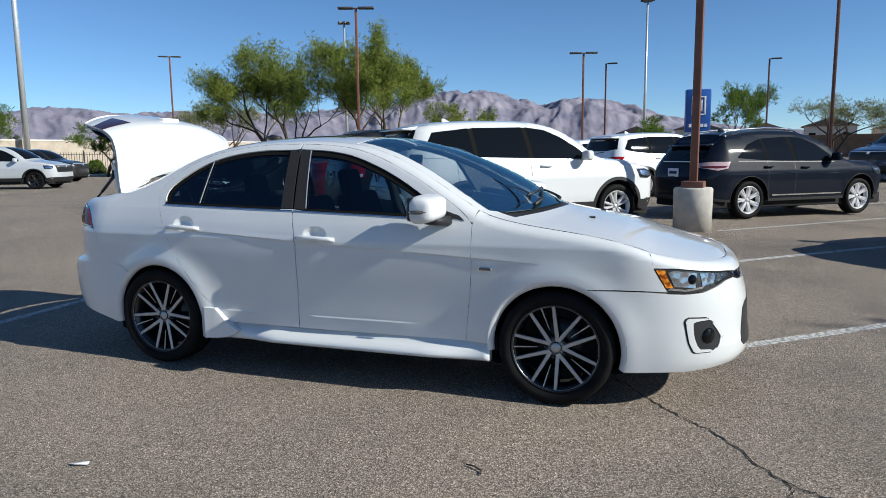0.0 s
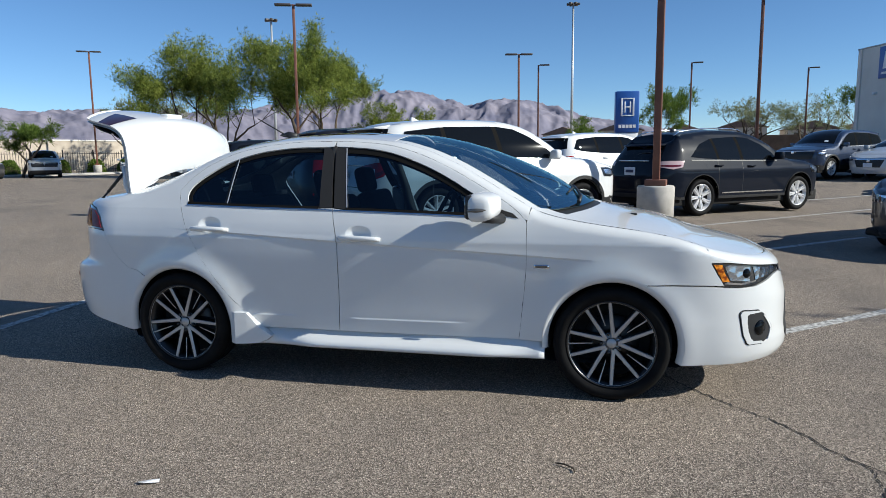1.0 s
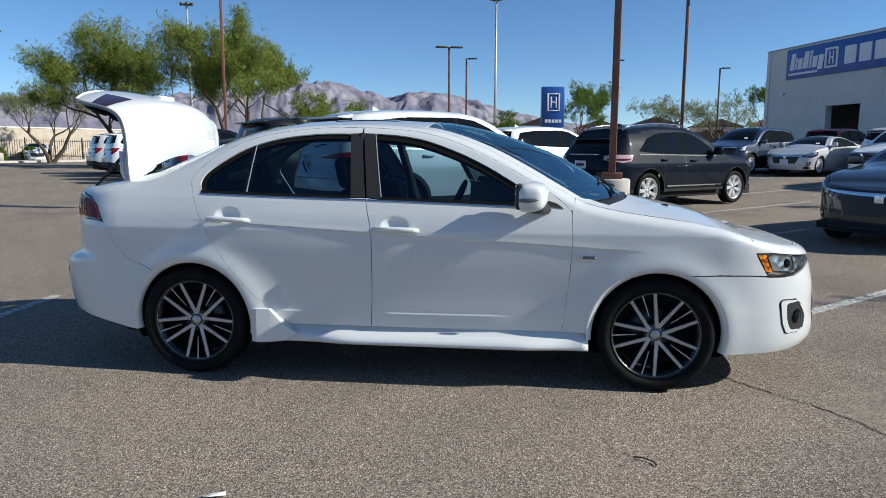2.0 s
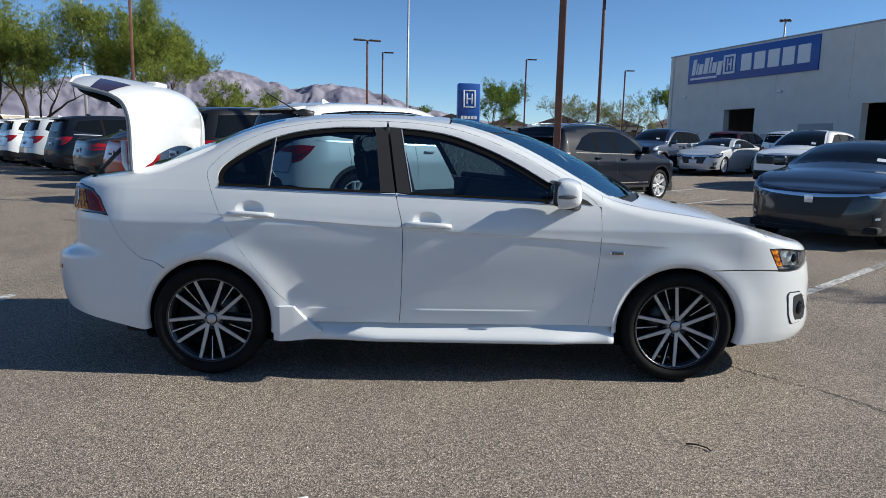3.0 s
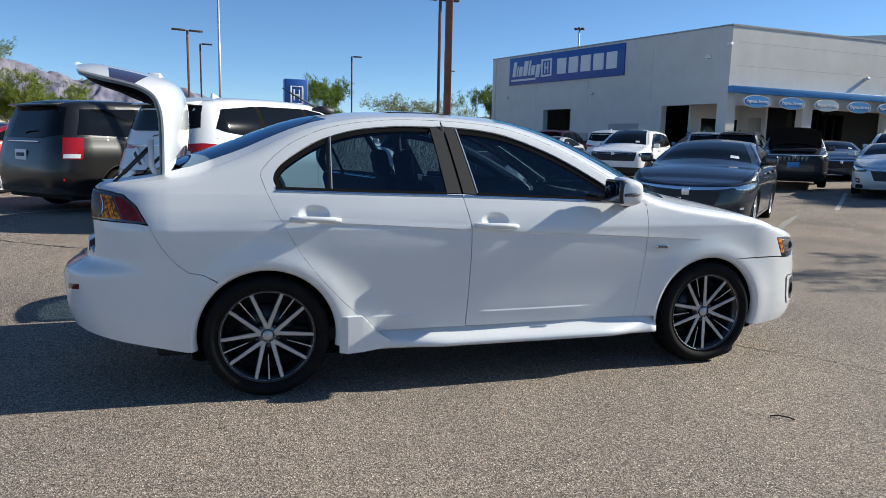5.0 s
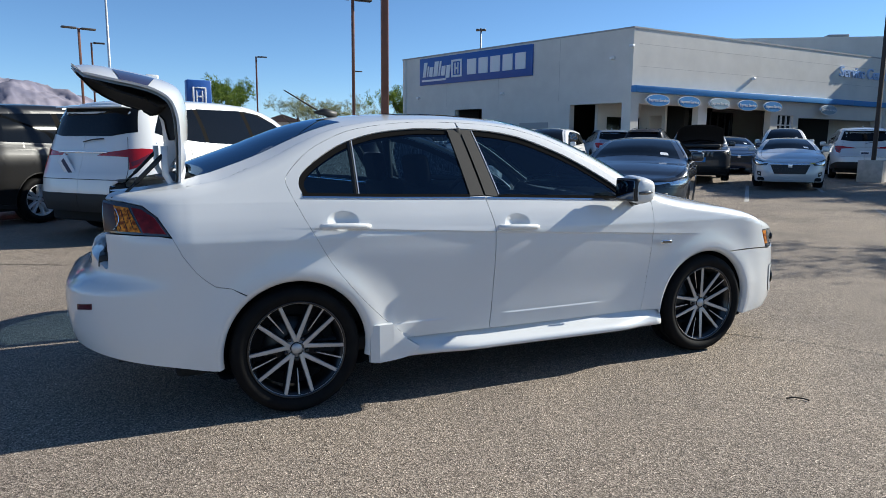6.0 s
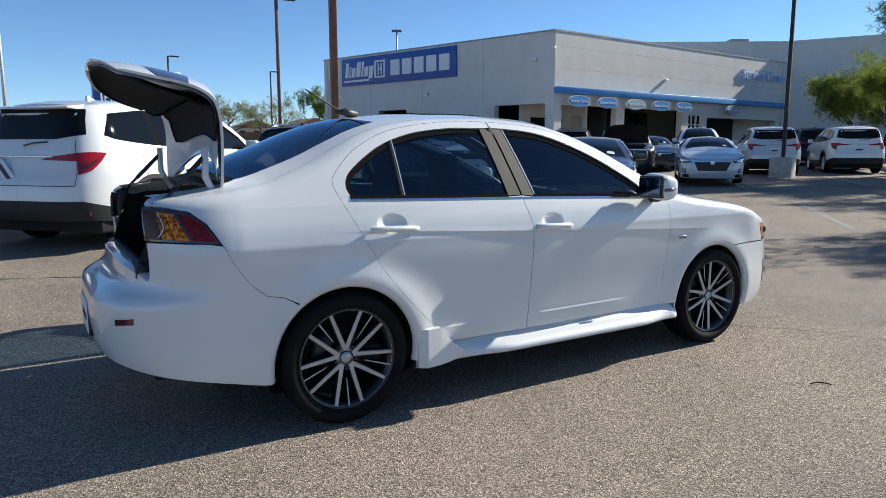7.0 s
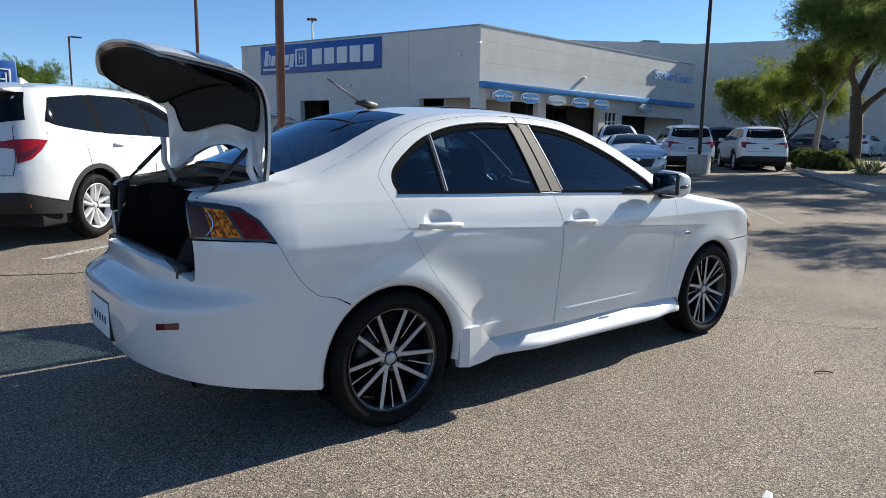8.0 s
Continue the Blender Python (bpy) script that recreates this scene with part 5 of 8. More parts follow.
SPECS = {
    "suv": dict(shape=SUV, base=2.79, r=0.37, rim=0.262, sill=0.33, ends=(0.36, 0.30), arch=0.44, clad=0.14, clad_mat="cladding",
                panes=[[(-0.66, 1.325), (-0.62, 1.40), (-0.47, 1.58), (0.15, 1.65), (0.19, 1.215), (-0.2, 1.25), (-0.5, 1.285)],
                       [(0.26, 1.21), (0.22, 1.655), (1.08, 1.67), (1.14, 1.185)],
                       [(1.22, 1.18), (1.16, 1.67), (1.48, 1.63), (1.75, 1.52), (2.05, 1.34), (2.20, 1.21), (2.2, 1.16)]],
                handles=[(0.46, 1.08), (1.42, 1.06)], screen=(1.50, 2.38, 0.88), back="face", back_z=(1.28, 1.62, 0.72),
                pillars=[[(0.15, 1.645), (0.22, 1.65), (0.26, 1.215), (0.19, 1.22)], [(1.08, 1.665), (1.16, 1.665), (1.22, 1.185), (1.14, 1.19)]],
                head=[(3.18, 0.99), (3.24, 0.84), (3.45, 0.83), (3.62, 0.87), (3.62, 0.95), (3.4, 0.99)],
                tail=[(-0.69, 1.125), (-0.80, 1.02), (-0.93, 0.925), (-1.09, 0.88), (-1.10, 1.03), (-1.40, 1.045), (-1.36, 1.085), (-1.10, 1.125), (-0.9, 1.135)],
                inlay=[(-0.80, 1.075), (-0.87, 1.01), (-0.96, 0.95), (-1.06, 0.92), (-1.07, 0.97), (-0.95, 1.01)], grille=(0.70, 0.97, 0.62, 0.97), mirror=(2.12, 1.16)),
    "car": dict(shape=CAR, base=2.80, r=0.33, rim=0.25, sill=0.2, ends=(0.24, 0.18), arch=0.37, clad=0.05, clad_mat="plastic",
                panes=[[(-0.18, 1.06), (0.05, 1.19), (0.32, 1.285), (0.62, 1.34), (0.93, 1.35), (1.0, 1.02), (0.4, 1.04)],
                       [(1.08, 1.02), (1.01, 1.35), (1.35, 1.325), (1.7, 1.2), (2.0, 1.04), (2.0, 0.99)]],
                handles=[(0.3, 0.90), (1.2, 0.88)], screen=(1.33, 2.12, 0.83), back=(-0.30, 0.42, 0.80), back_z=None,
                pillars=[[(0.93, 1.345), (1.01, 1.345), (1.08, 1.025), (1.0, 1.025)]],
                head=[(3.04, 0.835), (3.10, 0.71), (3.3, 0.63), (3.64, 0.63), (3.70, 0.70), (3.5, 0.76), (3.3, 0.805)],
                tail=[(-0.62, 0.98), (-0.66, 0.84), (-1.0, 0.80), (-1.22, 0.84), (-1.22, 0.92), (-0.95, 0.99)], grille=(0.40, 0.655, 0.74, 0.97), bar=0.04, mirror=(1.98, 1.04)),
    "minivan": dict(shape=VAN, base=3.08, r=0.34, rim=0.235, sill=0.24, ends=(0.30, 0.22), arch=0.40, clad=0.06, clad_mat="plastic",
                panes=[[(-0.74, 1.20), (-0.62, 1.58), (0.38, 1.625), (0.42, 1.17)], [(0.52, 1.165), (0.48, 1.63), (1.36, 1.63), (1.42, 1.145)],
                       [(1.52, 1.14), (1.46, 1.63), (1.85, 1.56), (2.2, 1.38), (2.5, 1.14)]],
                handles=[(0.6, 1.02), (1.7, 1.0)], screen=(1.75, 2.72, 0.9), back="face", back_z=(1.14, 1.60, 0.80),
                pillars=[[(0.38, 1.62), (0.48, 1.625), (0.52, 1.17), (0.42, 1.175)], [(1.36, 1.625), (1.46, 1.625), (1.52, 1.145), (1.42, 1.15)]],
                head=[(3.4, 0.92), (3.45, 0.76), (3.7, 0.72), (3.85, 0.76), (3.8, 0.86)],
                tail=[(-0.62, 1.15), (-0.67, 0.83), (-1.0, 0.83), (-1.0, 1.15)], inlay=[(-0.70, 0.905), (-0.71, 0.845), (-0.98, 0.845), (-0.98, 0.905)], grille=(0.5, 0.78, 0.5, 0.97), mirror=(2.4, 1.15)),
}
SPECS["crossover"] = dict(
    SPECS["suv"], shape=RX, r=0.36, clad=0.05, clad_mat="plastic",
    panes=[[(-0.26, 1.15), (0.04, 1.40), (0.35, 1.50), (0.42, 1.10), (0.1, 1.12)], [(0.48, 1.10), (0.42, 1.51), (1.02, 1.545), (1.06, 1.07)],
           [(1.14, 1.07), (1.10, 1.545), (1.40, 1.52), (1.7, 1.40), (2.0, 1.21), (2.10, 1.09)]],
    pillars=[[(0.35, 1.495), (0.42, 1.505), (0.48, 1.105), (0.42, 1.105)], [(1.02, 1.54), (1.10, 1.54), (1.14, 1.075), (1.06, 1.075)]],
    handles=[(0.42, 0.98), (1.32, 0.96)], screen=(1.45, 2.32, 0.88), back_z=(1.10, 1.40, 0.64),
    head=[(3.10, 0.94), (3.16, 0.80), (3.4, 0.79), (3.58, 0.82), (3.58, 0.89), (3.35, 0.93)],
    inlay=None, tail=[(-0.44, 1.08), (-0.52, 0.96), (-0.75, 0.92), (-0.95, 0.95), (-1.2, 0.98), (-1.2, 1.06), (-0.85, 1.08)], grille=(0.60, 0.88, 0.62, 0.97), mirror=(2.02, 1.10))
BUILT = {}


def vehicle(kind, color, m, label, category, rims="ten", roof_rails=False, plate_front=False, lens="lens_red"):
    """A parked vehicle. m puts the middle of its rear axle, on the ground, in the lot."""
    sp = SPECS[kind]
    S = sp["shape"]
    name = {"suv": "suv", "car": "sedan", "minivan": "minivan", "crossover": "crossover"}[kind]
    root = thing(name, label, category, m)
    if kind not in BUILT:
        B = {}
        step = (0.09, 0.09)
        sill, (zr, zf), ra, base = sp["sill"], sp["ends"], sp["arch"], sp["base"]
        c = sp["r"]

        def arch(cx):
            a = math.degrees(math.asin((sill + sp["clad"] - c) / ra)) if abs(sill + sp["clad"] - c) < ra else 0
            return arc(cx, c, ra, 180 - a, a, 22)

        low = sill + sp["clad"]
        poly = [(S.x0 - 1.0, zr + sp["clad"] * 1.6)] + [(S.x0 - 0.6, zr + sp["clad"] * 1.6)] + S.on([(-0.5, low)]) + arch(0) + arch(base) + [(S.x1 + 0.6, zf + sp["clad"] * 1.4), (S.x1 + 1.0, zf + sp["clad"] * 1.4)] + S.rail(S.x1 + 1.0, S.x0 - 1.0, 60)
        ends_ = (S.x0 - 1.0, S.x1 + 1.0)
        flank = sheet(S.side, poly, step, gap=0.0, depth=0.02, hold=ends_)
        tp = sheet(S.top, [(S.x0 - 1.0, -0.9999), (S.x1 + 1.0, -0.9999), (S.x1 + 1.0, 0.9999), (S.x0 - 1.0, 0.9999)], (0.1, 0.2), gap=0.0, depth=0.0)
        B["body"] = joined(flank, mirrored(flank), tp)
        wide = ra + (0.055 if sp["clad"] > 0.1 else 0.012)

        def ring(cx, r, z, back=False):
            a = math.degrees(math.asin(max(-0.9, min(0.9, (z - c) / r))))
            return arc(cx, c, r, a, 180 - a, 22) if back else arc(cx, c, r, 180 - a, a, 22)

        cl = [(S.x0 - 1.0, zr), (S.x0 - 0.5, zr)] + S.on([(-0.5, sill)]) + ring(0, ra, sill) + ring(base, ra, sill) + [(S.x1 + 0.3, zf), (S.x1 + 1.0, zf), (S.x1 + 1.0, zf + sp["clad"] * 1.4), (S.x1 + 0.6, zf + sp["clad"] * 1.4)] + ring(base, wide, low, True) + ring(0, wide, low, True) + S.on([(-0.56, low)]) + [(S.x0 - 0.6, zr + sp["clad"] * 1.6), (S.x0 - 1.0, zr + sp["clad"] * 1.6)]
        cs = sheet(S.side, cl, step, gap=0.0, depth=0.03, off=0.008, hold=ends_)
        B["cladding"] = joined(cs, mirrored(cs))
        B["panes"] = []
        for p in sp["panes"]:
            s = sheet(S.side, p, (0.15, 0.15), gap=0.0, depth=0.008, off=0.004)
            B["panes"].append((joined(s), joined(mirrored(s))))
        B["pillars"] = []
        for p in sp["pillars"]:
            s = sheet(S.side, p, (0.15, 0.15), gap=0.0, depth=0.006, off=0.0035)
            B["pillars"].append((joined(s), joined(mirrored(s))))
        x0, x1, v = sp["screen"]
        B["screen"] = joined(sheet(S.top, [(x0, -v), (x0 - 0.03, 0), (x0, v), (x1, v + 0.06), (x1, -v - 0.06)], (0.1, 0.2), gap=0.0, depth=0.006, off=0.004))
        B["tag"] = joined(sheet(S.top, [(x1 - 0.13, 0.50), (x1 - 0.13, 0.66), (x1 - 0.06, 0.67), (x1 - 0.06, 0.50)], (0.05, 0.05), gap=0.0, depth=0.0, off=0.007))
        xf_, zf_ = 0.1, S.top_z(0.1) + S.crown(0.1)
        B["fin"] = prism([(xf_ - 0.09, zf_ - 0.01), (xf_ - 0.085, zf_ + 0.05), (xf_ - 0.06, zf_ + 0.055), (xf_ + 0.08, zf_ - 0.01)], -0.02, 0.02, 0.006)
        fm = bpy.data.meshes.new("fin")
        B["fin"].to_mesh(fm)
        B["fin"] = fm
        if sp["back"] == "face":
            z0, z1, e = sp["back_z"]
            f = lambda y, z: (lambda q: (q[0], y, z))(S.half(S.x0 - (2 / math.pi) * math.acos(min(1, max(0.001, abs(y) / max(0.05, S.half(S.x0, z)[1]))) ** (1 / S.blunt)), z))
            s = sheet(f, [(-e, z0 + 0.05), (-e * 0.6, z0), (e * 0.6, z0), (e, z0 + 0.05), (e * 0.88, z1), (-e * 0.88, z1)], (0.1, 0.1), gap=0.0, depth=0.0, off=-0.006)
            B["back"] = joined((s[0], [g_[::-1] for g_ in s[1]], [[-n for n in l[::-1]] for l in s[2]]))
        else:
            x0, x1, v = sp["back"]
            B["back"] = joined(sheet(S.top, [(x0, -v), (x1, -v), (x1 - 0.02, 0), (x1, v), (x0, v), (x0 - 0.02, 0)], (0.1, 0.2), gap=0.0, depth=0.006, off=0.004))
        for key in ("head", "tail"):
            s = sheet(S.side, sp[key] if kind != "x" else sp[key], (0.06, 0.06), gap=0.0, depth=0.012, off=0.006)
            B[key] = (joined(s), joined(mirrored(s)))
        z0, z1, a, b = sp["grille"]
        s = sheet(S.side, [(S.x1 + a, z1), (S.x1 + a + 0.08, z0), (S.x1 + 1.0, z0), (S.x1 + 1.0, z1)], (0.08, 0.08), gap=0.0, depth=0.012, off=0.006)
        B["grille"] = joined(s, mirrored(s))
        s = sheet(S.side, [(S.x1 + a - (0.22 if kind == "car" else 0.02), z1 + 0.030 + sp.get("bar", 0.0)), (S.x1 + a - 0.02, z1 + 0.005 + sp.get("bar", 0.0) / 2), (S.x1 + 1.0, z1 - 0.005), (S.x1 + 1.0, z1 + 0.02 + sp.get("bar", 0.0) / 2)], (0.06, 0.02), gap=0.0, depth=0.012, off=0.014)
        B["grille_bar"] = joined(s, mirrored(s))
        B["slats"] = []
        for k in range(1, 5):
            z = z0 + (z1 - z0) * k / 5
            s = sheet(S.side, [(S.x1 + a + 0.08 * (5 - k) / 5 + 0.02, z + 0.008), (S.x1 + a + 0.08 * (5 - k) / 5 + 0.02, z - 0.008), (S.x1 + 1.0, z - 0.008), (S.x1 + 1.0, z + 0.008)], (0.1, 0.03), gap=0.0, depth=0.01, off=0.012)
            B["slats"].append(joined(s, mirrored(s)))
        zi = sp["ends"][1] + 0.06
        if kind == "car":
            zi += 0.09
        s = sheet(S.side, [(S.x1 + 0.34, zi + 0.14), (S.x1 + 0.37, zi + 0.02), (S.x1 + 0.50, zi), (S.x1 + 0.50, zi + 0.12)], (0.06, 0.06), gap=0.0, depth=0.01, off=0.004)
        B["intakes"] = (joined(s), joined(mirrored(s)))
        s = sheet(S.side, [(S.x1 + 0.40, zi + 0.09), (S.x1 + 0.40, zi + 0.06), (S.x1 + 0.47, zi + 0.055), (S.x1 + 0.47, zi + 0.085)], (0.06, 0.06), gap=0.0, depth=0.01, off=0.007)
        B["fogs"] = (joined(s), joined(mirrored(s)))
        # lamp inlays: a dark bowl in each headlamp, a pale lens in each tail lamp
        hc = [sum(p[i] for p in sp["head"]) / len(sp["head"]) for i in (0, 1)]
        s = sheet(S.side, [(hc[0] + (x - hc[0]) * 0.72, hc[1] + (z - hc[1]) * 0.55) for x, z in sp["head"]], (0.06, 0.06), gap=0.0, depth=0.008, off=0.009)
        B["bowls"] = (joined(s), joined(mirrored(s)))
        tc = [sum(p[i] for p in sp["tail"]) / len(sp["tail"]) for i in (0, 1)]
        s = sheet(S.side, sp.get("inlay") or [(tc[0] + (x - tc[0]) * 0.8, tc[1] - 0.02 + (z - tc[1]) * 0.28) for x, z in sp["tail"]], (0.06, 0.06), gap=0.0, depth=0.008, off=0.009)
        B["tail_inlays"] = (joined(s), joined(mirrored(s)))
        # belt trim below the side windows
        lo = [min((p for p in pane), key=lambda p: p[1]) for pane in sp["panes"]]
        xa, xb = min(p[0] for p in sp["panes"][0]), max(p[0] for p in sp["panes"][-1])
        za, zb = lo[0][1], lo[-1][1]
        s = sheet(S.side, [(xa, za - 0.004), (xb, zb - 0.004), (xb, zb - 0.022), (xa, za - 0.022)], (0.2, 0.05), gap=0.0, depth=0.006, off=0.006)
        B["belts"] = (joined(s), joined(mirrored(s)))
        s = sheet(S.side, [(0.52, sill + 0.10), (base - 0.52, sill + 0.10), (base - 0.52, sill + 0.125), (0.52, sill + 0.125)], (0.2, 0.05), gap=0.0, depth=0.008, off=0.012)
        B["strips"] = (joined(s), joined(mirrored(s)))
        # hood shut line and tailgate seam
        h0, h1 = x1 + 0.08, S.x1 + 0.62
        sl = []
        for sg in (-1, 1):
            pts_ = [(h0 + (h1 - h0) * i / 12, sg * 0.88) for i in range(13)]
            sl.append(sheet(S.top, pts_ + [(x, v - sg * 0.008) for x, v in pts_[::-1]], (0.1, 0.05), gap=0.0, depth=0.0, off=0.002))
        B["hood_line"] = joined(*sl)
        if kind == "suv":
            gate = [sheet(S.side, q_, (0.1, 0.1), gap=0.0, depth=0.0, off=0.002) for q_ in ([(-1.10, 0.755), (-1.108, 0.755), (-1.108, 1.27), (-1.10, 1.27)], [(-1.10, 0.752), (S.x0 - 1.0, 0.752), (S.x0 - 1.0, 0.761), (-1.10, 0.761)])]
            B["gate"] = joined(*gate, *[mirrored(q_) for q_ in gate])
        hs = []
        for x, z in sp["handles"]:
            y = abs(S.side(x, z)[1])
            for sgn in (-1, 1):
                h = bmesh.new()
                tube(h, [(x - 0.1, sgn * y, z), (x - 0.08, sgn * (y + 0.035), z), (x + 0.08, sgn * (y + 0.035), z), (x + 0.1, sgn * y, z)], 0.014, 8)
                me = bpy.data.meshes.new("handle")
                h.to_mesh(me)
                h.free()
                hs.append(me)
        B["handles"] = hs
        x, z = sp["mirror"]
        ms = []
        for sgn in (-1, 1):
            y = abs(S.side(x, z)[1])
            h = block(x - 0.06, x + 0.07, min(sgn * (y + 0.04), sgn * (y + 0.24)), max(sgn * (y + 0.04), sgn * (y + 0.24)), z - 0.02, z + 0.14, 0.045, 4)
            tube(h, [(x, sgn * (y - 0.01), z), (x, sgn * (y + 0.1), z + 0.03)], 0.03, 8)
            me = bpy.data.meshes.new("mirror")
            h.to_mesh(me)
            h.free()
            ms.append(me)
        B["mirrors"] = ms
        seams = []
        for p, q in zip(sp["panes"], sp["panes"][1:]):
            xs_ = (p[2][0] + q[0][0]) / 2 if kind != "car" else 1.04
            top_, bot = (0.98, sill + sp["clad"] + 0.05)
            s = sheet(S.side, [(xs_ - 0.004, top_ + 0.15), (xs_ + 0.004, top_ + 0.15), (xs_ + 0.01, bot), (xs_ + 0.002, bot)], (0.1, 0.1), gap=0.0, depth=0.0, off=0.002)
            seams.append((joined(s), joined(mirrored(s))))
        B["seams"] = seams
        BUILT[kind] = B
    B = BUILT[kind]

    def put(nm, me, mt, lab="", up=None):
        copy = me.copy()
        copy.materials.clear()
        return part(nm, copy, M[mt], up or root, lab)

    body = put("body", B["body"], color)
    put("lower_cladding", B["cladding"], color if kind == "car" else sp["clad_mat"])
    for pr in B["panes"]:
        for me in pr:
            put("side_window", me, "far_glass", "dark tinted glass")
    for pr in B["pillars"]:
        for me in pr:
            put("pillar_trim", me, "matt_trim")
    put("windscreen", B["screen"], "far_glass", "glass windscreen")
    if kind != "minivan":
        put("price_tag", B["tag"], "plate", "white paper tag")
        put("antenna_fin", B["fin"], color)
    put("rear_window", B["back"], "far_glass", "dark rear glass")
    for me in B["head"]:
        put("headlamp", me, "lamp_dark", "slim headlamp with bright optics")
    for me in B["tail"]:
        put("tail_lamp", me, lens, "red tail lamp" if lens == "lens_red" else "pale clear tail lamp")
    gr = put("grille", B["grille"], "plastic", "black grille")
    put("grille_bar", B["grille_bar"], "chrome" if kind == "car" else "bright", "bright trim bar", gr)
    for me in B["slats"]:
        put("grille_slat", me, "grille_slat", "", gr)
    for me in B["intakes"]:
        put("air_intake", me, "plastic")
    for me in B["fogs"]:
        put("fog_lamp", me, "lens_clear")
    for me in B["bowls"]:
        put("lamp_bowl", me, "bowl")
    for me in B["tail_inlays"]:
        put("tail_inlay", me, "lens_clear" if kind == "minivan" else "lens_dark_red")
    for me in B["belts"]:
        put("belt_trim", me, "bright" if kind in ("suv", "car") else "plastic")
    if kind == "crossover":
        for me in B["strips"]:
            put("sill_strip", me, "chrome", "bright sill strip")
    put("hood_line", B["hood_line"], "plastic", "", body)
    if kind == "suv":
        put("tailgate_seam", B["gate"], "plastic", "", body)
    xg = S.x1 + S.lf(sp["grille"][1] - 0.04)
    part("emblem", block(xg + 0.012, xg + 0.03, -0.055, 0.055, sp["grille"][1] - 0.08, sp["grille"][1] + 0.03, 0.008), M["bright"], root, "plain bright emblem plate")
    if kind != "car":
        zt = S.top_z(S.x0 - 0.9)
        xt = S.x0 - S.lr(zt)
        part("roof_spoiler", prism([(xt + 0.16, zt + 0.02), (xt - 0.10, zt - 0.015), (xt - 0.11, zt - 0.035), (xt + 0.1, zt - 0.05)], -S.w * 0.58, S.w * 0.58, 0.008), M[color], root)
        za = 1.02
        xz = S.x0 - S.lr(za + 0.07)
        part("tailgate_trim", block(xz - 0.02, xz + 0.01, -0.42, 0.42, za + 0.055, za + 0.075, 0.004), M["bright"], root)
        wp = bmesh.new()
        xw = S.x0 - S.lr(1.24)
        tube(wp, [(xw - 0.03, 0.0, 1.21), (xw - 0.02, -0.15, 1.24), (xw - 0.02, -0.34, 1.25)], 0.008, 6)
        part("rear_wiper", wp, M["plastic"], root)
    for sgn in (-1, 1):
        rfz = sp["ends"][0] + (0.08 if kind == "suv" else 0.22)
        xq, yq = S.half(S.x0 - 0.5, rfz)
        part("rear_reflector", block(xq - 0.02, xq + 0.02, min(sgn * (yq - 0.13), sgn * (yq + 0.0)), max(sgn * (yq - 0.13), sgn * (yq + 0.0)), rfz - 0.02, rfz + 0.02, 0.005), M["lens_red"], root)
    for me in B["handles"]:
        put("door_handle", me, color)
    for me in B["mirrors"]:
        put("wing_mirror", me, color)
    for pr in B["seams"]:
        for me in pr:
            put("door_seam", me, "plastic", "", body)
    rz = sp["r"]
    w = S.w
    for x in (0, sp["base"]):
        for side in (-1, 1):
            wheel(root, x, side * (w - 0.03), rz, rz, sp["rim"], 0.23, rims, 17 * x + 11, side)
            wl = lathe([(sp["arch"] + 0.004, 0.0), (sp["arch"] + 0.004, 0.26), (0.02, 0.26)], 28)
            for v in wl.verts:
                v.co = (x + v.co.x, side * (w - 0.10 - v.co.y), max(sp["sill"], rz + v.co.z))
            part("wheel_well", wl, M["well"], root)
    part("underbody", block(-0.8, sp["base"] + 0.7, -w + 0.12, w - 0.12, 0.2, sp["sill"] + 0.1, 0.03), M["well"], root)
    zc = (0.78 if kind == "car" else 0.88)
    xr = S.x0 - S.lr(zc)
    pl_ = part("number_plate", block(xr - 0.016, xr - 0.004, -0.155, 0.155, zc - 0.08, zc + 0.08, 0.003), M["plate"], root, "pale plate with plain bars")
    part("plate_bar", block(xr - 0.02, xr - 0.014, -0.11, 0.11, zc - 0.025, zc + 0.03), M["ink"], pl_)
    if plate_front:
        xf = S.x1 + S.lf(0.45)
        part("front_plate", block(xf + 0.01, xf + 0.024, -0.155, 0.155, 0.40, 0.55, 0.003), M["plate"], root)
    if roof_rails:
        for side in (-1, 1):
            rr = bmesh.new()
            pth = []
            for i in range(13):
                s = -0.45 + 1.95 * i / 12
                p = S.top(s, side * 0.93)
                pth.append((p[0], p[1], p[2] + (0.045 if 0 < i < 12 else 0.0)))
            tube(rr, pth, 0.015, 8)
            part("roof_rail", rr, M["chrome"], root, "silver roof rail")
    return root


def lot(x, y, yaw):
    return pose(x, y, ground_z(x, y), 0, 0, yaw)


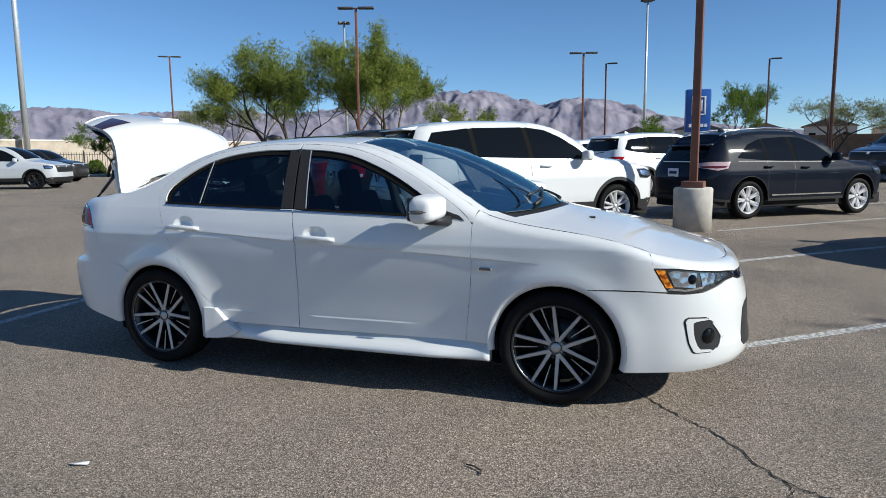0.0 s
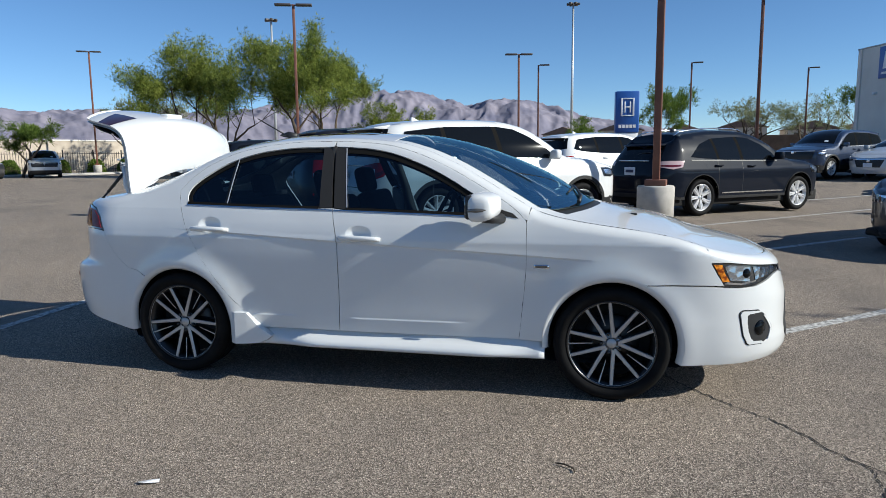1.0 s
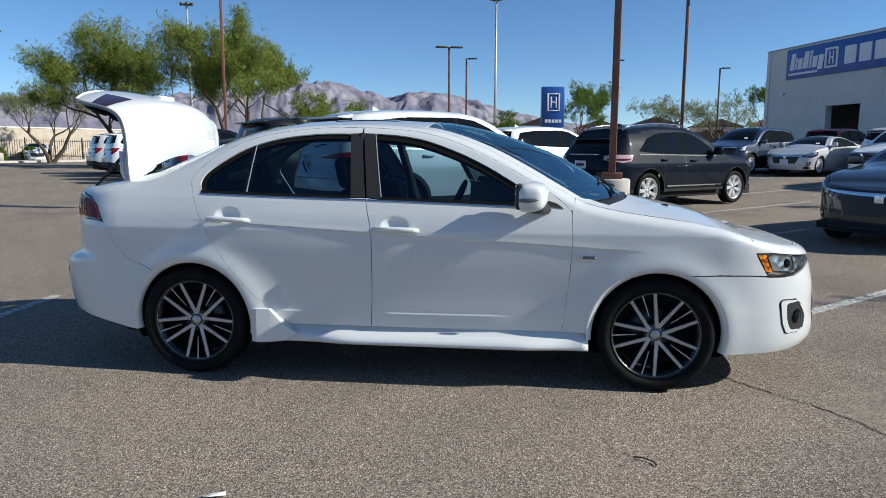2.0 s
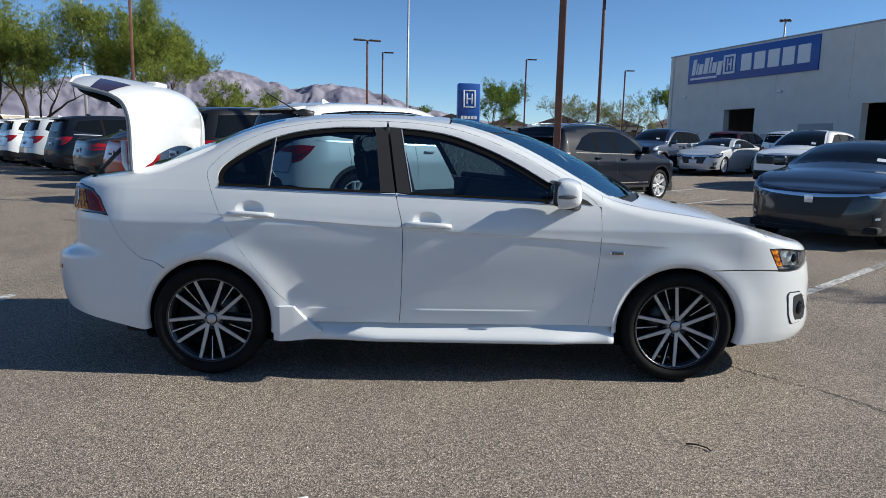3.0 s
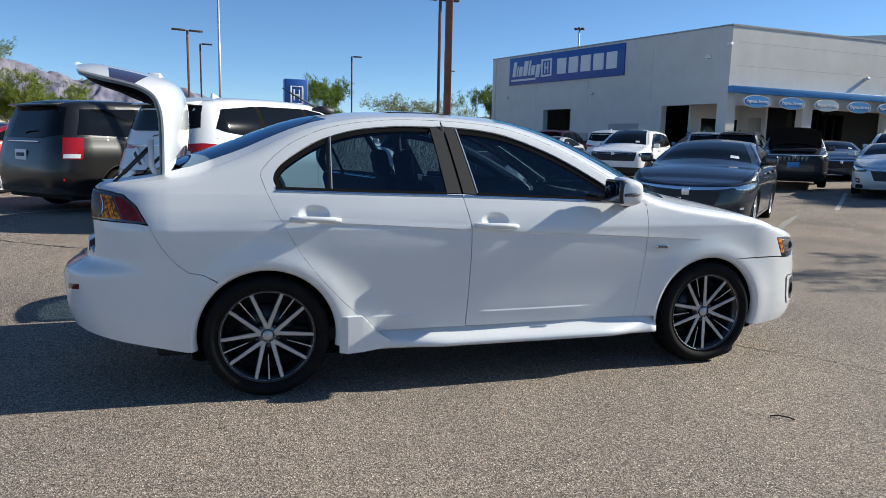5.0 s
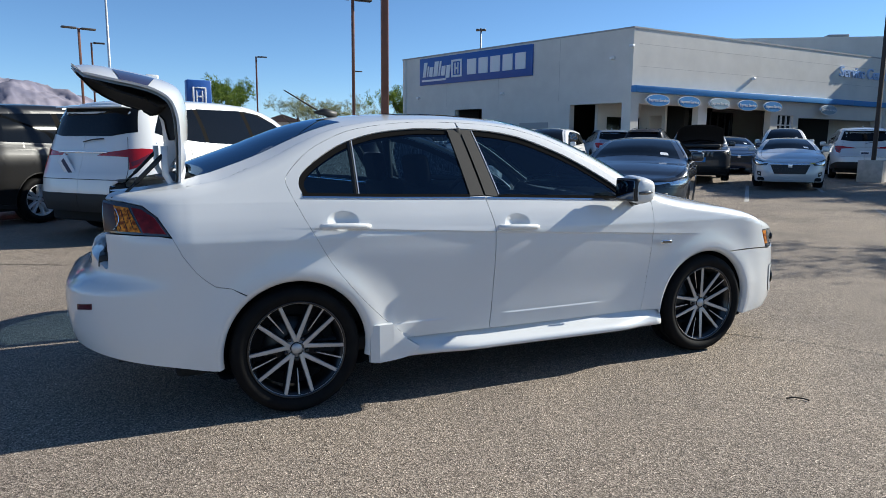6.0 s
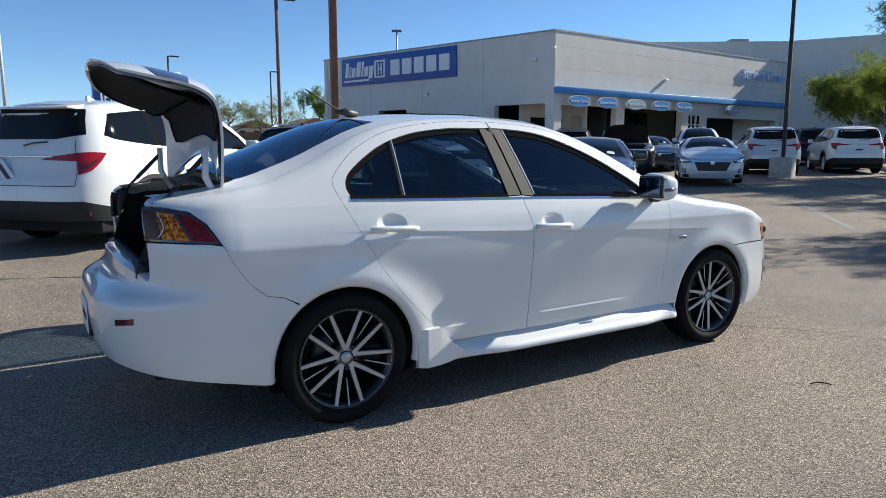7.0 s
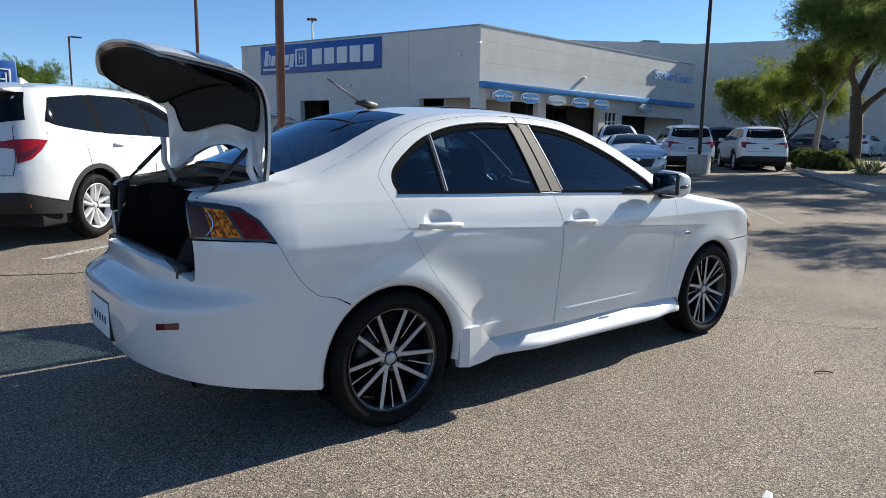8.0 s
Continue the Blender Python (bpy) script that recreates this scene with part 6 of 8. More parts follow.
# rows: kind, paint, x, y, heading, rims, rails, label
ROWS = [
    ("suv", "white", -0.50, 7.05, 41.8, "ten", False, "white three-row sport utility vehicle with grey lower cladding"),
    ("crossover", "slate", 3.85, 11.25, 39, "seven", True, "dark grey metallic crossover with silver roof rails and alloys"),
    ("car", "steel", 8.92, 7.85, 223.5, "ten", False, "dark grey sedan with a chrome grille bar, parked nose out"),
    ("minivan", "brown", -2.58, 9.26, 42.4, "ten", False, "dark grey-brown minivan with upright red tail lamps"),
    ("car", "red", -5.3, 12.8, 43, "ten", False, "metallic red sedan parked in a row of cars"),
    ("car", "black", -7.3, 15.3, 43, "ten", False, "black sedan parked beside a red one"),
    ("suv", "slate", -9.3, 17.6, 43, "ten", False, "dark crossover with red tail lamps in the back row"),
    ("suv", "silver", -11.4, 19.9, 43, "ten", False, "silver crossover parked in the back row"),
    ("suv", "pearl", -13.8, 22.5, 43, "dark", False, "white sport utility vehicle in the back row"),
    ("suv", "silver", -16.0, 24.8, 43, "ten", False, "silver sport utility vehicle at the end of the row"),
    ("suv", "pearl", 1.6, 16.6, 43, "ten", False, "pearl white crossover parked behind the front row"),
    ("minivan", "pearl", -0.6, 24.0, 43, "ten", False, "white van with a dark rear window, far row"),
    ("suv", "navy", 11.94, 26.45, 223, "ten", False, "dark navy crossover facing out of its bay"),
    ("car", "silver", 14.12, 25.55, 223, "ten", False, "silver coupe-like sedan facing out, with a front plate"),
    ("suv", "red", 15.6, 29.5, 43, "ten", False, "red crossover parked near the service bays"),
    ("suv", "pearl", 14.52, 19.41, 222, "dark", False, "white sport utility vehicle with a black grille, facing out"),
    ("suv", "pearl", 15.44, 23.49, 43, "ten", False, "white crossover near the service wall"),
    ("suv", "blue", 20.4, 23.7, 62, "ten", False, "pale blue-grey crossover before the service bay"),
    ("suv", "slate", 18.84, 19.47, 43, "ten", True, "dark crossover with roof rails, its tail to the lot"),
    ("car", "navy", 23.16, 19.35, 232, "ten", False, "dark blue sedan parked beside a black off-roader"),
    ("car", "silver", 18.81, 12.73, 222, "ten", False, "silver sedan facing out of its bay"),
    ("suv", "pearl", 26.53, 19.22, 222, "ten", False, "white crossover behind a silver sedan"),
    ("suv", "silver", 22.81, 12.87, 41, "ten", False, "silver crossover seen from behind, near a lamp pole"),
    ("suv", "pearl", 25.84, 11.49, 41, "ten", False, "white crossover parked by a planted island"),
    ("suv", "slate", 31.09, 16.05, 41, "ten", False, "dark crossover parked far off by the showroom"),
    ("car", "navy", 45.2, 18.2, 5, "ten", False, "dark sedan parked beyond the planted island"),
    ("car", "pearl", 45.5, 15.3, 5, "ten", False, "white sedan parked beyond the planted island"),
    ("suv", "silver", -25.4, 17.6, 24, "dark", False, "grey crossover with black wheels at the lot's edge"),
    ("suv", "black", -31.6, 24.4, 20, "ten", False, "black crossover at the lot's edge"),
    ("suv", "silver", -35.0, 36.0, -47, "ten", False, "silver truck-like vehicle facing the lot"),
    ("car", "pearl", -37.0, 47.5, -52, "ten", False, "white sedan parked against the fence"),
]
parked = []
for kind, color, x, y, yaw, rims, rails, label in ROWS:
    parked.append(vehicle(kind, color, lot(x, y, yaw), label, "minivan" if kind == "minivan" else "car", rims, rails, "front plate" in label, "lens_pale" if kind == "crossover" else "lens_red"))
# the paper plate of the white one hangs askew
for o_ in parked[0].children:
    if o_.name.startswith("number_plate"):
        o_.matrix_basis = pose(0, 0.22, 0.90) @ Matrix.Rotation(radians(52), 4, "X") @ pose(0, 0, -0.88)

# a black off-roader with its bonnet up
jeep = vehicle("suv", "black", lot(18.55, 16.3, 227), "black off-road vehicle with its bonnet propped open", "car", "dark")
hd = bmesh.new()
grid = []
for i in range(9):
    u = i / 8
    rowv = []
    for j in range(13):
        v = -1 + j / 6
        reach = 0.80 * u * (1 - 0.12 * v ** 4)
        bowed = 0.09 * math.sin(math.pi * u) * (1 - 0.4 * v * v)
        rowv.append(hd.verts.new((2.42 + reach * 0.62 - bowed, v * (0.76 - 0.06 * u * u), 1.17 + reach * 0.78 + 0.05 * (1 - v * v))))
    grid.append(rowv)
for g0, g1 in zip(grid, grid[1:]):
    for j in range(12):
        hd.faces.new((g0[j], g0[j + 1], g1[j + 1], g1[j]))
bmesh.ops.solidify(hd, geom=hd.faces[:], thickness=0.035)
part("raised_bonnet", shade(hd), M["plastic"], jeep, "black bonnet standing open, seen from below")
part("engine_cover", block(2.55, 3.45, -0.62, 0.62, 1.08, 1.20, 0.05), M["plastic"], jeep, "black engine bay")
for k in range(7):
    part("grille_slot", block(3.70, 3.742, -0.41 + 0.12 * k, -0.32 + 0.12 * k, 0.80, 0.96, 0.02), M["lens_smoke"], jeep)
part("paper_plate", block(3.74, 3.755, -0.17, 0.17, 0.62, 0.78, 0.004), mat("blue dealer card", (0.04, 0.25, 0.55), 0.5), jeep, "bright blue card plate")

# ---- service building ----
M["stucco"] = mat("grey-beige stucco", (0.42, 0.39, 0.36), 0.9)
mottle(M["stucco"], 0.8, (0.66, 0.625, 0.57), (0.75, 0.715, 0.655), 6)
relief(M["stucco"], 60, 0.25, 0.004)
M["blue_sign"] = mat("blue sign panel", (0.025, 0.10, 0.36), 0.35)
M["band"] = mat("blue fascia band", (0.05, 0.24, 0.55), 0.4)
M["sign_white"] = mat("white sign letters", (0.8, 0.8, 0.8), 0.5)
# near-black, so the bays' inner shade is carried by the colour
M["bay_shade"] = mat("service bay shade colour", (0.03, 0.029, 0.027), 0.9)
M["joint"] = mat("wall joint", (0.52, 0.49, 0.45), 0.9)
M["metal_cap"] = mat("parapet cap", (0.35, 0.34, 0.33), 0.5)
C, L, R = Vector((22.63, 25.1)), Vector((17.15, 43.08)), Vector((45.9, 27.2))
TOP = 7.27
G0 = 0.13


def wall_frame(p, q):
    """A pose at p whose x runs to q, and whose -y faces out to the right of that way."""
    d = q - p
    return pose(p.x, p.y, G0, 0, 0, math.degrees(math.atan2(d.y, d.x))), d.length


def wall_with_holes(length, height, holes, thick=0.4):
    """A wall from x 0 to length (face at y 0, body behind), with openings (x0, x1, z0, z1) through it."""
    bm = bmesh.new()
    xs_ = sorted({0.0, length, *[h[0] for h in holes], *[h[1] for h in holes]})
    zs_ = sorted({0.0, height, *[h[2] for h in holes], *[h[3] for h in holes]})
    solid = {}
    for i in range(len(xs_) - 1):
        for j in range(len(zs_) - 1):
            cx, cz = (xs_[i] + xs_[i + 1]) / 2, (zs_[j] + zs_[j + 1]) / 2
            solid[i, j] = not any(h[0] < cx < h[1] and h[2] < cz < h[3] for h in holes)
    vs = {}

    def v(i, j, y):
        if (i, j, y) not in vs:
            vs[i, j, y] = bm.verts.new((xs_[i], y, zs_[j]))
        return vs[i, j, y]
    for (i, j), s in solid.items():
        if not s:
            continue
        bm.faces.new((v(i, j, 0), v(i + 1, j, 0), v(i + 1, j + 1, 0), v(i, j + 1, 0)))
        bm.faces.new((v(i, j + 1, thick), v(i + 1, j + 1, thick), v(i + 1, j, thick), v(i, j, thick)))
        for (a, b), (p, q) in (((i - 1, j), ((i, j + 1), (i, j))), ((i + 1, j), ((i + 1, j), (i + 1, j + 1))), ((i, j - 1), ((i, j), (i + 1, j))), ((i, j + 1), ((i + 1, j + 1), (i, j + 1)))):
            if not solid.get((a, b), False):
                bm.faces.new((v(*p, 0), v(*p, thick), v(*q, thick), v(*q, 0)))
    bmesh.ops.recalc_face_normals(bm, faces=bm.faces[:])
    return bm


service = thing("service_building", "grey stucco service building with open bays and a blue band", "building")
mA, lenA = wall_frame(L, C)
mB, lenB = wall_frame(C, R)
holesA = [(lenA - 13.3, lenA - 10.8, 0.0, 3.55), (lenA - 3.9, lenA - 0.55, 0.0, 3.5)]
wA = part("wall", wall_with_holes(lenA, TOP - G0, holesA), M["stucco"], service, "shaded stucco side wall with a sign")
wA.matrix_basis = mA
# joints of the side wall panels
for k in range(1, 4):
    j = part("wall_joint", block(lenA * k / 4 - 0.012, lenA * k / 4 + 0.012, -0.004, 0.02, 3.75, TOP - G0 - 0.06), M["joint"], wA)
holesB = [(0.55, 5.0, 0.0, 3.45), (5.7, 11.2, 0.0, 3.45), (11.9, 13.4, 0.0, 3.2), (13.9, lenB - 1.0, 0.0, 3.1)]
wB = part("wall", wall_with_holes(lenB, TOP - G0, holesB), M["stucco"], service, "sunlit stucco front with square openings")
wB.matrix_basis = mB
for z in (5.3, 6.4):
    part("wall_joint", block(0.4, lenB - 0.4, -0.002, 0.02, z, z + 0.02), M["joint"], wB)
bd = part("fascia_band", block(-0.05, lenB - 4.4, -0.35, -0.003, 4.0, 4.32, 0.01), M["band"], service, "bright blue fascia band")
bd.matrix_basis = mB
bd = part("fascia_band", block(lenB - 4.35, lenB, -0.30, -0.003, 4.0, 4.32, 0.01), M["band"], service)
bd.matrix_basis = mB
for w, ln in ((mA, lenA), (mB, lenB)):
    cp = part("parapet_cap", block(-0.03, ln + 0.03, -0.03, 0.45, TOP - G0, TOP - G0 + 0.08), M["metal_cap"], service)
    cp.matrix_basis = w
# rooms behind the openings, their shade put into a near-black colour
rm = part("bay_interior", wall_with_holes(lenB - 0.8, 4.2, []), M["bay_shade"], service, "bay interior with its shade put into the colour")
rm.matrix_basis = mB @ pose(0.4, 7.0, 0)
fl = part("bay_ceiling", block(0.4, lenB - 0.4, 0.41, 7.0, 3.9, 4.0), M["bay_shade"], service)
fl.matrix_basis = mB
rm = part("bay_interior", wall_with_holes(lenA - 0.8, 4.2, []), M["bay_shade"], service)
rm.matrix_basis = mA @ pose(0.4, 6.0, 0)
fl = part("bay_ceiling", block(0.4, lenA - 0.5, 0.41, 6.0, 3.9, 4.0), M["bay_shade"], service)
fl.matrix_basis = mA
# added dark panel: stands in for shade deep in the garage
o = part("bay_dark_panel", block(13.9, lenB - 0.6, 2.2, 2.4, 0, 3.9), M["bay_shade"], service, "added dark panel standing in for the garage's shaded depth")
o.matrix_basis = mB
# inner shopfront: glass between dark frames, and bright doors
for i in range(9):
    x = 5.9 + i * 0.66
    o = part("shopfront_mullion", block(x, x + 0.06, 2.6, 2.7, 0, 3.4), M["plastic"], service)
    o.matrix_basis = mB
o = part("shopfront_glass", block(5.8, 11.3, 2.68, 2.70, 0, 3.4), M["far_glass"], service, "dark shopfront glass")
o.matrix_basis = mB
for i in range(4):
    o = part("door_frame", block(11.9 + 0.48 * i, 11.96 + 0.48 * i, 0.1, 0.2, 0, 3.2), M["sign_white"], service, "white glazed door frame")
    o.matrix_basis = mB
for z in (0.9, 1.8, 2.6):
    o = part("door_rail", block(11.9, 13.4, 0.1, 0.2, z, z + 0.06), M["sign_white"], service)
    o.matrix_basis = mB
o = part("door_glass", block(11.9, 13.4, 0.20, 0.22, 0, 3.2), M["far_glass"], service)
o.matrix_basis = mB
for x0, x1 in ((1.1, 2.4), (3.0, 4.4)):
    o = part("inner_door", block(x0, x1, 3.0, 3.1, 0, 2.9), M["far_glass"], service)
    o.matrix_basis = mB
o = part("inner_wall", wall_with_holes(5.2, 3.9, [(0.7, 2.0, 0, 2.9), (2.6, 4.0, 0, 2.9)], 0.2), M["stucco"], service)
o.matrix_basis = mB @ pose(0.4, 2.9, 0)
o = part("inner_wall", wall_with_holes(3.4, 3.9, [(0.3, 1.7, 0, 3.0), (2.4, 3.2, 0, 3.0)], 0.2), M["stucco"], service)
o.matrix_basis = mA @ pose(lenA - 3.95, 4.2, 0)
o = part("shutter_door", block(lenA - 7.6, lenA - 5.4, -0.02, 0.05, 0, 2.6, 0.01), M["metal_cap"], service, "grey roller door")
o.matrix_basis = mA
o = part("side_door", block(lenA - 10.2, lenA - 9.2, -0.02, 0.05, 0, 2.1, 0.01), M["metal_cap"], service)
o.matrix_basis = mA
# roof slab so the rooms are closed
rf = bmesh.new()
inner = (L - C).normalized()
far = R + inner * 19
rf.faces.new([rf.verts.new((p.x, p.y, TOP - 0.7)) for p in (C, R, far, L)])
part("roof", rf, M["metal_cap"], service)
for a, b in ((R, far), (far, L)):
    mm, ln = wall_frame(a, b)
    o = part("wall", wall_with_holes(ln, TOP - G0, []), M["stucco"], service)
    o.matrix_basis = mm
# wall lamps and cameras
for m_, x, z in ((mA, lenA - 9.0, 4.3), (mA, lenA - 17.0, 4.4), (mA, lenA - 1.2, 5.7), (mB, 9.3, 5.1), (mA, lenA - 0.05, 6.2)):
    o = part("wall_lamp", block(x - 0.12, x + 0.12, -0.18, 0.0, z, z + 0.14, 0.03), M["sign_white"], service, "white wall lamp housing")
    o.matrix_basis = m_
# the big sign: plain shapes stand for the brand
sign = thing("wall_sign", "blue wall sign with plain white shapes", "sign")
sign.matrix_basis = mA @ pose(lenA - 6.63 - 10.17, -0.003, 5.28)
SW, SH = 10.17, 1.76
part("sign_panel", block(0, SW, -0.10, 0, 0, SH, 0.01), M["blue_sign"], sign, "blue sign panel")
shapes = []
x = 0.35
for wd, hh, z0 in ((0.32, 0.95, 0.52), (0.12, 0.7, 0.52), (0.36, 0.62, 0.52), (0.40, 0.95, 0.52), (0.16, 0.95, 0.52), (0.38, 0.62, 0.52), (0.38, 0.8, 0.36)):
    shapes.append((x, x + wd, z0, z0 + hh))
    x += wd + 0.10
shapes.append((0.30, 2.75, 0.22, 0.34))
for i in range(5):
    shapes.append((4.75 + i * 1.03, 4.75 + i * 1.03 + 0.80, 0.42, 1.36))
for a, b, c_, d in shapes:
    pr = bmesh.new()
    sl = 0.16 if a < 3 else 0.0
    f0 = [pr.verts.new((px + sl * (pz - 0.4), -0.14, pz)) for px, pz in ((a, c_), (b, c_), (b, d), (a, d))]
    f1 = [pr.verts.new((v.co.x, -0.098, v.co.z)) for v in f0]
    pr.faces.new(f0)
    for k in range(4):
        pr.faces.new((f0[k], f1[k], f1[(k + 1) % 4], f0[(k + 1) % 4]))
    part("sign_shape", pr, M["sign_white"], sign)
for a, b, c_, d in ((3.25, 3.40, 0.35, 1.45), (4.10, 4.25, 0.35, 1.45), (3.40, 4.10, 0.35, 0.47), (3.40, 4.10, 1.33, 1.45), (3.56, 3.66, 0.55, 1.25), (3.84, 3.94, 0.55, 1.25), (3.66, 3.84, 0.85, 0.95)):
    part("sign_shape", block(a, b, -0.14, -0.098, c_, d, 0.01), M["sign_white"], sign)


def words(name, text, size, material, parent, m, extrude=0.01, label=""):
    cu = bpy.data.curves.new(name, "FONT")
    cu.body, cu.size, cu.extrude, cu.align_x, cu.align_y = text, size, extrude, "CENTER", "CENTER"
    cu.materials.append(material)
    o = new(name, cu)
    o.parent = parent
    o.matrix_basis = m
    if label:
        o["label"] = label
    return o


# two of the faces are paler: glare is put into their colour
for x, pale in ((1.45, 0), (3.75, 0), (6.15, 1), (8.5, 0), (10.75, 0), (16.2, 1)):
    ov = thing("oval_sign", "blue oval sign reading Express Service" if not pale else "oval sign with glare painted into its pale face", "sign", mB @ pose(x, -0.40, 3.62), "oval signs")
    for nm, sc, dy, mt in (("oval_rim", 1.0, 0.0, "sign_white"), ("oval_face", 0.93, -0.02, "band" if not pale else "blue_glare")):
        if mt == "blue_glare" and mt not in M:
            M[mt] = mat("blue sign with painted glare", (0.30, 0.42, 0.50), 0.5)
        b_ = bmesh.new()
        bmesh.ops.create_cone(b_, cap_ends=True, segments=40, radius1=1, radius2=1, depth=0.08)
        for v in b_.verts:
            v.co = (v.co.x * 0.86 * sc, v.co.z + dy, v.co.y * 0.30 * sc)
        part(nm, b_, M[mt], ov)
    part("bracket", block(-0.05, 0.05, 0.0, 0.38, -0.05, 0.05), M["plastic"], ov)
    words("lettering", "Express Service", 0.225, M["sign_white"], ov, pose(0, -0.068, 0, 90, 0, 0))
sc_ = thing("service_center_sign", "raised blue letters reading Service Center", "sign", mB @ pose(lenB - 2.9, -0.08, 6.05))
M["letter_blue"] = mat("light blue letter faces", (0.42, 0.57, 0.82), 0.4)
words("lettering", "Service Center", 0.95, M["letter_blue"], sc_, pose(0, 0, 0, 90, 0, 0), 0.06)

# the taller showroom beyond
show = thing("showroom", "tall grey stucco showroom wall behind the service building", "building")
S0, S1 = R + Vector((0.0, 0.02)), R + Vector((9.5, -19.0))
mS, lenS = wall_frame(S0, S1)
o = part("wall", wall_with_holes(lenS, 8.7, [(lenS - 7, lenS - 1, 0, 3.2)]), M["stucco"], show)
o.matrix_basis = mS
o = part("dark_glass", block(lenS - 7, lenS - 1, 0.2, 0.25, 0, 3.2), M["far_glass"], show, "dark showroom glass")
o.matrix_basis = mS
S2 = S1 + Vector((30, 14))
mS2, lenS2 = wall_frame(S1, S2)
o = part("wall", wall_with_holes(lenS2, 8.7, []), M["stucco"], show)
o.matrix_basis = mS2
S3 = R + Vector((-12, 8))
mS3, lenS3 = wall_frame(S3, S0)
o = part("wall", wall_with_holes(lenS3, 8.7, []), M["stucco"], show)
o.matrix_basis = mS3
rt = part("roof_unit", block(10.5, 11.8, 0.2, 1.2, 8.7, 8.9, 0.03), M["metal_cap"], show)
rt.matrix_basis = mS3

# ---- lamp poles ----
M["rust"] = mat("red-brown painted steel", (0.16, 0.065, 0.04), 0.55)
mottle(M["rust"], 3, (0.13, 0.05, 0.03), (0.20, 0.085, 0.055))
M["concrete"] = mat("pale concrete", (0.42, 0.40, 0.37), 0.9)
mottle(M["concrete"], 6, (0.36, 0.34, 0.31), (0.50, 0.47, 0.43), 6)
relief(M["concrete"], 80, 0.2, 0.003)
# backlit pole: its shade is put into this near-black brown
M["backlit_post"] = mat("brown steel with backlit shade", (0.028, 0.018, 0.015), 0.6)
M["galv"] = mat("pale galvanised steel", (0.55, 0.57, 0.58), 0.4, 0.5)
M["lamp_head"] = mat("dark lamp head", (0.06, 0.05, 0.045), 0.5)


def lamp_pole(x, y, height, heads=2, yaw=0, base=0.70, wide=0.06, label="red-brown square lamp pole with flat twin heads", square=False):
    p = thing("lamp_pole", label, "lamp", pose(x, y, ground_z(x, y), 0, 0, yaw), "lamp poles")
    if square:
        part("footing", block(-0.36, 0.36, -0.36, 0.36, -0.1, base, 0.02), M["concrete"], p, "square pale concrete footing")
    elif base:
        part("footing", shade(lathe([(0.001, 0.0), (0.30, 0.0), (0.305, base - 0.03), (0.285, base), (0.001, base)], 40, "z")), M["concrete"], p, "round pale concrete footing")
        part("base_cover", block(-0.17, 0.17, -0.17, 0.17, base, base + 0.10, 0.01), M["rust"], p)
    part("post", block(-wide, wide, -wide, wide, base, height, 0.012), M["backlit_post" if square else "rust"], p, "square steel post with backlit shade in its colour" if square else "square red-brown steel post")
    for k in range(heads):
        a = [0, 180, 90][k]
        hd_ = block(0.12, 0.85, -0.16, 0.16, -0.04, 0.05, 0.02)
        tube(hd_, [(0.0, 0, 0.0), (0.2, 0, 0.0)], 0.03, 8)
        o = part("lamp_head", hd_, M["lamp_head"], p, "flat dark lamp head")
        o.matrix_basis = pose(0, 0, height - 0.02, 0, 0, a)
    return p


lamp_pole(3.40, 8.30, 6.9, 2, -8)
lamp_pole(8.55, 26.9, 7.35, 2, 0)
lamp_pole(-11.73, 26.78, 8.2, 2, 20)
lamp_pole(-2.9, 40.21, 7.4, 2, 15)
lamp_pole(-2.74, 51.27, 8.06, 1, 0)
lamp_pole(9.01, 55.01, 7.78, 1, 0)
lamp_pole(19.09, 61.27, 7.6, 1, 0)
lamp_pole(-36.0, 42.2, 9.3, 2, 30)
lamp_pole(21.4, 11.45, 7.6, 2, 20, label="square lamp pole, backlit shade in its colour, on a square concrete footing", square=True)


def mast(x, y, height):
    p = thing("light_mast", "tall pale steel mast with a lamp cluster", "lamp", pose(x, y, ground_z(x, y)), "light masts")
    b_ = bmesh.new()
    tube(b_, [(0, 0, 0), (0, 0, height)], [0.24, 0.13], 12)
    part("post", b_, M["galv"], p)
    for k in range(6):
        o = part("lamp_head", block(0.3, 0.95, -0.18, 0.18, -0.15, 0.15, 0.05), M["lamp_head"], p)
        o.matrix_basis = pose(0, 0, height, 0, 0, 60 * k)
    rg = bmesh.new()
    tube(rg, [(0.45 * math.cos(2 * math.pi * i / 16), 0.45 * math.sin(2 * math.pi * i / 16), height) for i in range(17)], 0.05, 6)
    part("lamp_ring", rg, M["galv"], p)


mast(-2.56, 100.2, 22.5)
mast(-44.5, 89.0, 20.5)
mast(-43.0, 34.6, 24.0)
mast(58.0, 110.0, 20.5)

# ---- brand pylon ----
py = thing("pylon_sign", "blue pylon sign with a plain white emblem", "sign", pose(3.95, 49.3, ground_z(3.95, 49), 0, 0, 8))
part("pylon_body", block(-0.85, 0.85, -0.35, 0.35, 2.4, 5.4, 0.08), M["blue_sign"], py)
part("pylon_base", block(-0.78, 0.78, -0.3, 0.3, 0, 2.4, 0.03), M["sign_white"], py)
for a, b, c_, d in ((-0.48, -0.36, 3.6, 4.9), (0.36, 0.48, 3.6, 4.9), (-0.36, 0.36, 3.6, 3.68), (-0.36, 0.36, 4.82, 4.9), (-0.24, -0.15, 3.85, 4.65), (0.15, 0.24, 3.85, 4.65), (-0.15, 0.15, 4.2, 4.3)):
    part("sign_shape", block(a, b, -0.39, -0.345, c_, d, 0.01), M["sign_white"], py)
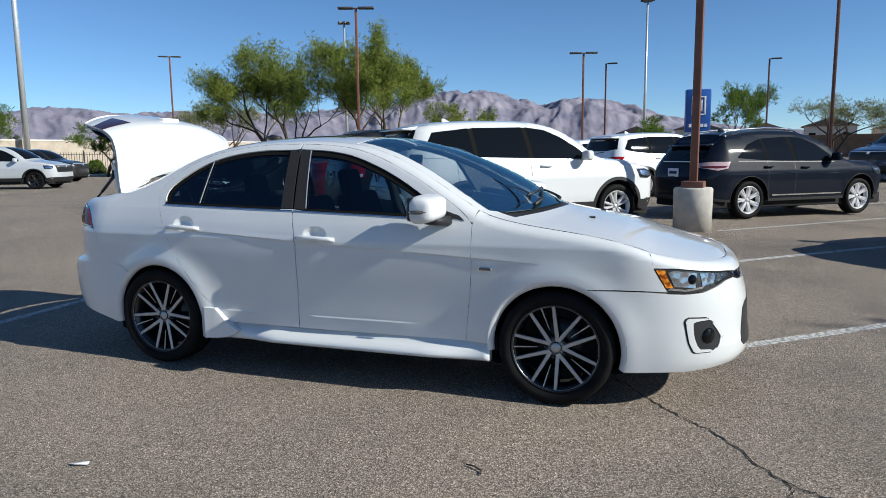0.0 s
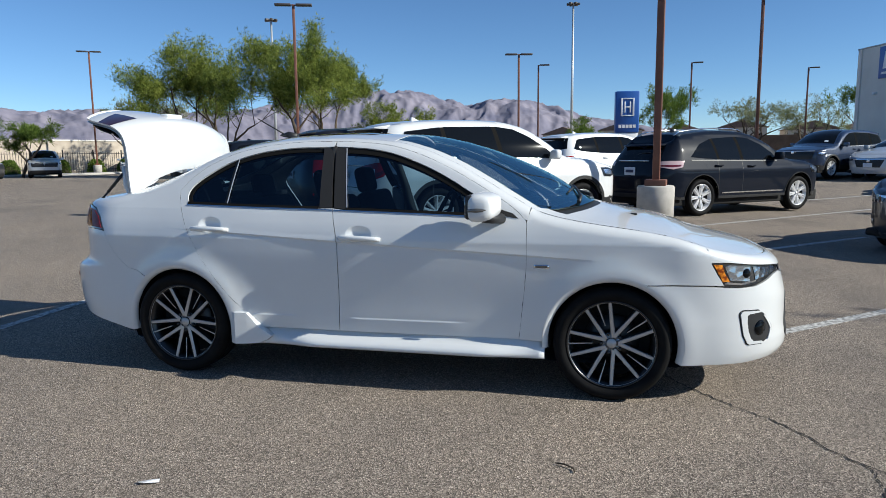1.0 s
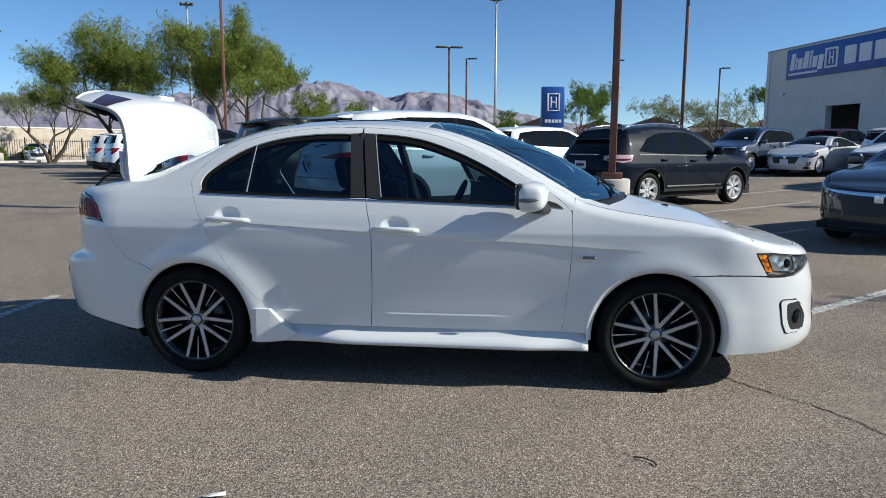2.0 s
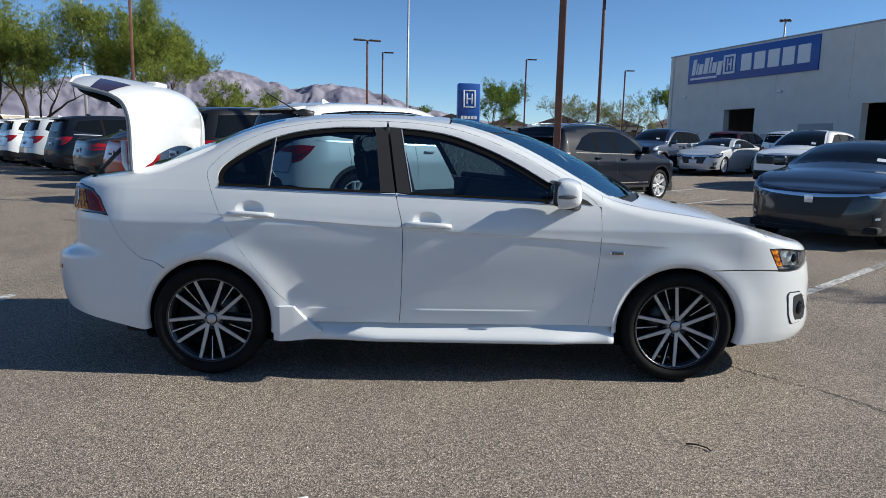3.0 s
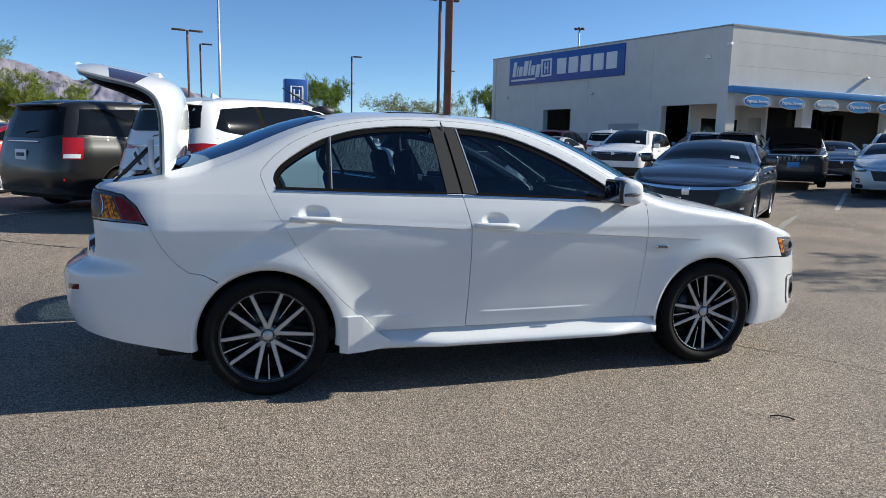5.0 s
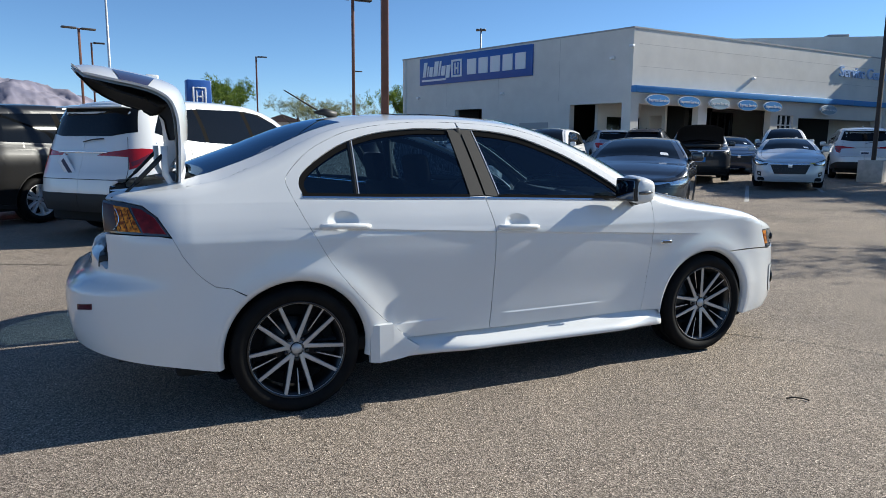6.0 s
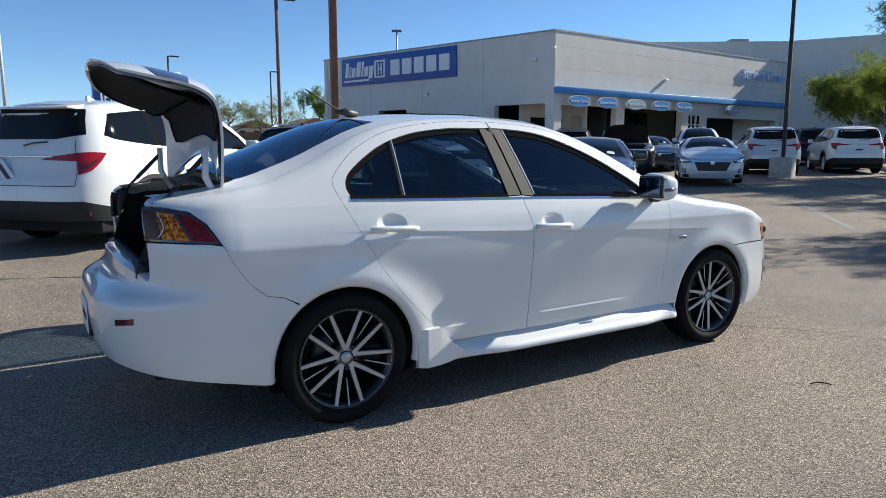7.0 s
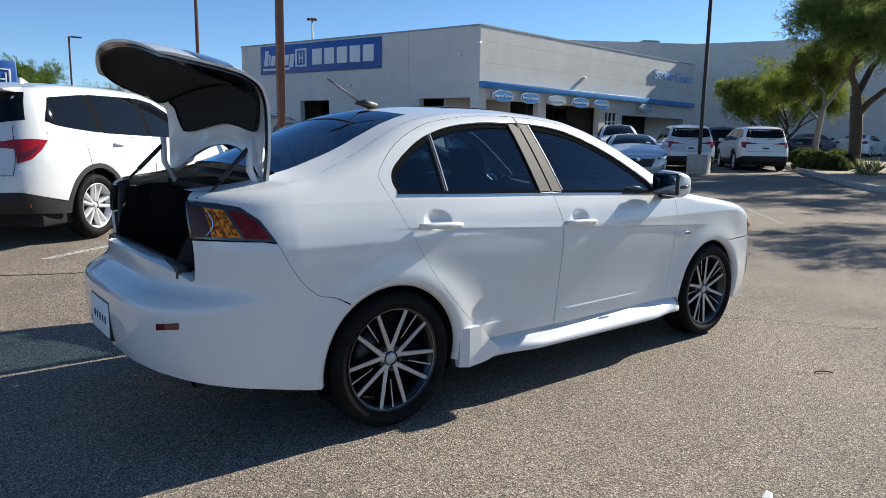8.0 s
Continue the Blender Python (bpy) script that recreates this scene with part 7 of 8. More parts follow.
for k in range(5):
    part("sign_shape", block(-0.62 + 0.26 * k, -0.42 + 0.26 * k, -0.37, -0.345, 2.75, 2.98), M["sign_white"], py)

# ---- boundary wall and iron fence ----
M["block"] = mat("beige block wall", (0.46, 0.39, 0.31), 0.95)
mottle(M["block"], 2, (0.40, 0.335, 0.27), (0.52, 0.45, 0.36), 5)
M["iron"] = mat("black iron", (0.03, 0.03, 0.03), 0.5)
F0, F1 = Vector((-60.0, -5.0)), Vector((-39.4, 46.5))
F2 = Vector((-22.0, 88.0))
bw = thing("boundary_wall", "beige block wall with a cap along the lot's edge", "wall", None, "", "structure")
for a, b in ((F0, F1), (F1, F2)):
    mm, ln = wall_frame(b, a)
    o = part("wall_face", wall_with_holes(ln, 2.65, [], 0.25), M["block"], bw)
    o.matrix_basis = mm
    o = part("wall_cap", block(0, ln, -0.05, 0.30, 2.65, 2.75), M["stucco"], bw)
    o.matrix_basis = mm
d = (F1 - F0).normalized()
nrm = Vector((d.y, -d.x))
fence = thing("iron_fence", "black iron picket fence before a beige wall", "fence")
fm, fl_ = wall_frame(F0 + nrm * 2.0, F2 + nrm * 2.0)
a0 = F0 + nrm * 2.2 + d * 25
pk = bpy.data.meshes.new("picket")
h = block(-0.012, 0.012, -0.012, 0.012, 0, 1.75)
h.to_mesh(pk)
h.free()
for i in range(280):
    p = a0 + d * (0.19 * i)
    o = part("picket", pk, M["iron"], fence)
    o.matrix_basis = pose(p.x, p.y, G0)
for z in (0.35, 1.6):
    rl = bmesh.new()
    tube(rl, [(*a0, G0 + z), (*(a0 + d * 52.8), G0 + z)], 0.02, 6)
    part("rail", rl, M["iron"], fence)
for i in range(0, 330, 15):
    p = a0 + d * (0.16 * i)
    part("post", block(p.x - 0.035, p.x + 0.035, p.y - 0.035, p.y + 0.035, G0, G0 + 1.9), M["iron"], fence)
kerb_ = thing("kerb", "pale concrete kerb before the fence", "kerb", None, "", "structure")
k0, k1 = F0 + nrm * 4.5, F1 + nrm * 4.5
kb = bmesh.new()
mmk, lnk = wall_frame(k1, k0)
o = part("kerb_stone", block(-45, lnk, 0, 1.8, -0.1, 0.14, 0.03), M["concrete"], kerb_)
o.matrix_basis = mmk
# the low brown wall and the houses far off
M["brownwall"] = mat("brown block wall", (0.20, 0.13, 0.09), 0.95)
mottle(M["brownwall"], 1.5, (0.17, 0.11, 0.075), (0.25, 0.165, 0.115))
lw = thing("low_wall", "low brown block wall at the lot's far edge", "wall", None, "", "structure")
mm, ln = wall_frame(Vector((4, 84)), Vector((60, 66)))
o = part("wall_face", wall_with_holes(ln, 3.0, [], 0.3), M["brownwall"], lw)
o.matrix_basis = mm
M["house"] = mat("pale house stucco", (0.55, 0.48, 0.40), 0.9)
M["roof_tile"] = mat("brown roof tile", (0.17, 0.11, 0.085), 0.9)
mottle(M["roof_tile"], 4, (0.13, 0.085, 0.065), (0.22, 0.15, 0.12))
for i in range(11):
    hx, hy = -6 + i * 11.5, 150 - i * 2.2
    h = thing("house", "pale two-storey house with a brown tile roof", "house", pose(hx, hy, G0, 0, 0, -8 + 5 * (i % 3)), "far houses")
    w_, d_, hh = 8.5, 9.0, 5.2 + 0.6 * (i % 2)
    part("wall", block(-w_ / 2, w_ / 2, -d_ / 2, d_ / 2, 0, hh), M["house"], h)
    part("roof", prism([(-w_ / 2 - 0.5, hh), (0, hh + 1.6), (w_ / 2 + 0.5, hh)], -d_ / 2 - 0.4, d_ / 2 + 0.4), M["roof_tile"], h)
    for wx in (-2.8, 0.0, 2.6):
        for wz in (0.9, 3.4):
            part("window", block(wx - 0.55, wx + 0.55, -d_ / 2 - 0.05, -d_ / 2 + 0.02, wz, wz + 1.2), M["far_glass"], h)

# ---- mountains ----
# distance haze is put into the rock colour as a blue-violet tint
M["rock"] = mat("far desert rock with haze tint", (0.2, 0.17, 0.17), 0.95)
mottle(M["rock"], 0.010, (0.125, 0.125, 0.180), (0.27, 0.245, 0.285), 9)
ridge = curve([(40, 0.018), (75, 0.022), (84, 0.036), (88, 0.046), (91, 0.056), (94, 0.074), (98, 0.088), (102, 0.084), (106, 0.100), (110, 0.098), (114, 0.086), (120, 0.076), (127, 0.069), (133, 0.069), (139, 0.072), (145, 0.062), (155, 0.05), (170, 0.04), (200, 0.03)])
NA, NR = 1300, 64
mv, mf = [], []
for i in range(NA + 1):
    b_ = 40 + 160 * i / NA
    for j in range(NR + 1):
        u = j / NR
        r = 2300 + 900 * u
        ang = radians(b_)
        p = Vector((math.cos(ang) * r, math.sin(ang) * r, 0))
        bend = Vector((noise.noise(p * 0.003), noise.noise(p * 0.003 + Vector((5, 9, 2))), 0)) * 0.5
        gully = noise.ridged_multi_fractal(Vector((ang * 2700 * 0.0085, r * 0.0034, 0)) + bend, 0.9, 2.1, 7, 1.0, 2.0) * 0.5
        big = noise.ridged_multi_fractal(p * 0.0030, 0.85, 2.1, 6, 1.0, 2.0) * 0.5
        prof = math.sin(min(1.0, u * 1.25) * math.pi / 2) ** 1.3 * (1.0 if u < 0.85 else 1 - (u - 0.85) * 2)
        zz = ridge(b_) * 2950 * prof * (0.72 + 0.14 * big + (0.34 - 0.27 * u) * gully) + ridge(b_) * 60 * noise.noise(p * 0.012) * u
        mv.append((p.x, p.y, zz - 6))
for i in range(NA):
    for j in range(NR):
        a = i * (NR + 1) + j
        mf.append((a, a + NR + 1, a + NR + 2, a + 1))
me = bpy.data.meshes.new("mountains")
me.from_pydata(mv, [], mf)
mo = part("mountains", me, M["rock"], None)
bm = bmesh.new()
bm.from_mesh(me)
bmesh.ops.recalc_face_normals(bm, faces=bm.faces[:])
bm.to_mesh(me)
bm.free()
me.shade_smooth()
tagged(mo, "bare desert mountains on the skyline, haze tinted into their colour", "backdrop", kind="structure")

# ---- trees and planting ----
M["bark"] = mat("dark bark", (0.07, 0.05, 0.035), 0.95)
mottle(M["bark"], 14, (0.045, 0.032, 0.024), (0.10, 0.075, 0.05))


M["pale_bark"] = mat("pale smooth bark", (0.30, 0.25, 0.19), 0.9)
mottle(M["pale_bark"], 10, (0.22, 0.18, 0.13), (0.36, 0.31, 0.24))


def leaf_mat(name, lo, hi):
    m = bpy.data.materials.new(name)
    m.use_nodes = True
    nt = m.node_tree
    nt.nodes.remove(nt.nodes["Principled BSDF"])
    g_ = nt.nodes.new("ShaderNodeNewGeometry")
    r = ramp(m, [(0.0, lo), (1.0, hi)])
    nt.links.new(g_.outputs["Random Per Island"], r.inputs["Fac"])
    d_ = nt.nodes.new("ShaderNodeBsdfDiffuse")
    t_ = nt.nodes.new("ShaderNodeBsdfTranslucent")
    mx = nt.nodes.new("ShaderNodeMixShader")
    mx.inputs[0].default_value = 0.45
    nt.links.new(r.outputs[0], d_.inputs[0])
    nt.links.new(r.outputs[0], t_.inputs[0])
    nt.links.new(d_.outputs[0], mx.inputs[1])
    nt.links.new(t_.outputs[0], mx.inputs[2])
    nt.links.new(mx.outputs[0], nt.nodes["Material Output"].inputs[0])
    return m


M["palo"] = leaf_mat("fine yellow-green foliage", (0.09, 0.13, 0.028), (0.36, 0.41, 0.10))
M["island"] = leaf_mat("fresh green foliage", (0.10, 0.145, 0.040), (0.36, 0.42, 0.13))
M["olive"] = leaf_mat("olive green foliage", (0.045, 0.065, 0.022), (0.14, 0.17, 0.06))
M["mesquite"] = leaf_mat("deep green foliage", (0.06, 0.11, 0.025), (0.20, 0.27, 0.06))
M["sparse"] = leaf_mat("pale grey-green foliage", (0.15, 0.17, 0.08), (0.32, 0.33, 0.17))


def tree(x, y, height, spread, leaves, foliage, seed, label, stems=3, leaf=0.22, droop=0.15, base=0.16, hang=0.8):
    rng = random.Random(seed)
    t = thing("tree", label, "tree", pose(x, y, ground_z(x, y) if y < 200 else 0))
    wood = bmesh.new()
    twigs = []

    def grow(p, d, length, r, depth):
        pts, rad = [p], [r]
        for i in range(4):
            d = (d + Vector((rng.uniform(-1, 1), rng.uniform(-1, 1), rng.uniform(-0.5, 0.6))) * (0.26 if depth or stems > 1 else 0.07)).normalized()
            p = p + d * length / 4
            pts.append(p)
            rad.append(r * (1 - 0.42 * (i + 1) / 4))
        tube(wood, pts, rad, 7 if depth < 2 else 3, False)
        if depth >= 3:
            twigs.append(pts)
        if depth < 5:
            for k in range((3, 3, 3, 3, 2)[depth]):
                a = rng.uniform(0, 2 * math.pi)
                side = Vector((math.cos(a), math.sin(a), rng.uniform(-0.15, 0.75)))
                grow(pts[-1 if k else 3], (d * 0.75 + side * 0.72).normalized(), length * rng.uniform(0.52, 0.82), rad[-1] * 0.72, depth + 1)
    for s in range(stems):
        a = 2 * math.pi * s / stems + rng.uniform(-0.4, 0.4)
        lean_ = (0.55 if stems > 1 else 0.06) * spread / height
        grow(Vector((0.08 * math.cos(a), 0.08 * math.sin(a), -0.1)), Vector((lean_ * math.cos(a), lean_ * math.sin(a), 1)).normalized(), height * (0.34 if stems > 1 else 0.27), base, 0)
    ends = [p for tw_ in twigs for p in tw_]
    top = max(p.z for p in ends)
    wide = sorted(math.hypot(p.x, p.y) for p in ends)[int(len(ends) * 0.93)]
    kz, kw = height * 0.96 / top, spread / 2 * 0.96 / wide
    for v in wood.verts:
        f = min(1.0, max(0.0, v.co.z / (height * 0.22)))
        v.co.x *= 1 + (kw - 1) * f
        v.co.y *= 1 + (kw - 1) * f
        v.co.z *= kz
    part("trunk", wood, M["pale_bark" if "pale trunk" in label else "bark"], t, "forked trunk and limbs")
    twigs = [[Vector((p.x * kw, p.y * kw, p.z * kz)) for p in tw_] for tw_ in twigs]
    lush = [rng.random() + 0.12 for _ in twigs]
    lv, lf = [], []
    # each sprig is a small fan of narrow blades from one point of a twig
    for tw_ in rng.choices(twigs, lush, k=leaves // 6):
        u = rng.random() * 3.999
        a, b = tw_[int(u)], tw_[int(u) + 1]
        q = a + (b - a) * (u % 1) + Vector((rng.gauss(0, 1), rng.gauss(0, 1), rng.gauss(0, 1))) * 0.017 * spread
        q.z -= 0.25 * hang * rng.random() ** 2
        axis = (b - a).normalized() + Vector((0, 0, 0.25 - droop))
        c = len(lv)
        lv.append(tuple(q))
        for _ in range(6):
            dr = (axis * 0.8 + Vector((rng.uniform(-1, 1), rng.uniform(-1, 1), rng.uniform(-1, 1))) * 0.8).normalized() * leaf * rng.uniform(0.8, 2.2)
            w = dr.cross(Vector((rng.uniform(-1, 1), rng.uniform(-1, 1), rng.uniform(-1, 1)))).normalized() * leaf * 0.075
            k = len(lv)
            lv += [tuple(q + dr * 0.55 - w), tuple(q + dr), tuple(q + dr * 0.55 + w)]
            lf.append((c, k, k + 1, k + 2))
    me = bpy.data.meshes.new("crown")
    me.from_pydata(lv, [], lf)
    part("crown", me, foliage, t, "airy crown of fine leaves")
    return t


PV = "palo verde tree with an airy yellow-green crown"
tree(-22.5, 37.0, 9.3, 11.6, 110000, M["palo"], 3, PV, 4, 0.14, 0.15, 0.16, 1.6)
tree(-14.6, 34.6, 9.3, 9.8, 110000, M["palo"], 8, PV, 3, 0.14, 0.15, 0.16, 1.6)
tree(-10.2, 36.5, 5.0, 6.0, 36000, M["palo"], 12, PV, 3, 0.13)
tree(-32.5, 43.0, 7.4, 8.0, 8000, M["sparse"], 17, "sparse grey-green desert tree", 3, 0.22)
tree(-44.0, 31.5, 6.6, 6.5, 14000, M["mesquite"], 21, "dense green tree beside the boundary wall", 3, 0.22)
tree(-34.5, 33.5, 3.9, 4.2, 8000, M["mesquite"], 25, "small dark green tree on a slender trunk", 1, 0.2, 0.1, 0.09)
tree(0.6, 60.0, 4.6, 5.2, 9000, M["mesquite"], 31, "dense round dark green tree", 3, 0.22)
tree(8.2, 70.0, 8.2, 7.0, 12000, M["mesquite"], 35, "green desert tree beyond the lot", 3, 0.25)
tree(16.5, 72.0, 6.4, 8.0, 6000, M["sparse"], 41, "sparse desert tree with bare twigs", 3, 0.22)
tree(23.0, 74.0, 6.6, 9.0, 6000, M["sparse"], 45, "sparse desert tree with bare twigs", 3, 0.22)
tree(24.2, 60.5, 6.6, 7.0, 12000, M["mesquite"], 51, "green desert tree behind the service building", 3, 0.24)
tree(30.5, 66.0, 6.0, 8.0, 6000, M["sparse"], 55, "sparse desert tree with bare twigs", 3, 0.22)
tree(28.6, 9.0, 9.2, 10.4, 150000, M["island"], 64, "spreading green tree on a kerbed island", 1, 0.15, 0.6, 0.22, 3.2)
tree(25.2, 4.3, 7.8, 6.4, 40000, M["island"], 68, "green tree at the tip of the kerbed island", 2, 0.14, 0.4, 0.15, 2.0)
tree(39.6, 17.6, 6.4, 7.0, 80000, M["palo"], 66, "low dense palo verde at the end of the island", 3, 0.16, 0.5, 0.11, 3.4)
tree(33.2, 12.5, 7.6, 7.4, 70000, M["palo"], 67, "young palo verde with a pale trunk on the island", 1, 0.15, 0.5, 0.15, 2.4)
tree(17.8, 0.6, 6.8, 5.4, 16000, M["palo"], 71, "palo verde tree ahead of the sedan", 3, 0.16, 0.3)

# planted island
M["gravel"] = mat("tan gravel", (0.36, 0.28, 0.21), 0.95)
mottle(M["gravel"], 45, (0.22, 0.17, 0.125), (0.48, 0.38, 0.29), 3)
relief(M["gravel"], 60, 0.6, 0.02)
isl = thing("planting_island", "kerbed island of tan gravel in the lot", "island", None, "", "structure")
pts = spline([(34.5, 15.6), (28.9, 11.8), (23.6, 8.3), (19.8, 5.7), (18.7, 4.4), (19.7, 3.0), (26.0, 4.0), (36.0, 9.0), (38.0, 13.5), (34.5, 15.6)], 6)[:-1]
kb = bmesh.new()
n_ = len(pts)
cen = Vector((29.0, 9.2))
prof = [(1.0, -0.05), (1.0, 0.13), (0.995, 0.16), (0.985, 0.165), (0.97, 0.165), (0.97, 0.10)]
rings = []
for sc, z in prof:
    rings.append([kb.verts.new((cen.x + (x - cen.x) * sc, cen.y + (y - cen.y) * sc, ground_z(x, y) + z)) for x, y in pts])
for a, b in zip(rings, rings[1:]):
    for k in range(n_):
        kb.faces.new((a[k], a[(k + 1) % n_], b[(k + 1) % n_], b[k])).smooth = True
bmesh.ops.recalc_face_normals(kb, faces=kb.faces[:])
part("island_kerb", kb, M["concrete"], isl, "pale concrete kerb")
gb = bmesh.new()
gb.faces.new([gb.verts.new((cen.x + (x - cen.x) * 0.972, cen.y + (y - cen.y) * 0.972, ground_z(x, y) + 0.13)) for x, y in pts])
part("gravel_bed", gb, M["gravel"], isl)


def shrub(x, y, w, h, seed, foliage, label, leaves=3500):
    rng = random.Random(seed)
    s = thing("shrub", label, "shrub", pose(x, y, ground_z(x, y) + 0.10))
    lv, lf = [], []
    for i in range(leaves):
        a, u = rng.uniform(0, 2 * math.pi), rng.random()
        r = (rng.random() ** 0.25) * w / 2 * (0.85 + 0.25 * noise.noise(Vector((math.cos(a) * 1.5, math.sin(a) * 1.5, u * 2 + seed))))
        q = Vector((math.cos(a) * r * math.sqrt(max(0, 1 - (u * 0.95) ** 2.5)), math.sin(a) * r * math.sqrt(max(0, 1 - (u * 0.95) ** 2.5)), u * h))
        dr = (Vector((q.x, q.y, q.z * 0.8)).normalized() + Vector((rng.uniform(-1, 1), rng.uniform(-1, 1), rng.uniform(-1, 1))) * 0.9).normalized() * 0.10 * rng.uniform(0.6, 1.3)
        wv = dr.cross(Vector((rng.uniform(-1, 1), rng.uniform(-1, 1), rng.uniform(-1, 1)))).normalized() * 0.028
        k = len(lv)
        lv += [tuple(q - wv), tuple(q + dr - wv * 0.4), tuple(q + dr + wv * 0.4), tuple(q + wv)]
        lf.append((k, k + 1, k + 2, k + 3))
    me = bpy.data.meshes.new("leaves")
    me.from_pydata(lv, [], lf)
    part("leaves", me, foliage, s)
    core = bmesh.new()
    bmesh.ops.create_icosphere(core, subdivisions=2, radius=1)
    for v in core.verts:
        v.co = (v.co.x * w * 0.36, v.co.y * w * 0.36, max(0.0, v.co.z) * h * 0.72)
    part("twigs", shade(core), M["bark"], s)


for i, (x, y, w, h) in enumerate(((27.3, 9.9, 1.7, 0.85), (28.6, 9.6, 1.6, 0.8), (26.6, 8.9, 1.1, 0.7), (34.2, 13.4, 1.6, 0.8), (34.9, 12.0, 1.5, 0.75), (33.0, 13.0, 1.2, 0.7), (30.9, 11.5, 1.0, 0.5))):
    shrub(x, y, w, h * 0.78, 80 + i, M["olive"], "low rounded green shrub on gravel")
for i, (x, y) in enumerate(((28.0, 8.5), (26.4, 7.3), (24.4, 6.9))):
    # spiky rosettes
    rng = random.Random(140 + i)
    yc = thing("agave", "spiky grey-green desert plant on gravel", "plant", pose(x, y, ground_z(x, y) + 0.11))
    sp_ = bmesh.new()
    for k in range(46):
        a_, e_ = rng.uniform(0, 2 * math.pi), rng.uniform(0.15, 1.4)
        ln = rng.uniform(0.45, 0.75)
        dr = Vector((math.cos(a_) * math.cos(e_), math.sin(a_) * math.cos(e_), math.sin(e_)))
        wd = Vector((-math.sin(a_), math.cos(a_), 0)) * 0.022
        q = [sp_.verts.new(p) for p in (-wd, wd, dr * ln * 0.5 + wd, dr * ln - Vector((0, 0, 0.06)), dr * ln * 0.5 - wd)]
        sp_.faces.new(q)
    part("leaves", sp_, M["sparse"], yc)
for i, (x, y) in enumerate(((-40.0, 37.0), (-39.3, 41.0), (-38.2, 43.4), (-37.2, 45.6))):
    shrub(x + 1.5, y - 0.5, 1.5, 1.0, 95 + i, M["mesquite"], "clipped green shrub beside the fence", 2500)

# ---- markings, cracks and litter on the asphalt ----
M["line"] = mat("worn white road paint", (0.6, 0.59, 0.56), 0.8)
M["faded_line"] = mat("faded road paint", (0.26, 0.25, 0.23), 0.85)
mottle(M["faded_line"], 24, (0.12, 0.113, 0.105), (0.34, 0.33, 0.31), 6, at=(0.40, 0.62))
mottle(M["line"], 30, (0.20, 0.19, 0.175), (0.56, 0.55, 0.52), 6, at=(0.40, 0.58))


def line(x0, y0, x1, y1, w=0.10, look_="line"):
    a, b = Vector((x0, y0)), Vector((x1, y1))
    d_ = (b - a).normalized()
    n2 = Vector((-d_.y, d_.x)) * w / 2
    k = max(1, int((b - a).length / 0.5))
    bm_ = bmesh.new()
    rows_ = []
    for i in range(k + 1):
        p = a + (b - a) * i / k
        rows_.append([bm_.verts.new((q.x, q.y, ground_z(q.x, q.y) + 0.004)) for q in (p - n2, p + n2)])
    for r0, r1 in zip(rows_, rows_[1:]):
        bm_.faces.new((r0[0], r1[0], r1[1], r0[1]))
    bmesh.ops.recalc_face_normals(bm_, faces=bm_.faces[:])
    o_ = part("bay_line", bm_, M[look_], None)
    tagged(o_, "worn white painted parking bay line on asphalt" if look_ == "line" else "faded white parking bay line on asphalt", "marking", "bay lines", "structure")


line(3.45, 1.40, 6.2, 3.79)
line(6.2, 3.79, 10.4, 7.45, 0.10, "faded_line")
line(9.8, 2.85, 13.3, 5.95, 0.10, "faded_line")
line(-2.12, 0.2, -2.24, 1.9)
line(3.6, 5.0, 6.3, 7.4)
line(3.8, 8.3, 8.9, 13.75, 0.09)
line(-0.62, 5.25, 0.30, 5.88, 0.09)
line(7.0, 15.0, 11.0, 18.6)
line(12.5, 8.5, 17.0, 12.5)
line(16.5, 9.5, 20.5, 13.2)
line(19.5, 7.5, 24.0, 12.0)
for i in range(6):
    ox, oy = -3.6 - 2.05 * i, 8.0 + 2.3 * i
    line(ox, oy, ox + 3.4, oy + 3.2)

M["tar"] = mat("dark crack", (0.018, 0.016, 0.015), 0.95)


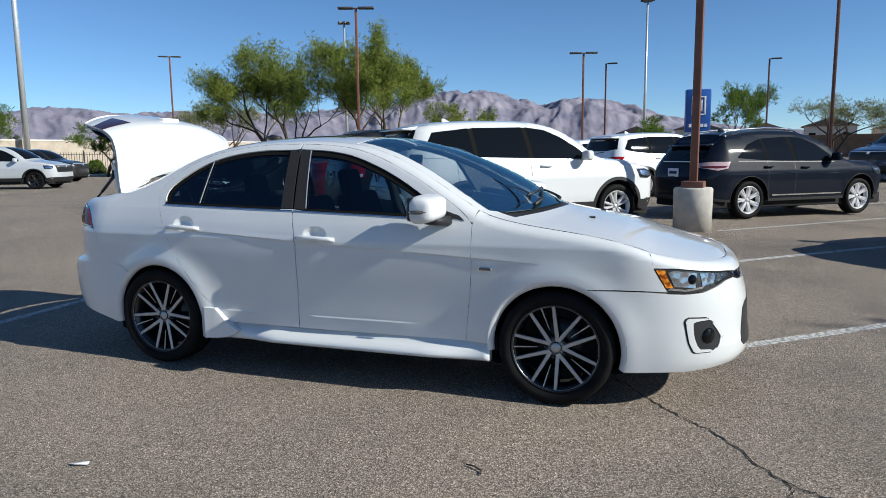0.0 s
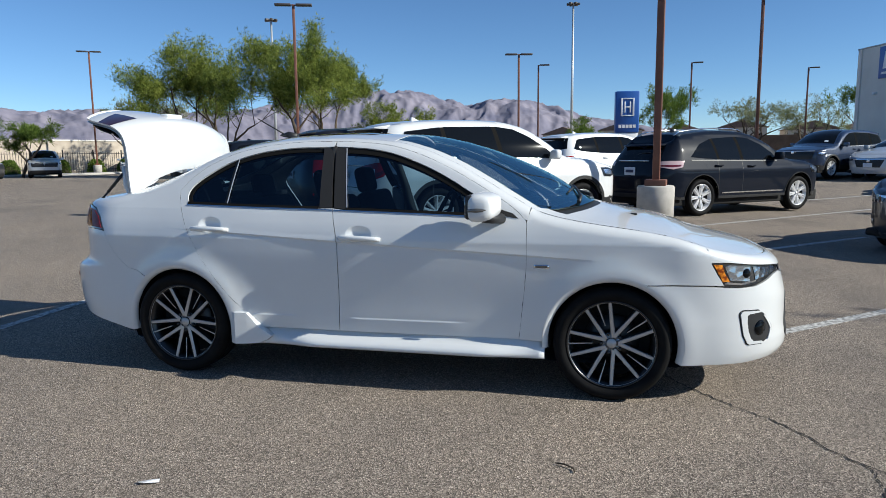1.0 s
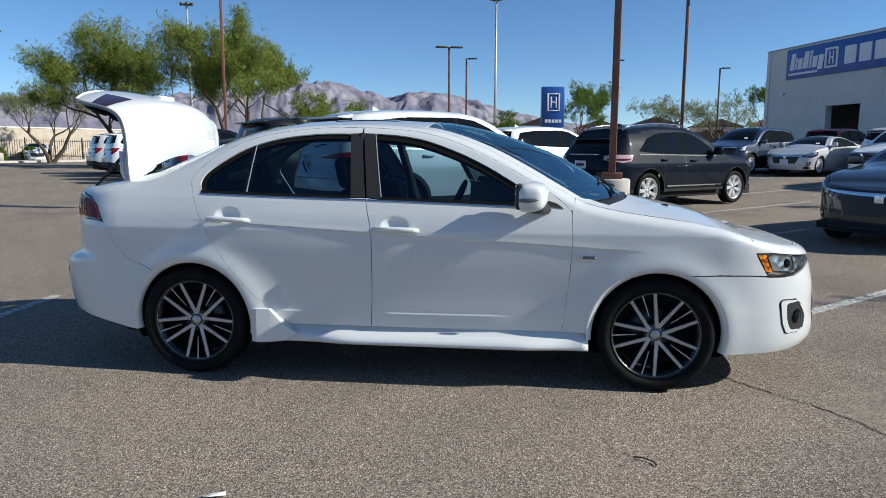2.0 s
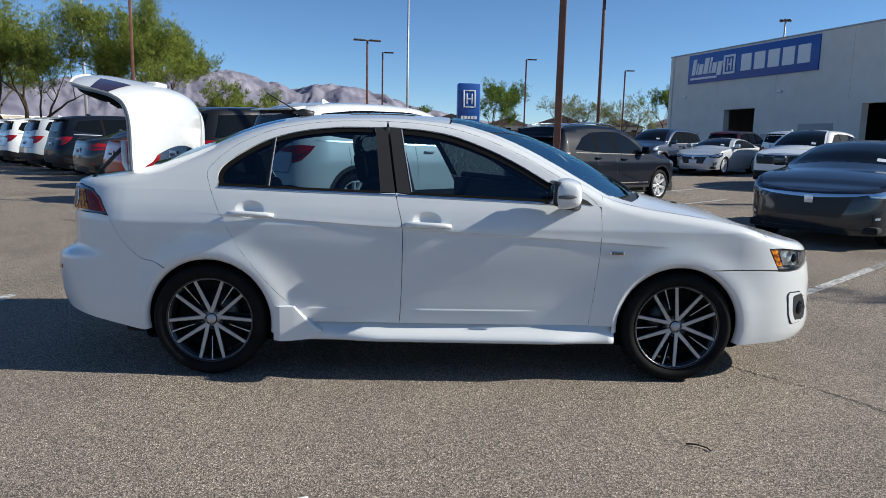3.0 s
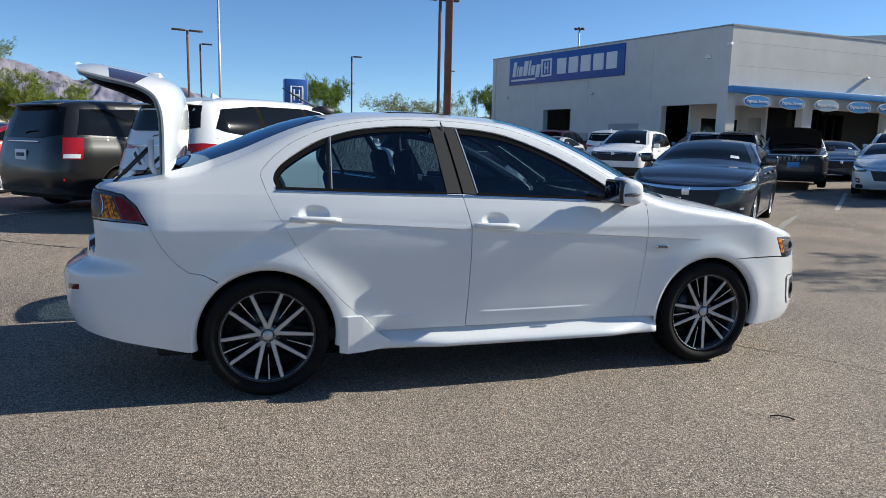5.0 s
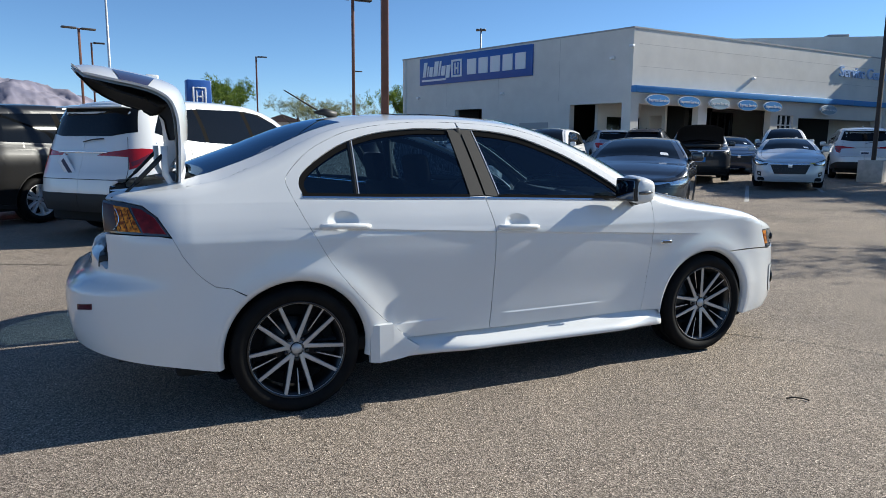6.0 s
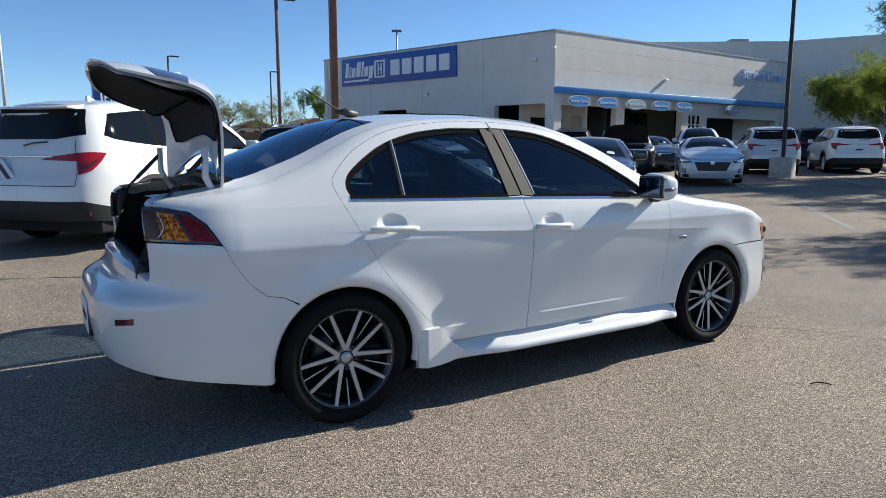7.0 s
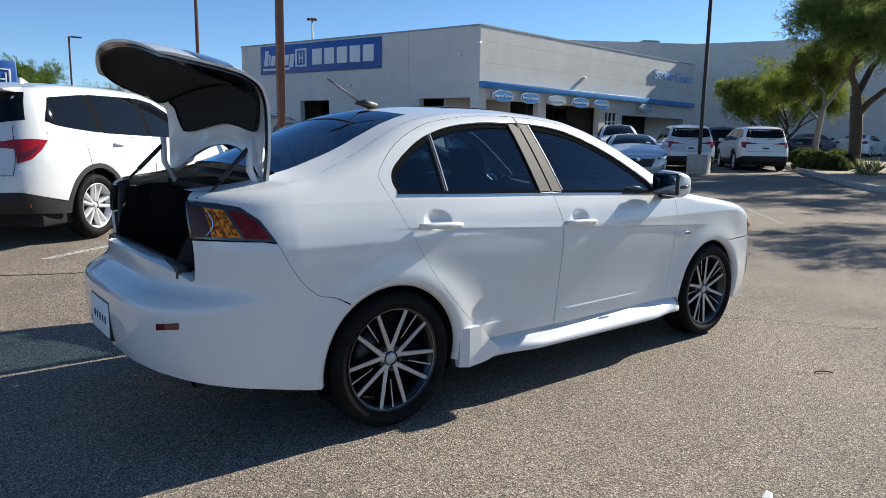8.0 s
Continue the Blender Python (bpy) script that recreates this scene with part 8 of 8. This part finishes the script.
def crack(points, w, seed):
    rng = random.Random(seed)
    path = spline(points, 14)
    bm_ = bmesh.new()
    rows_ = []
    for i, (x, y) in enumerate(path):
        x, y = x + rng.uniform(-0.012, 0.012), y + rng.uniform(-0.012, 0.012)
        ww = w * rng.uniform(0.4, 1.3)
        j = path[min(i + 1, len(path) - 1)]
        k = path[max(i - 1, 0)]
        dx, dy = j[0] - k[0], j[1] - k[1]
        n2 = math.hypot(dx, dy) or 1
        rows_.append([bm_.verts.new((x + s_ * -dy / n2 * ww / 2, y + s_ * dx / n2 * ww / 2, ground_z(x, y) + 0.0035)) for s_ in (-1, 1)])
    for r0, r1 in zip(rows_, rows_[1:]):
        bm_.faces.new((r0[0], r1[0], r1[1], r0[1]))
    bmesh.ops.recalc_face_normals(bm_, faces=bm_.faces[:])
    o_ = part("crack", bm_, M["tar"], None)
    tagged(o_, "thin dark crack across the asphalt", "crack", "cracks", "structure")


crack([(2.6, 0.95), (2.95, 0.55), (3.13, 0.29), (3.30, 0.08), (3.46, -0.10), (3.70, -0.53), (3.93, -0.68), (4.3, -1.1)], 0.010, 1)
crack([(3.72, -0.55), (3.70, -0.8), (3.62, -1.1)], 0.008, 2)
crack([(-4.2, 6.3), (-3.2, 5.77), (-2.0, 5.0), (-1.0, 4.62), (-0.4, 4.42), (0.6, 4.2)], 0.025, 3)
crack([(4.3, 6.4), (5.6, 7.4), (7.2, 8.0)], 0.02, 4)
twig_ = bmesh.new()
tube(twig_, [(2.40, -0.80, 0.006), (2.44, -0.815, 0.011), (2.48, -0.84, 0.007), (2.485, -0.87, 0.006)], 0.004, 6)
tw = part("twig", twig_, M["bark"], None)
tagged(tw, "short dark twig lying on the asphalt", "twig")
lf_ = bmesh.new()
vs = [lf_.verts.new((0.746 + a, -1.335 + b, c)) for a, b, c in ((-0.05, -0.015, 0.006), (-0.01, -0.03, 0.014), (0.05, 0.0, 0.008), (0.04, 0.02, 0.014), (-0.01, 0.012, 0.007))]
lf_.faces.new(vs)
bmesh.ops.solidify(lf_, geom=lf_.faces[:], thickness=0.002)
lp = part("paper_scrap", lf_, M["sign_white"], None)
tagged(lp, "crumpled white paper scrap on the asphalt", "litter")
